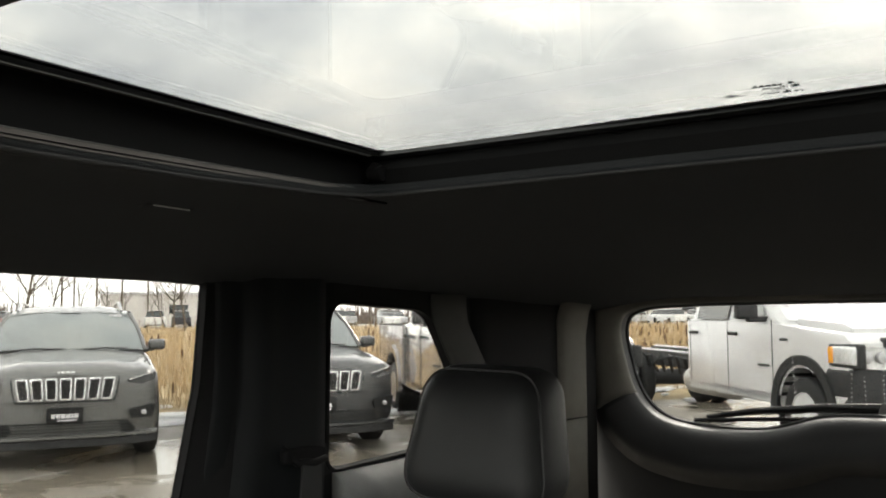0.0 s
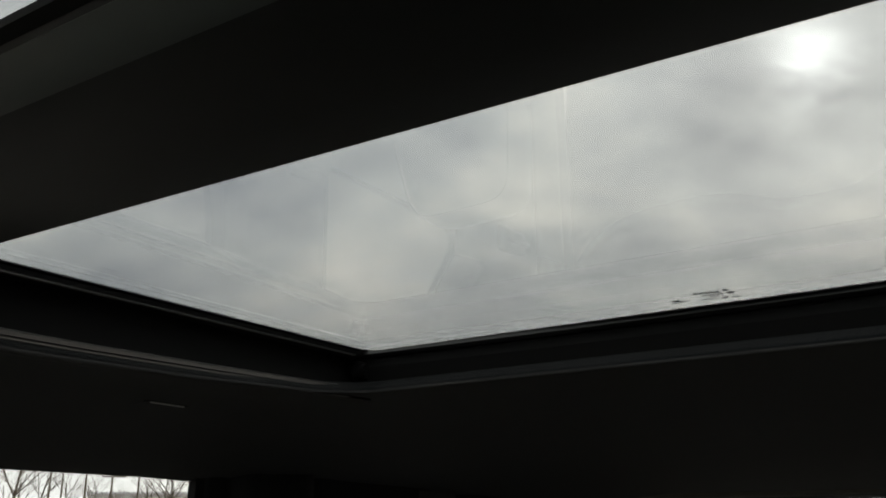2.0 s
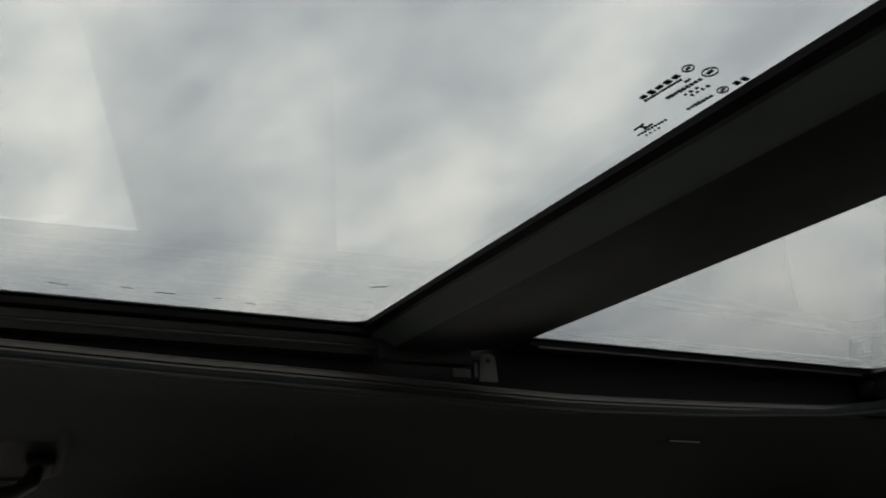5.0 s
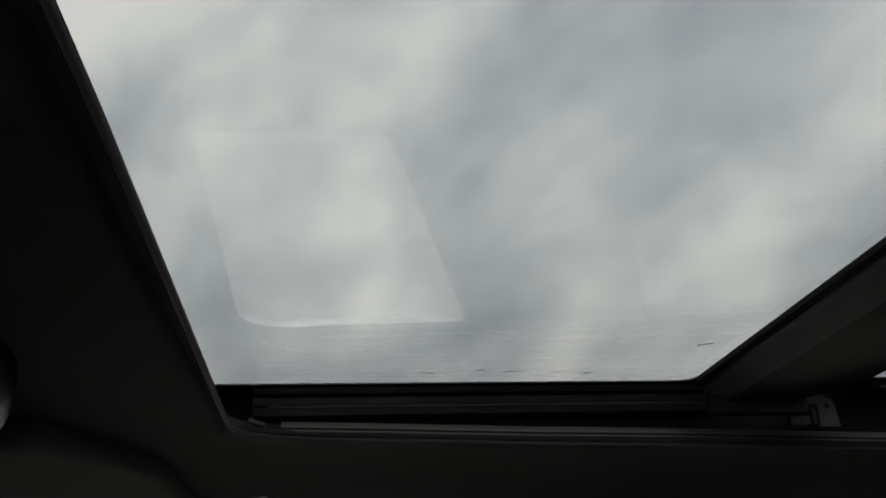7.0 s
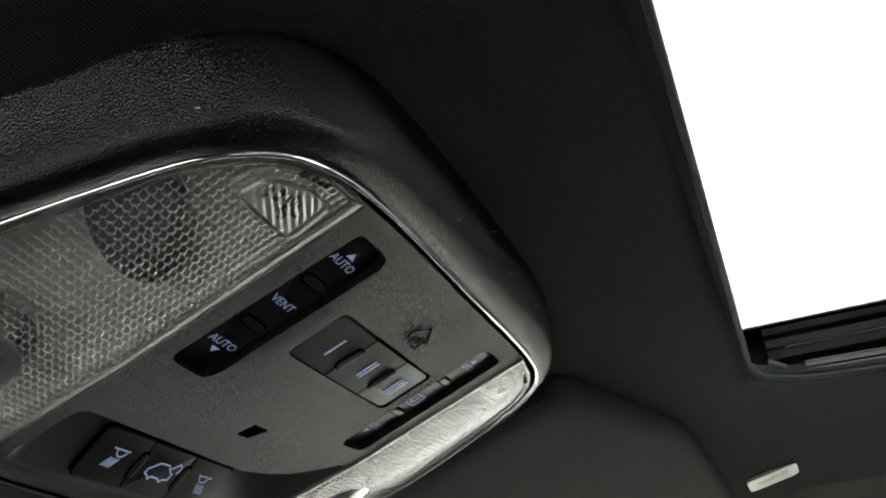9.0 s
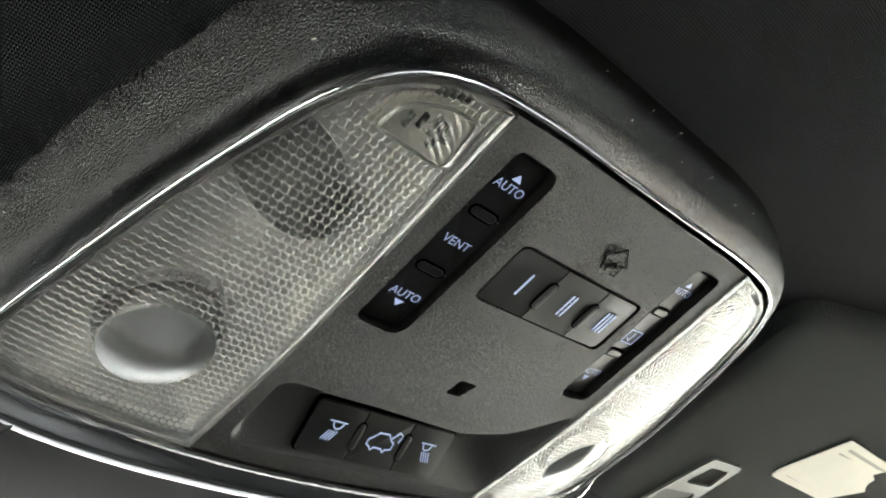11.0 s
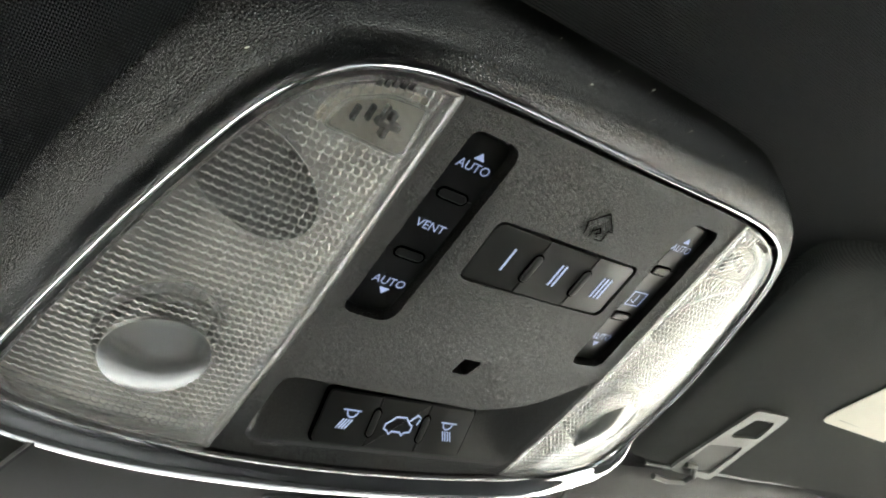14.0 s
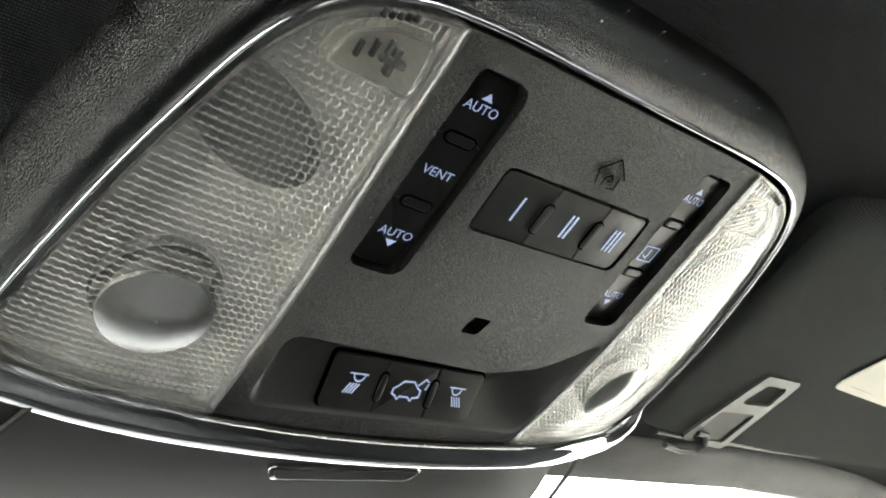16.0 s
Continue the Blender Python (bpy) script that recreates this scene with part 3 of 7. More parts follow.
def build_sides():
    top = [(0.95, 1.0), (0.95, 0.35), (-2.26, 0.35), (-2.26, 1.62), (-1.4, 1.66), (-0.2, 1.66), (0.2, 1.58), (0.32, 1.50)]
    outline = ring_points(top, 0.12)
    for sgn, nm in ((1, "wall_right"), (-1, "wall_left")):
        def place(a, c2, d):
            return (sgn * (wall_x(a) + d), a, c2)
        b = thick_plate(outline, [ring_points(r, 0.05) for r in (REAR_DOOR, FRONT_DOOR, QUARTER)], 0.009, place)
        tagged(obj(nm, b, M_DEEP, smooth=False), "dark grey plastic side trim of the car with window openings", "car side", kind="structure")
        for k, (ring, nme) in enumerate(((REAR_DOOR, "rear door"), (FRONT_DOOR, "front door"), (QUARTER, "rear quarter"))):
            w = thing("window_%d" % (k + 1 + (3 if sgn < 0 else 0)), "clear %s window with a black rubber seal" % nme, "car window", kind="structure")
            grow = [Vector(p) for p in ring_points(ring, 0.05)]
            cen = sum(grow, Vector((0, 0))) / len(grow)
            g = bmesh.new()
            prism(g, [cen + (p - cen) * 1.02 for p in grow], 0.0060, 0.0080, fn=place)
            gl = part("pane", g, M_WINDOW if k == 1 else M_REARWINDOW, w, smooth=False)
            gl.visible_shadow = False
            s = bmesh.new()
            path = [place(p.x, p.y, 0.0) for p in grow]
            sweep(s, path, [(0.0, -0.003), (0.005, -0.0015), (0.005, 0.0105), (-0.002, 0.0105)] if sgn > 0 else [(0.0, 0.003), (0.005, 0.0015), (0.005, -0.0105), (-0.002, -0.0105)], True, up=(1, 0, 0))
            part("window_seal", s, M_VOID, w, "black rubber window seal")


build_sides()


def build_pillar_covers():
    """Covers on the side trim: the rounded pillar between rear door and quarter window, and the panel behind that window."""
    def edge(z):
        return -1.196 + 0.055 * max(0, min(1, (1.435 - z) / 0.22)) ** 1.4
    fold = [(0.004, -0.003), (0.006, 0.004), (0.012, 0.006), (0.034, 0.006), (0.040, 0.003), (0.046, 0.006), (0.054, 0.013), (0.066, 0.017), (0.082, 0.016), (0.088, 0.013), (0.110, 0.013), (0.150, 0.012), (0.170, 0.009), (0.178, -0.003)]
    zs = [1.05, 1.15, 1.215, 1.26, 1.30, 1.35, 1.40, 1.45, 1.50, 1.55, 1.60, 1.63]
    for s in (1, -1):
        b = bmesh.new()
        rows = []
        for z in zs:
            e = edge(z)
            k = (-1.384 - e) / -0.178
            rows.append([(s * (wall_x(e - o * k) - d), e - o * k, z) for o, d in fold])
        loft(b, rows, closed=True, cap=True)
        tagged(obj("trim", b, M_BPILLAR), "rounded black plastic pillar cover beside the rear door window", "pillar trim", kind="structure")
        b = bmesh.new()
        rows = []
        for k in range(9):
            z = 1.36 + 0.205 * k / 8
            e = -1.652 - 0.16 * max(0, (1.52 - z) / 0.22)
            rows.append([(s * (wall_x(y) - d), y, z) for y, d in ((e, -0.002), (e - 0.004, 0.006), (e - 0.02, 0.010), (e - 0.088, 0.018), (e - 0.094, 0.014), (e - 0.096, -0.002))])
        loft(b, rows, closed=True, cap=True)
        tagged(obj("trim", b, M_QUARTER), "warm grey panel behind the rear quarter window", "quarter trim", kind="structure")


build_pillar_covers()


# hatch: leaning plate with the rear window
def hatch(a, z, d):
    return (a, -2.215 - (1.56 - z) * 0.18 - d, z)


def build_hatch():
    half = [(0.0, 1.322), (0.10, 1.318), (0.175, 1.290), (0.24, 1.278), (0.36, 1.280), (0.44, 1.298), (0.486, 1.352), (0.505, 1.45), (0.508, 1.50), (0.488, 1.536), (0.40, 1.550), (0.0, 1.554)]
    ring = [Vector(p) for p in half] + [Vector((-p[0], p[1])) for p in half[-2:0:-1]]
    for _ in range(3):
        ring = [q for a, b in zip(ring, ring[1:] + ring[:1]) for q in (a * 0.75 + b * 0.25, a * 0.25 + b * 0.75)]
    outline = ring_points([(0.62, 0.35), (0.62, 1.60), (-0.62, 1.60), (-0.62, 0.35)], 0.1)
    b = thick_plate(outline, [ring], 0.05, hatch)
    tagged(obj("wall_rear", b, M_TRIM, smooth=False), "dark grey tailgate trim with the rear window opening", "tailgate", kind="structure")
    w = thing("window_7", "wet rear window with raindrop streaks and a black border", "rear window", kind="structure")
    g = bmesh.new()
    prism(g, [p * 1.0 + Vector((p.x * 0.02, (p.y - 1.42) * 0.03)) for p in ring], 0.036, 0.040, fn=hatch)
    gl = part("pane", g, M_REARWINDOW, w, smooth=False)
    gl.visible_shadow = False
    s = bmesh.new()
    sweep(s, [hatch(p.x, p.y, 0.034) for p in ring], circle(0.006, 6), True, up=(0, 1, 0.18))
    part("window_seal", s, M_RUBBER, w)
    # raised surround: rounded inner cover of the tailgate, its upper part paled as lit
    back = ring[::-1]
    k0 = next(i for i in range(len(back)) if back[i - 1].y <= 1.345 < back[i].y)
    back = back[k0:] + back[:k0]
    n_up = sum(1 for q in back if q.y > 1.345)
    for arc, m_, words in ((back[:n_up], M_TRIM_LIT, "plastic surround of the rear window, warm grey paled for light"), (back[n_up - 1:] + back[:1], M_TRIM, "dark rounded trim along the foot of the rear window")):
        def frame_prof(i, arc=arc):
            q = arc[i]
            low = min(1, max(0, (1.42 - q.y) / 0.14))
            wide = min(1, max(0, (abs(q.x) - 0.40) / 0.1))
            wd_ = 0.030 + 0.030 * low + 0.012 * wide
            hh = 0.016 + 0.022 * low + 0.012 * wide
            return [(0.0, 0.0), (0.004, hh * 0.35), (wd_ * 0.35, hh * 0.8), (wd_ * 0.75, hh), (wd_ + 0.02, hh * 0.9), (wd_ + 0.06, -0.005), (wd_ * 0.5, -0.008)]
        sw = bmesh.new()
        sweep(sw, [hatch(p.x, p.y, 0.0) for p in arc], frame_prof, False, up=(0, 1, 0.18))
        tagged(obj("trim", sw, m_), words, "window trim", kind="structure")
    # wiper lying along the foot of the glass, outside
    wp = thing("rear_wiper", "black rear wiper arm resting along the glass foot", "wiper", Matrix.Translation(hatch(0.0, 1.30, 0.06)))
    inv = wp.matrix_basis.inverted()
    b = bmesh.new()
    tube(b, [inv @ Vector(hatch(x, z, 0.055)) for x, z in ((0.02, 1.300), (0.0, 1.335), (0.10, 1.332), (0.24, 1.318), (0.345, 1.300))], 0.008, 8, [1.6, 1.6, 1.2, 1.0, 0.7])
    part("arm", b, M_CARBLACK, wp)
    b = bmesh.new()
    tube(b, [inv @ Vector(hatch(x, z, 0.046)) for x, z in ((0.06, 1.312), (0.2, 1.304), (0.37, 1.292))], 0.005, 6)
    part("blade", b, M_RUBBER, wp)
    # rain beads running down the glass
    rd = bmesh.new()
    rnd = random.Random(5)
    for x0, z0, z1, lean in ((0.155, 1.435, 1.345, 0.0), (0.045, 1.405, 1.33, 0.05), (0.022, 1.400, 1.335, 0.0), (-0.012, 1.44, 1.34, 0.0), (-0.1, 1.45, 1.36, 0.0), (-0.22, 1.47, 1.35, 0.02)):
        n = int((z0 - z1) / 0.009)
        for i in range(n):
            z = z0 - (z0 - z1) * i / n
            bmesh.ops.create_icosphere(rd, subdivisions=1, radius=0.0016 + 0.0008 * rnd.random(), matrix=Matrix.Translation(hatch(x0 + lean * (z0 - z), z, 0.042)))
    ob = obj("rain_beads", rd, M_LAMP)
    tagged(ob, "small water beads running down the rear window", "raindrops", kind="stuff")


build_hatch()


def build_front():
    # windscreen, sloping forward and down from the roof's front edge
    def ws(a, s, d):
        return (a * (1 + 0.12 * s), 0.166 + 0.78 * s + d, 1.572 - 0.507 * s + 0.5 * d - 0.05 * (a / 0.7) ** 2)
    w = thing("window_8", "clear windscreen with a black border", "windscreen", kind="structure")
    g = bmesh.new()
    rows = [[ws(a / 6 * 0.66, s / 6, 0) for a in range(-6, 7)] for s in range(7)]
    loft(g, rows, closed=False, cap=False)
    gl = part("pane", g, M_WINDOW, w)
    gl.visible_shadow = False
    for sx in (-1, 1):
        b = bmesh.new()
        tube(b, [(sx * 0.665, 0.20, 1.545), (sx * 0.69, 0.5, 1.36), (sx * 0.73, 0.97, 1.05)], 0.05, 10)
        tagged(obj("trim", b, M_TRIM), "dark plastic cover of the front roof pillar", "pillar trim", kind="structure")
    b = new_box((0, 0.78, 0.75), (1.42, 0.46, 0.68), 0.08, 4)
    tagged(obj("wall_front", b, M_TRIM), "plain dark dashboard block closing the car's front", "dashboard", kind="structure")
    b = new_box((0, -0.66, 0.36), (1.44, 3.25, 0.06), 0.01)
    tagged(obj("floor", b, M_TRIM), "dark carpeted car floor", "car floor", kind="structure")
    # header rail between headliner and windscreen
    b = bmesh.new()
    sweep(b, [(x / 10 * 0.66, 0.148, roof_z(x / 10 * 0.66, 0.148)) for x in range(-10, 11)], [(0.012, -0.003), (0.0, -0.010), (-0.012, -0.014), (-0.019, -0.008), (-0.020, 0.020), (0.012, 0.02)], False)
    tagged(obj("trim", b, M_TRIM), "dark plastic header strip above the windscreen", "header trim", kind="structure")


build_front()


# ---- panoramic roof: glass, frame, cross bar ----
BAR_F, BAR_R = -0.4896, -0.6430
SKEW_F, SKEW_R = 0.0107, 0.0262


def build_roof_glass():
    for nm, y0, y1, txt in (("front", -0.02, BAR_F - 0.03, "front"), ("rear", BAR_R + 0.03, -1.15, "rear")):
        th = thing("roof_glass_panel", "tinted %s roof glass panel with a black printed border" % txt, "sunroof glass", Matrix.Translation((0, (y0 + y1) / 2, GLASS_Z)), group="roof glass panels")
        cy = (y0 + y1) / 2
        g = new_prism(rounded([(0.385, y0 - cy), (0.385, y1 - cy), (-0.385, y1 - cy), (-0.385, y0 - cy)], 0.03), 0.0, 0.0045)
        part("pane", g, M_ROOFGLASS, th, smooth=False)
        # printed black border, on the underside
        hole_f, hole_r, kf, kr = (y0 - 0.06, BAR_F, 0.0, SKEW_F) if nm == "front" else (BAR_R, -1.0875, SKEW_R, -0.0115)
        gx = 0.330 if nm == "front" else 0.3255
        rr = rounded([(gx, hole_f + kf * gx - cy), (gx, hole_r + kr * gx - cy), (-gx, hole_r - kr * gx - cy), (-gx, hole_f - kf * gx - cy)], [0.012, 0.018, 0.018, 0.012])
        fb = thick_plate([(0.39, y0 + 0.003 - cy), (0.39, y1 - 0.003 - cy), (-0.39, y1 - 0.003 - cy), (-0.39, y0 + 0.003 - cy)], [rr], 0.0012, lambda a, c2, d: (a, c2, -0.0025 + d))
        part("printed_border", fb, M_FRIT, th, "black ceramic border", smooth=False)
        # maker's stamp: rows of small dark bars and rings, unreadable
        s = bmesh.new()
        rnd = random.Random(3)
        ox, oy, ky = (0.0, 0.0, 1.0) if nm == "front" else (-0.0130, -0.5860, 1.0)
        z = -0.0006

        def bars(xa, ya, xb, yb, n, h, w_=0.62):
            for k in range(n):
                t = (k + 0.5) / n
                x, y = xa + (xb - xa) * t, ya + (yb - ya) * t
                box(s, (ox + x, oy + y - cy, z), (abs(xb - xa) / n * w_ * (0.8 + 0.4 * rnd.random()), h * (0.7 + 0.4 * rnd.random()), 0.0005))
        bars(-0.0600, -0.4608, -0.0376, -0.4589, 5, 0.0030, 0.7)
        bars(-0.0575, -0.4640, -0.0370, -0.4618, 13, 0.0014)
        bars(-0.0590, -0.4672, -0.0560, -0.4668, 3, 0.0016)
        bars(-0.0612, -0.4712, -0.0425, -0.4690, 9, 0.0021)
        bars(-0.0560, -0.4748, -0.0470, -0.4740, 3, 0.0017, 0.4)
        bars(-0.0590, -0.4780, -0.0480, -0.4768, 4, 0.0017, 0.4)
        bars(-0.0530, -0.4850, -0.0388, -0.4837, 7, 0.0021)
        bars(-0.0700, -0.4880, -0.0625, -0.4868, 2, 0.0040, 0.6)
        bars(-0.0290, -0.4815, -0.0110, -0.4795, 9, 0.0012)
        bars(-0.0220, -0.4840, -0.0120, -0.4828, 4, 0.0012, 0.3)
        for x, y, r in ((-0.0646, -0.4607, 0.0024), (-0.0662, -0.4707, 0.0032), (-0.0578, -0.4858, 0.0024)):
            sweep(s, [(ox + p[0], oy + p[1] - cy, z) for p in circle(r, 16, x, y)], [(-0.0002, -0.0003), (0.0002, -0.0003), (0.0002, 0.0003), (-0.0002, 0.0003)])
            box(s, (ox + x, oy + y - cy, z), (r * 0.9, r * 0.5, 0.0005))
        box(s, (ox - 0.0180, oy - 0.4748 - cy, z), (0.0062, 0.0010, 0.0005)), box(s, (ox - 0.0188, oy - 0.4766 - cy, z), (0.0014, 0.0030, 0.0005)), box(s, (ox - 0.0200, oy - 0.4784 - cy, z), (0.0052, 0.0010, 0.0005))
        part("glass_stamp", s, M_FRIT, th, "small dark certification marks", smooth=False)
        if nm == "front":
            s = bmesh.new()
            for x, y, l, a in ((0.240, -0.460, 0.012, -0.5), (0.300, -0.303, 0.008, 0.1), (0.304, -0.329, 0.014, -0.05), (0.306, -0.262, 0.012, 0.2), (0.309, -0.39, 0.008, 0.0), (0.304, -0.365, 0.005, 0.0)):
                box(s, (0, 0, 0), (0.0006, l, 0.0005), m=pose(x, y - cy, -0.0008, 0, 0, math.degrees(a)))
            part("scratch", s, M_SCRATCH, th, "fine dark scratches on the glass", smooth=False)


build_roof_glass()


def build_roof_frame():
    fr = thing("sunroof_frame", "black sunroof frame with stepped rails and guide tracks", "sunroof frame", Matrix.Translation((0, -0.6, 1.66)))
    inv = fr.matrix_basis.inverted()

    def rail(name, prof, y0, y1, material, sx, label=""):
        b = bmesh.new()
        n = 14
        rings = []
        for k in range(n + 1):
            y = y0 + (y1 - y0) * k / n
            rings.append([inv @ Vector((sx * p[0], y, p[1] if p[1] > 1 else p[1] + interp(y, TRACK))) for p in prof])
        loft(b, rings)
        part(name, b, material, fr, label, sharp=30)

    for sx in (1, -1):
        # side walls of the well
        rail("side_wall", [(0.345, -0.009), (0.362, -0.009), (0.362, 1.700), (0.352, 1.700), (0.349, 1.672)], -0.06, -1.12, M_VOID, sx)
        # stepped rubber and slide rail beside the front panel
        rail("slide_rail", [(0.334, 1.6935), (0.331, 1.6925), (0.333, 1.6885), (0.341, 1.6875), (0.341, 1.6855), (0.3345, 1.6850), (0.336, 1.6800), (0.342, 1.6792), (0.342, 1.6782), (0.335, 1.6776), (0.337, 1.672), (0.352, 1.670), (0.352, 1.696)], -0.128, -0.505, M_RUBBER, sx, "stepped black slide rail")
        # pale strip drawn as the highlight on the rail's step
        rail("rail_gleam", [(0.3343, 1.6788), (0.3335, 1.6781), (0.3340, 1.6773), (0.337, 1.6776)], -0.14, -0.505, M_TRACK, sx)
        # thin seal under the rear panel
        rail("glass_seal", [(0.334, 1.6935), (0.3265, 1.6928), (0.3275, 1.6895), (0.346, 1.6885), (0.346, 1.694)], -0.64, -1.09, M_VOID, sx)
        rail("seal_bead", [(0.3290, 1.6895), (0.3278, 1.6890), (0.3280, 1.6880), (0.332, 1.6880)], -0.65, -1.070, M_BEAD, sx, "thin bright seal edge")
        # guide track along the lip
        rail("guide_track", [(0.3460, 0.0012), (0.3368, 0.0004), (0.3352, -0.0036), (0.3460, -0.0036)], -0.150, -1.070, M_TRACK, sx, "brown-grey metal guide track")
        rail("track_edge", [(0.3368, 0.0012), (0.3362, 0.0009), (0.3362, 0.0004), (0.3370, 0.0004)], -0.150, -1.070, M_BEAD, sx)
        rail("track_lip", [(0.3460, -0.0052), (0.3345, -0.0052), (0.3338, -0.0068), (0.3460, -0.0068)], -0.150, -1.070, M_TRACK, sx)
        rail("track_groove", [(0.337, -0.0070), (0.3365, -0.0075), (0.3365, -0.0100), (0.346, -0.0100), (0.346, -0.0070)], -0.13, -1.075, M_SLOT, sx)
        rail("rib", [(0.3445, 1.6765), (0.3375, 1.6755), (0.3375, 1.6740), (0.3445, 1.6745)], -0.20, -0.60, M_RUBBER, sx)
        # bracket tab behind the cross bar
        b = new_prism(rounded([(-0.009, 0), (0.009, 0), (0.007, 0.024), (-0.007, 0.024)], [0, 0, 0.006, 0.006]), -0.001, 0.001, fn=lambda a, c2, d: inv @ Vector((sx * (0.338 + d), -0.602 + a, 1.657 + c2)))
        tab = part("bracket", b, M_STEEL, fr, "zinc bracket tab with a hole")
        b = bmesh.new()
        lathe(b, [(0.0022, -0.0016), (0.0022, 0.0016)], 10, "y")
        for v in b.verts:
            v.co = inv @ Vector((sx * (0.338 + v.co.y), -0.602 + v.co.x, 1.657 + 0.0175 + v.co.z))
        part("hole", b, M_SLOT, tab)
        b = bmesh.new()
        box(b, inv @ Vector((sx * 0.338, -0.575, 1.662)), (0.008, 0.018, 0.008), 0.002)
        box(b, inv @ Vector((sx * 0.337, -0.588, 1.665)), (0.006, 0.004, 0.012), 0.001)
        part("clip", b, M_STEEL, fr)
        b = bmesh.new()
        for k in range(5):
            box(b, inv @ Vector((sx * (0.318 + 0.0035 * k), -0.1285 - 0.002 * k, 1.664)), (0.0018, 0.003, 0.003))
        part("comb", b, M_TRACK, fr)
    # rear wall, bowed like the glass edge, with its wide rubber
    for nm, prof, material in (("rear_seal", [(-1.086, 1.6940), (-1.083, 1.690), (-1.0865, 1.6875), (-1.110, 1.6875), (-1.11, 1.695)], M_RUBBER),
                               ("rear_wall", [(-1.092, 1.6885), (-1.0875, 1.676), (-1.089, 1.668), (-1.090, 1.661), (-1.10, 1.660), (-1.12, 1.662), (-1.12, 1.689)], M_VOID)):
        b = bmesh.new()
        loft(b, [[inv @ Vector((x / 12 * 0.350, p[0] + 0.008 * (abs(x) / 12) ** 2 - 0.004, p[1])) for p in prof] for x in range(-12, 13)])
        part(nm, b, material, fr, sharp=25)
    # front wall of the well
    b = bmesh.new()
    loft(b, [[inv @ Vector((x / 12 * 0.350, p[0], p[1])) for p in ((-0.060, 1.65), (-0.085, 1.672), (-0.080, 1.690), (-0.04, 1.694))] for x in range(-12, 13)])
    part("front_wall", b, M_VOID, fr)
    for sx in (1, -1):
        b = bmesh.new()
        tube(b, [inv @ Vector((sx * 0.322, -1.082, 1.672)), inv @ Vector((sx * 0.338, -1.082, 1.672))], 0.008, 10)
        tube(b, [inv @ Vector((sx * 0.330, -1.075, 1.679)), inv @ Vector((sx * 0.330, -1.09, 1.679))], 0.004, 8)
        part("roller_end", b, M_BLACK, fr)

    bar = thing("cross_bar", "matt black roof cross bar between the two glass panels", "cross bar", Matrix.Translation((0, (BAR_F + BAR_R) / 2, 1.68)))
    inv2 = bar.matrix_basis.inverted()
    prof = [(BAR_F - 0.004, 1.6945), (BAR_F - 0.0075, 1.6895), (BAR_F - 0.0240, 1.6790), (BAR_F - 0.0300, 1.6768), (BAR_F - 0.045, 1.6755), (BAR_F - 0.065, 1.6765), (BAR_F - 0.1, 1.6815), (BAR_R + 0.006, 1.6895), (BAR_R, 1.6925), (BAR_R + 0.002, 1.6945)]
    b = bmesh.new()
    bow = lambda x, y: y + (SKEW_F if y > -0.56 else SKEW_R) * x / 12 * 0.342
    loft(b, [[inv2 @ Vector((x / 12 * 0.342, bow(x, p[0]), p[1])) for p in prof] for x in range(-12, 13)])
    part("cover", b, M_BAR, bar, sharp=25)
    b = bmesh.new()
    loft(b, [[inv2 @ Vector((x / 12 * 0.336, bow(x, BAR_F + p[0]), p[1])) for p in ((0.001, 1.6955), (0.001, 1.6915), (-0.005, 1.690), (-0.006, 1.6955))] for x in range(-12, 13)])
    part("seal_strip", b, M_VOID, bar, "black rubber edge strip")
    # front bevel takes a lighter copy of the cover colour, as if lit
    b = bmesh.new()
    loft(b, [[inv2 @ Vector((x / 12 * 0.340, bow(x, BAR_F + p[0]), p[1])) for p in ((-0.0078, 1.6888), (-0.0155, 1.6836), (-0.0235, 1.6786), (-0.0260, 1.6778), (-0.0255, 1.681), (-0.009, 1.691))] for x in range(-12, 13)])
    part("front_bevel", b, M_BAR_LIT, bar, "front bevel in a lighter grey-green for the light on it")
    for sx in (1, -1):
        part("end_cap", new_box(inv2 @ Vector((sx * 0.336, -0.540, 1.676)), (0.014, 0.085, 0.018), 0.004), M_BLACK, bar)


build_roof_frame()

# ---- overhead console ----
CONSOLE = pose(0, 0.03, 1.5811, -21.13, 0, 0)
console = thing("overhead_console", "grained black overhead console with chrome ring and two lamps", "overhead console", CONSOLE)
HALF = [(0.0, -0.0655), (0.05, -0.0655), (0.0715, -0.0645), (0.0865, -0.0630), (0.0985, -0.0592), (0.1060, -0.0548), (0.1140, -0.0465), (0.1205, -0.0350), (0.1260, -0.0190), (0.1335, 0.0050), (0.1395, 0.0290), (0.1445, 0.0540), (0.1475, 0.0730), (0.1480, 0.0815), (0.1430, 0.0880), (0.1270, 0.0900), (0.1000, 0.0920), (0.0700, 0.0950), (0.04, 0.0980), (0.0, 0.0994)]
LENS_EDGE = 0.0718


def crown(u, v):
    """Height of the console's face (up positive): lowest in the middle, rising towards the sides and the front."""
    belly = max(0.0, 1 - (u / 0.066) ** 2) * max(0.0, 1 - ((v + 0.02) / 0.062) ** 2)
    return -0.004 * belly + 0.011 * (max(0.0, abs(u) - 0.06) / 0.085) ** 2.6 + 0.005 * (max(0.0, v - 0.02) / 0.07) ** 1.5


def dished(a, c2, d):
    return (a, c2, crown(a, c2) + d)


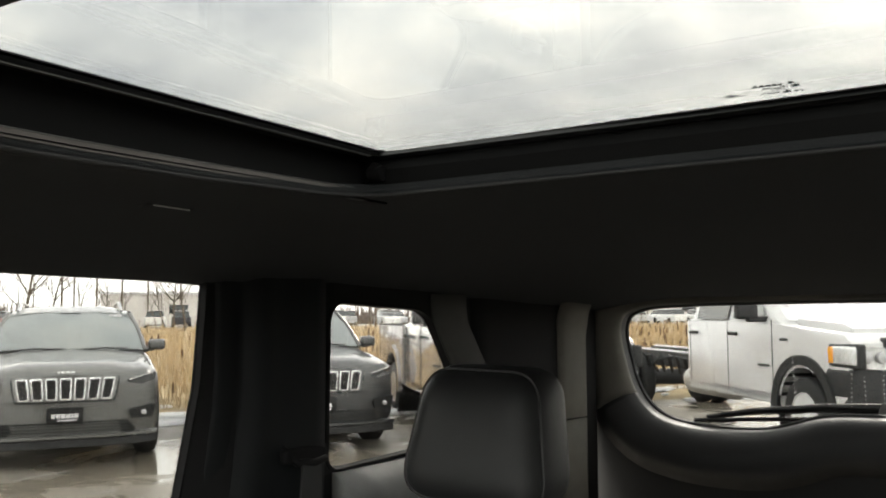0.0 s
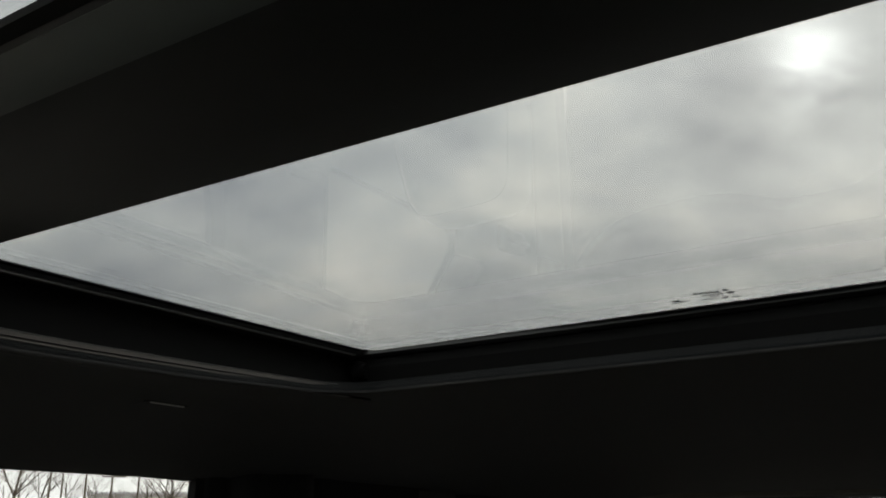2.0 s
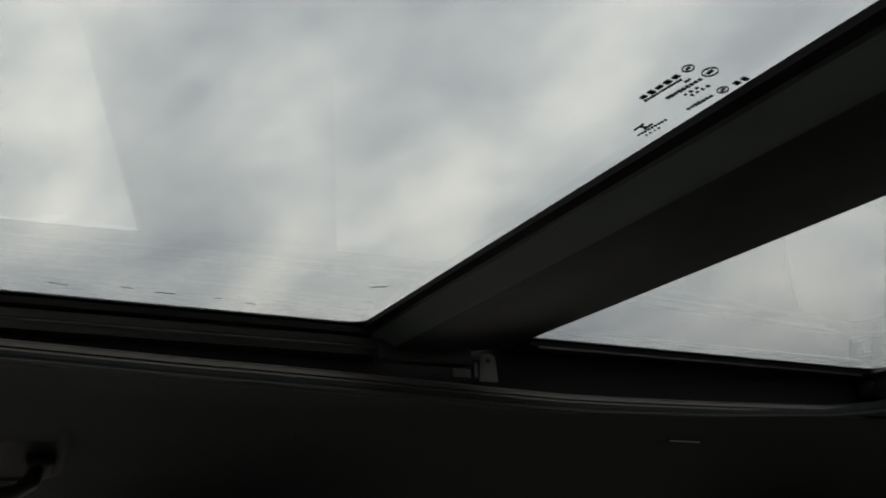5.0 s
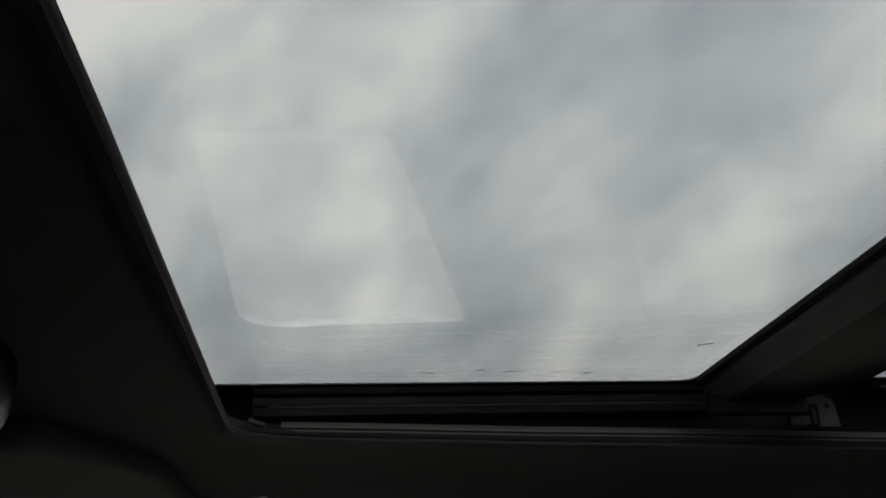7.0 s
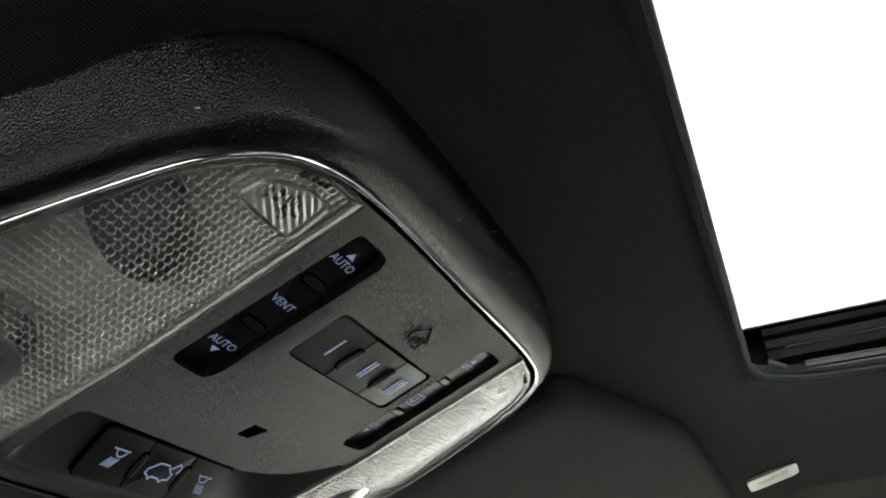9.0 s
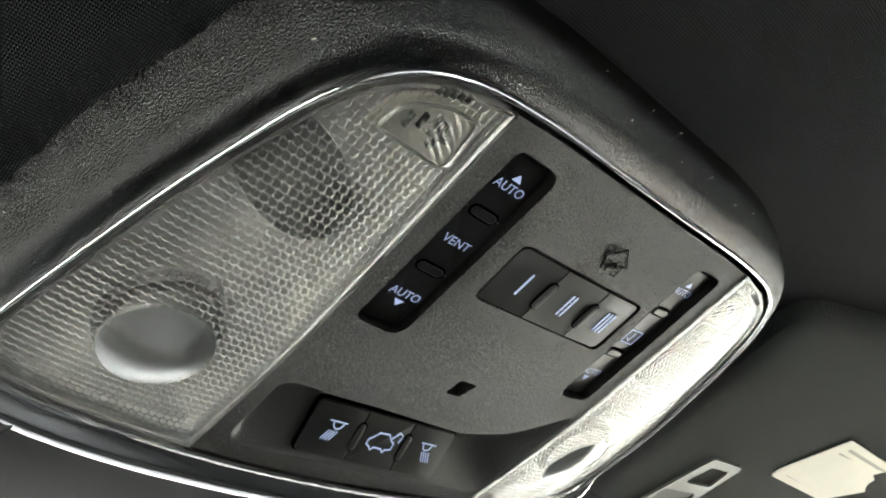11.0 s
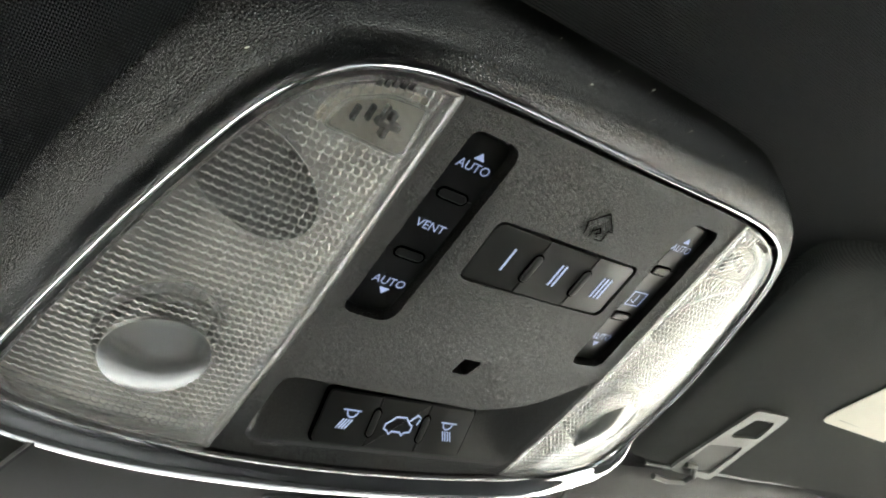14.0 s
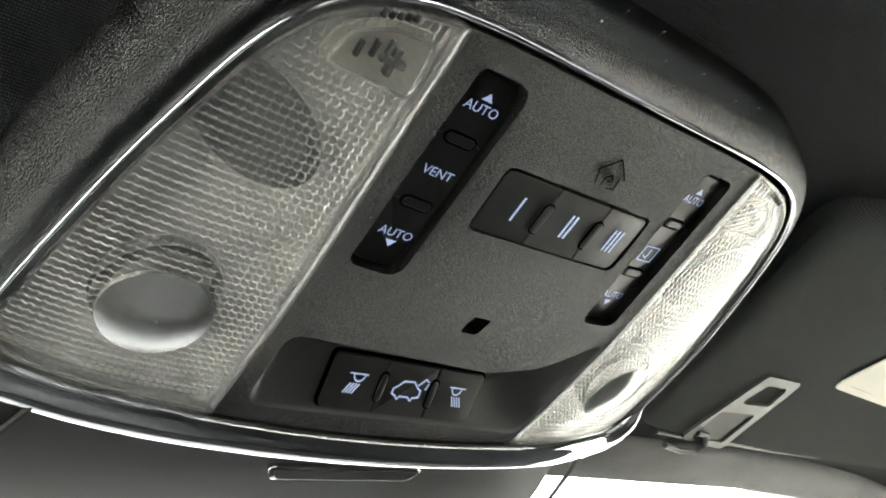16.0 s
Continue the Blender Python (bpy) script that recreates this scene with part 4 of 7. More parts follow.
def smooth_ring(half, n=120):
    """The mirrored outline, smoothed and evenly spaced."""
    full = [Vector(p) for p in half] + [Vector((-p[0], p[1])) for p in half[-2:0:-1]]
    for _ in range(2):
        nxt = []
        for a, b in zip(full, full[1:] + full[:1]):
            nxt += [a * 0.75 + b * 0.25, a * 0.25 + b * 0.75]
        full = nxt
    seg = [(b - a).length for a, b in zip(full, full[1:] + full[:1])]
    total, out, i, acc = sum(seg), [], 0, 0.0
    for k in range(n):
        d = total * k / n
        while acc + seg[i] < d:
            acc += seg[i]
            i += 1
        t = (d - acc) / seg[i]
        out.append(full[i] * (1 - t) + full[(i + 1) % len(full)] * t)
    return out


RING = smooth_ring(HALF, 180)


def offset_ring(ring, d):
    out = []
    n = len(ring)
    for i, p in enumerate(ring):
        t = (ring[(i + 1) % n] - ring[i - 1]).normalized()
        out.append(p + Vector((t.y, -t.x)) * d)
    return out


AREA = sum(a.x * b.y - b.x * a.y for a, b in zip(RING, RING[1:] + RING[:1]))
OUT = 1 if AREA > 0 else -1


def pill(cx, cy, length, width, turn, n=6):
    """Outline of a bar with round ends; turn: 0 along x, 1 along y."""
    r, h = width / 2, length / 2 - width / 2
    pts = [(h + r * math.cos(t), r * math.sin(t)) for t in [math.pi * (k / n - 0.5) for k in range(n + 1)]]
    pts += [(-x, -y) for x, y in pts]
    return [Vector((cx + (y if turn else x), cy + (x if turn else y))) for x, y in (pts if not turn else pts[::-1])]


def strokes(lines, w_=0.0006):
    bb = bmesh.new()
    for pts in lines:
        for a, c2 in zip(pts, pts[1:]):
            a, c2 = Vector((*a, 0)), Vector((*c2, 0))
            d = c2 - a
            box(bb, (0, 0, 0), (d.length + w_ * 0.8, w_, 0.0002), m=Matrix.Translation((a + c2) / 2) @ Matrix.Rotation(math.atan2(d.y, d.x), 4, "Z"))
    return bb


def placed(bb, fn, lift=0.0):
    for v in bb.verts:
        v.co = Vector(fn(v.co.x, v.co.y, v.co.z + lift))
    return bb


def well(bm, poly, top, depth, shrink=0.97):
    """The walls and floor of a pocket behind a hole of the outline poly."""
    c = sum(poly, Vector((0, 0))) / len(poly)
    rings = [[dished(p.x, p.y, top) for p in poly], [dished(p.x, p.y, depth) for p in poly], [dished(c.x + (p.x - c.x) * shrink, c.y + (p.y - c.y) * shrink, depth + 0.0003) for p in poly]]
    vr = loft(bm, rings, closed=True, cap=False)
    bm.faces.new(vr[-1])


def build_housing():
    # from the chrome ring outwards and up to the headliner
    prof = [(0.002, 0.004), (0.0026, 0.0004), (0.0046, 0.0002), (0.0070, 0.0008), (0.0094, 0.0018), (0.0116, 0.0033), (0.0136, 0.0054), (0.0154, 0.0082), (0.0171, 0.0117), (0.0188, 0.0160), (0.0206, 0.0212), (0.0224, 0.0276), (0.0240, 0.0356), (0.0252, 0.0460), (0.0260, 0.062)]
    rings = []
    for off, up_ in prof:
        r = offset_ring(RING, OUT * off)
        rings.append([(q.x, q.y, crown(p.x, p.y) + up_) for p, q in zip(RING, r)])
    b = bmesh.new()
    loft(b, rings, closed=True, cap=False)
    part("housing", b, M_GRAINED, console, "grained black plastic surround")

    # stray lint on the rough plastic
    rl = random.Random(8)
    b2 = bmesh.new()
    for _ in range(34):
        ring = rings[rl.randint(5, 12)]
        p = Vector(ring[rl.randrange(len(ring))])
        e = [Vector((rl.uniform(-1, 1), rl.uniform(-1, 1), rl.uniform(-0.3, 0.3))) * rl.uniform(0.0003, 0.0011) for _ in range(2)]
        tube(b2, [p + e[0], p, p + e[1]], 0.00013, 4)
    tagged(obj("lint_specks", b2, M_LABEL), "tiny pale lint specks on the console surround", "lint", kind="stuff").matrix_basis = CONSOLE.copy()
    # chrome ring: slim behind, broad and rounded in front
    b = bmesh.new()

    def chrome(i):
        p = RING[i]
        k = max(0, min(1, (p.y - 0.066) / 0.022))
        k = k * k * (3 - 2 * k)
        w_ = 0.0017 + 0.0118 * k
        h = 0.0020 + 0.0026 * k
        out = []
        for a in range(13):
            t = math.pi * a / 12
            out.append((OUT * (0.0015 + w_ * 0.5 - math.cos(t) * w_ * 0.56), -math.copysign(abs(math.sin(t)) ** 0.8, 1) * h))
        return out + [(OUT * (0.0015 + w_), 0.006), (OUT * 0.0005, 0.006)]
    sweep(b, [(p.x, p.y, crown(p.x, p.y)) for p in RING], chrome)
    part("chrome_ring", b, M_CHROME, console, "bright chrome ring")


def build_lens(s, inner):
    """A map lamp: beaded inner sheet under a smooth skin, touch dish, bulb window and reflector."""
    pts = [p for p in inner if p.x * s > LENS_EDGE]
    pts.sort(key=lambda p: math.atan2(p.y - 0.012, p.x * s - 0.09))
    k = max(range(len(pts)), key=lambda i: (pts[(i + 1) % len(pts)] - pts[i]).length)
    pts = pts[k + 1:] + pts[:k + 1]
    a, c = pts[-1], pts[0]
    poly = pts + [Vector((s * LENS_EDGE, a.y + (c.y - a.y) * t / 14)) for t in range(15)]
    cen = sum(poly, Vector((0, 0))) / len(poly)
    cell, sub = 0.0027, 8
    step = cell / sub
    dome, dome_r = Vector((s * 0.1083, 0.0548)), 0.0166
    win = rounded([Vector((s * u, v)) for u, v in ((0.1030, -0.0395), (0.1012, -0.0490), (0.0910, -0.0545), (0.0785, -0.0555), (0.0765, -0.0385))], [0.002, 0.008, 0.010, 0.002, 0.003], 5)
    grid, verts, faces = {}, [], []

    def bead(u, v):
        """Height of the small round-topped pillows."""
        p_, q_ = u / cell, v / cell
        a_, b_ = 2 * (p_ - round(p_)), 2 * (q_ - round(q_))
        return 0.0015 * math.sqrt(max(0.0, 1 - 0.62 * (a_ * a_ + b_ * b_)))
    for iu in range(215, 470):
        for iv in range(-205, 315):
            u, v = iu * step * s, iv * step
            if (u - dome.x) ** 2 + (v - dome.y) ** 2 < dome_r ** 2 or within((u, v), win):
                continue
            if within((u, v), poly):
                grid[iu, iv] = len(verts)
                verts.append((u, v, crown(u, v) + 0.0018 - bead(u, v)))
    for (iu, iv), i in grid.items():
        q = [grid.get(k) for k in ((iu + 1, iv), (iu + 1, iv + 1), (iu, iv + 1))]
        if None not in q:
            faces.append((i, *q) if s < 0 else (*q[::-1], i))
    me = bpy.data.meshes.new("map_lamp_lens")
    me.from_pydata(verts, [], faces)
    me.materials.append(M_LENS)
    for p in me.polygons:
        p.use_smooth = True
    lens = new("map_lamp_lens", me)
    lens.parent = console
    lens["label"] = "clear beaded map lamp lens"
    lens.visible_shadow = False
    # smooth outer skin, short of the inner edge, with a hole for the dish
    skin_poly = [p for p in pts if abs(p.x) > LENS_EDGE + 0.0075]
    skin_poly = [cen + (p - cen) * 0.985 for p in skin_poly]
    a, c = skin_poly[-1], skin_poly[0]
    skin_poly += [Vector((s * (LENS_EDGE + 0.0075), a.y + (c.y - a.y) * t / 14)) for t in range(15)]
    b = holed(skin_poly, [[dome + Vector(p) for p in circle(dome_r, 40)]], 0.006)
    skin = part("lens_skin", placed(b, dished, 0.0001), M_SKIN, lens, "smooth glossy lens face", sharp=80)
    skin.visible_shadow = False
    # smooth rim
    ar = sum(p.x * q.y - q.x * p.y for p, q in zip(poly, poly[1:] + poly[:1]))
    o = 1 if ar > 0 else -1
    b = bmesh.new()
    sweep(b, [dished(p.x, p.y, 0) for p in poly], [(-o * 0.0003, -0.0007), (-o * 0.0014, -0.0006), (-o * 0.0022, 0.0004), (-o * 0.0022, 0.0016), (-o * 0.0012, 0.0055), (-o * 0.0003, 0.0055)])
    part("lens_rim", b, M_CLEAR, lens).visible_shadow = False
    # swelling touch dome
    b = bmesh.new()
    prof = [(dome_r * q / 14, -0.0030 * (1 - (q / 14) ** 2)) for q in range(1, 15)]
    lathe(b, [(0.0002, -0.0030)] + prof + [(dome_r * 1.02, 0.0012)], 48, "z", (0, 0, 0), cap=False)
    for v in b.verts:
        v.co = Vector((dome.x + v.co.x, dome.y + v.co.y, v.co.z + crown(dome.x + v.co.x, dome.y + v.co.y)))
    part("touch_dome", b, M_FROST, lens, "smooth frosted touch dome").visible_shadow = False
    # bulb window: ribbed clear sheet with a raised rim
    verts, faces, grid = [], [], {}
    for iu in range(190, 275):
        for iv in range(-84, -48):
            u, v = s * iu * 0.00038, iv * 0.00068
            if within((u, v), win):
                grid[iu, iv] = len(verts)
                verts.append((u, v, crown(u, v) + 0.0012 - 0.0005 * abs(math.sin((iu * 0.35 + iv) * math.pi / 4))))
    for (iu, iv), i in grid.items():
        q = [grid.get(k) for k in ((iu + 1, iv), (iu + 1, iv + 1), (iu, iv + 1))]
        if None not in q:
            faces.append((i, *q) if s < 0 else (*q[::-1], i))
    me = bpy.data.meshes.new("lamp_window")
    me.from_pydata(verts, [], faces)
    me.materials.append(M_RIBBED)
    lw = new("lamp_window", me)
    lw.parent = lens
    lw["label"] = "ribbed clear bulb window"
    lw.visible_shadow = False
    b = bmesh.new()
    sweep(b, [dished(p.x, p.y, 0.0008) for p in win], circle(0.0007, 6))
    part("window_rim", b, M_CLEAR, lens).visible_shadow = False
    # reflector bowl behind the lens
    b = bmesh.new()
    rings = [[(cen.x + (p.x - cen.x) * sc, cen.y + (p.y - cen.y) * sc, crown(p.x, p.y) + dz) for p in poly] for sc, dz in ((1.0, 0.004), (0.97, 0.0085), (0.90, 0.0100), (0.6, 0.0110), (0.3, 0.0112))]
    vr = loft(b, rings, closed=True, cap=False)
    b.faces.new(vr[-1])
    part("reflector", b, M_REFLECT, lens, "silver reflector bowl")
    zc = crown(0.085, -0.045)
    cw = sum(win, Vector((0, 0))) / len(win)
    b = bmesh.new()
    box(b, (s * 0.0850, -0.0455, zc + 0.0040), (0.0020, 0.0085, 0.003), 0.0003, 1)
    box(b, (s * 0.0850, -0.0455, zc + 0.0040), (0.0080, 0.0022, 0.003), 0.0003, 1)
    # pale plate added behind the bulb window so that it looks lit
    part("pale_backing", new_prism([cw + (p - cw) * 1.15 for p in win], zc + 0.0050, zc + 0.0065), M_LABEL, lens, "pale plate added to brighten the bulb window")
    part("bulb_holder", b, M_HOLDER, lens, "grey cross-shaped bulb holder")
    for q in range(3):
        part("vent", new_box((s * (0.0960 - 0.0040 * q), -0.0455 - 0.0016 * q, zc + 0.0035), (0.0014, 0.0050, 0.002), 0.0005), M_SLOT, lens)
    for q in range(5):
        part("vent", new_box((s * (0.0962 - 0.0022 * q), -0.0572 - 0.0006 * q, crown(0.091, -0.058) + 0.0006), (0.0017, 0.0026, 0.001), 0.0003), M_SLOT, lens)
    # dark oval and ring added behind the lens to make its darker zones
    oval = [Vector((s * (0.1085 + 0.0225 * math.cos(t) - 0.004 * math.sin(t)), -0.0135 + 0.0165 * math.sin(t) - 0.005 * math.cos(t))) for t in [2 * math.pi * k / 28 for k in range(28)]]
    part("dark_backing", new_prism(oval, 0.0062, 0.0075, fn=dished), M_LENS_DARK, lens, "dark oval added behind the lens")
    b = bmesh.new()
    lathe(b, [(dome_r * 0.98, 0.0036), (dome_r * 1.16, 0.0046), (dome_r * 1.18, 0.0090), (dome_r * 0.98, 0.0090)], 40, "z", (0, 0, 0), cap=False)
    for v in b.verts:
        v.co = Vector((dome.x + v.co.x, dome.y - 0.004 + v.co.y, v.co.z + crown(dome.x, dome.y)))
    part("dark_dome_ring", b, M_LENS_DARK, lens, "dark ring added behind the touch dome")


KEY_FLOOR = lambda a, c2, d: (a, c2, d + 0.0112 - 0.37 * (c2 - 0.0630))


def build_face(inner):
    # middle face with holes for switches, microphone and the scooped recess in front
    sw_l = rounded([(-0.0625, -0.0565), (-0.0432, -0.0565), (-0.0445, 0.0178), (-0.0640, 0.0172)], [0.004, 0.006, 0.006, 0.004], 5)
    sw_r = [Vector((-p.x, p.y)) for p in sw_l][::-1]
    home = rounded([(-0.0350, -0.0330), (0.0362, -0.0330), (0.0368, -0.0078), (-0.0345, -0.0078)], 0.0035, 4)
    mic = rounded([(-0.0050, 0.0258), (0.0042, 0.0258), (0.0030, 0.0345), (-0.0048, 0.0345)], 0.0015, 3)
    recess = rounded([(-0.0655, 0.0505), (0.0250, 0.0532), (0.0480, 0.0462), (0.0692, 0.0250), (0.0694, 0.0880), (-0.0635, 0.0880)], [0.006, 0.03, 0.03, 0.003, 0.004, 0.010], 6)
    recess = [p for p in ring_points(recess, 0.004)]
    vs_ = [-0.0640 + 0.158 * k / 20 for k in range(21)]
    right = [Vector((LENS_EDGE, v)) for v in vs_]
    left = [Vector((-LENS_EDGE, v)) for v in vs_]
    top_pts = sorted([p for p in inner if abs(p.x) < LENS_EDGE - 0.001 and p.y < 0], key=lambda p: p.x)
    bot_pts = sorted([p for p in inner if abs(p.x) < LENS_EDGE - 0.001 and p.y > 0], key=lambda p: p.x)
    outline = top_pts + right + bot_pts[::-1] + left[::-1]
    b = thick_plate(outline, [sw_l, sw_r, home, mic, recess], 0.0032, dished, 0.006)
    part("face_plate", b, M_FINE, console, "fine-grained black plastic face", sharp=20)

    # scooped recess, deep behind the keys and running out in front
    rc = Vector((0.002, 0.0690))

    def deep(u, v):
        fade = 1 - 0.7 * min(1, max(0, (u - 0.0480) / 0.018)) ** 1.5
        return max(0.0, KEY_FLOOR(0, max(v, 0.0600), 0.0016)[2] - crown(u, v)) * fade
    b = bmesh.new()
    rings = []
    for f1, k in ((1.0, 0.0), (0.995, 0.06), (0.985, 0.28), (0.972, 0.62), (0.958, 0.86), (0.940, 0.97), (0.90, 1.0), (0.8, 1.0), (0.6, 1.0), (0.35, 1.0), (0.1, 1.0)):
        f2 = max(0.1, 1 - (1 - f1) * 2.4)
        ring = []
        for p in recess:
            q = Vector((rc.x + (p.x - rc.x) * f1, rc.y + (p.y - rc.y) * f2))
            ring.append(dished(q.x, q.y, k * deep(q.x, q.y)))
        rings.append(ring)
    vr = loft(b, rings, closed=True, cap=False)
    b.faces.new(vr[-1])
    part("recess_tray", b, M_TRAY, console, "scooped recess round the lamp keys", sharp=60)

    # sunk three-key switches for roof and shade
    lift = 0.0030
    for s in (-1, 1):
        poly = sw_l if s < 0 else sw_r
        b = bmesh.new()
        well(b, poly, 0.0004, 0.0062)
        block = part("switch_block", b, M_SLOT, console, "black three-key roof switch block")
        vs = [-0.0548, -0.0328, -0.0085, 0.0162]
        for k in range(3):
            v0, v1 = vs[k] + 0.0002, vs[k + 1] - 0.0002
            a0, a1 = 0.0612 + 0.0003 * k, 0.0616 + 0.0003 * k
            i0, i1 = 0.0446 + 0.0004 * k, 0.0450 + 0.0004 * k
            r0, r1 = (0.0035 if k == 0 else 0.0003), (0.0035 if k == 2 else 0.0003)
            outl = rounded([(s * a0, v0), (s * i0, v0), (s * i1, v1), (s * a1, v1)], [r0, r0, r1, r1], 4)
            part("key", new_prism(outl, lift, lift + 0.0030, 0.0005, fn=dished), M_SMOOTH, block, "smooth black key with pale print", sharp=60)
        for v in vs[1:3]:
            part("ridge_groove", new_prism(pill(s * 0.0530, v, 0.0118, 0.0046, 0), lift - 0.0002, lift + 0.002, fn=dished), M_ENGRAVE, block, "dark groove round a ridge", smooth=False)
            part("ridge", new_prism(pill(s * 0.0530, v, 0.0102, 0.0030, 0), lift - 0.0009, lift + 0.002, 0.0008, fn=dished, seg=3), M_SMOOTH, block, "raised ridge between keys")
        for v, body in ((-0.0440, "AUTO"), (-0.0205, "VENT" if s < 0 else ""), (0.0035, "AUTO")):
            if body:
                part("print", placed(text_bm(body, 0.0044, pose(s * 0.0530, v, 0, 180, 0, 0)), dished, lift - 0.0003), M_PRINT, block, "pale blue letters " + body, smooth=False)
            else:
                x0, x1, y0, y1 = s * 0.0530 - 0.0042, s * 0.0530 + 0.0042, v - 0.0008, v + 0.0058
                bb = strokes([[(x0, y0), (x1, y0), (x1, y1), (x0, y1), (x0, y0)], [(s * 0.053, y0 + 0.0012), (s * 0.053, y1 - 0.0012)], [(s * 0.053 - 0.0025, y1 - 0.0024), (s * 0.053, y1 - 0.0012)]], 0.0004)
                part("print", placed(bb, dished, lift - 0.0003), M_PRINT, block, "pale blue shade symbol", smooth=False)
        for v, d in ((-0.0468, -1), (0.0062, 1)):
            b = bmesh.new()
            b.faces.new([b.verts.new(dished(s * 0.0530 + x, v + y * d, lift - 0.0003)) for x, y in ((-0.0020, 0), (0.0020, 0), (0, 0.0026))])
            part("arrow", b, M_PRINT, block, "pale blue arrowhead", smooth=False)

    # three flush garage keys marked with one, two and three strokes
    b = bmesh.new()
    well(b, home, 0.0004, 0.0045)
    block = part("switch_block", b, M_ENGRAVE, console, "row of three numbered keys")
    us = [-0.0340, -0.0103, 0.0145, 0.0356]
    for k in range(3):
        ra, rb = (0.0028 if k == 0 else 0.0003), (0.0028 if k == 2 else 0.0003)
        outl = rounded([(us[k] + 0.0003, -0.0318), (us[k + 1] - 0.0003, -0.0318), (us[k + 1] - 0.0003, -0.0086), (us[k] + 0.0003, -0.0086)], [ra, rb, rb, ra], 4)
        key = part("key", new_prism(outl, 0.0005, 0.0035, 0.0004, fn=dished), M_KEY, block, "satin dark grey key")
        mid = (-0.0215, 0.0024, 0.0262)[k]
        bb = strokes([[(mid + (j - k / 2) * 0.0021, -0.0245), (mid + (j - k / 2) * 0.0021, -0.0158)] for j in range(k + 1)], 0.00075)
        part("stroke_mark", placed(bb, dished, 0.0003), M_PRINT, key, "pale blue strokes", smooth=False)
    for u in us[1:3]:
        part("ridge_groove", new_prism(pill(u, -0.0197, 0.0128, 0.0046, 1), 0.0003, 0.003, fn=dished), M_ENGRAVE, block, "dark groove round a ridge", smooth=False)
        part("ridge", new_prism(pill(u, -0.0197, 0.0112, 0.0030, 1), -0.0006, 0.003, 0.0008, fn=dished, seg=3), M_KEY, block, "raised ridge between keys")

    # lamp and tailgate keys in the recess
    us = [-0.0366, -0.0125, 0.0122, 0.0364]
    tray = part("key_carrier", new_prism(rounded([(-0.0376, 0.0622), (0.0374, 0.0622), (0.0374, 0.0838), (-0.0376, 0.0838)], 0.003, 4), 0.0004, 0.004, fn=KEY_FLOOR), M_ENGRAVE, console, "three lamp keys in a row")
    for k in range(3):
        ra, rb = (0.0022 if k == 0 else 0.0003), (0.0022 if k == 2 else 0.0003)
        outl = rounded([(us[k] + 0.0003, 0.0629), (us[k + 1] - 0.0003, 0.0629), (us[k + 1] - 0.0003, 0.0831), (us[k] + 0.0003, 0.0831)], [ra, rb, rb, ra], 3)
        part("key", new_prism(outl, -0.0007, 0.0030, 0.0004, fn=KEY_FLOOR), M_KEY, tray, "satin dark grey key")
    for u in us[1:3]:
        part("ridge_groove", new_prism(pill(u, 0.0730, 0.0122, 0.0042, 1), -0.0010, 0.002, fn=KEY_FLOOR), M_ENGRAVE, tray, "dark groove round a ridge", smooth=False)
        part("ridge", new_prism(pill(u, 0.0730, 0.0106, 0.0028, 1), -0.0018, 0.002, 0.0008, fn=KEY_FLOOR, seg=3), M_KEY, tray, "raised ridge between keys")

    def lamp_icon(cx, cy, s):
        arc = [(cx + s * 0.0004 + 0.0025 * math.cos(t), cy - 0.0030 + 0.0028 * math.sin(t)) for t in [math.pi * k / 8 for k in range(9)]]
        ls = [[(cx - 0.0040, cy - 0.0030), (cx + 0.0040, cy - 0.0030)], arc]
        for k in range(4):
            x = cx - s * 0.0013 * (k - 1.2)
            ls.append([(x, cy + 0.0008), (x - s * 0.0020, cy + 0.0044)])
        return ls
    for ls in (lamp_icon(-0.0240, 0.0722, 1), lamp_icon(0.0245, 0.0722, -1)):
        part("lamp_symbol", placed(strokes(ls, 0.00045), KEY_FLOOR, -0.0009), M_PRINT, tray, "pale blue lamp symbol", smooth=False)
    car_line = [(-0.0066, 0.0692), (-0.0066, 0.0672), (-0.0048, 0.0660), (-0.0027, 0.0640), (0.0022, 0.0638), (0.0046, 0.0660), (0.0064, 0.0668), (0.0064, 0.0695), (0.0038, 0.0700), (0.0030, 0.0712), (0.0015, 0.0700), (-0.0024, 0.0700), (-0.0034, 0.0712), (-0.0047, 0.0700), (-0.0066, 0.0692)]
    bb = strokes([[(x, y + 0.0055) for x, y in car_line], [(0.0044, 0.0705), (0.0072, 0.0677), (0.0088, 0.0685)], [(0.0084, 0.0715), (0.0090, 0.0695)]], 0.00055)
    part("tailgate_symbol", placed(bb, KEY_FLOOR, -0.0009), M_PRINT, tray, "pale blue open tailgate symbol", smooth=False)

    # engraved house sign and microphone slot
    hs = [[(-0.0016, -0.0388), (-0.0030, -0.0428), (-0.0038, -0.0432), (0.0030, -0.0488), (0.0098, -0.0428), (0.0074, -0.0426), (0.0078, -0.0384), (0.0046, -0.0382)],
          [(0.0012, -0.0386), (0.0012, -0.0412), (0.0034, -0.0428), (0.0050, -0.0412), (0.0034, -0.0402)]]
    part("house_sign", placed(strokes(hs, 0.0004), dished, -0.0002), M_ENGRAVE, console, "engraved house sign", smooth=False)
    b = bmesh.new()
    well(b, mic, 0.0001, 0.006, 0.9)
    part("microphone_slot", b, M_SLOT, console, "small dark microphone slot")


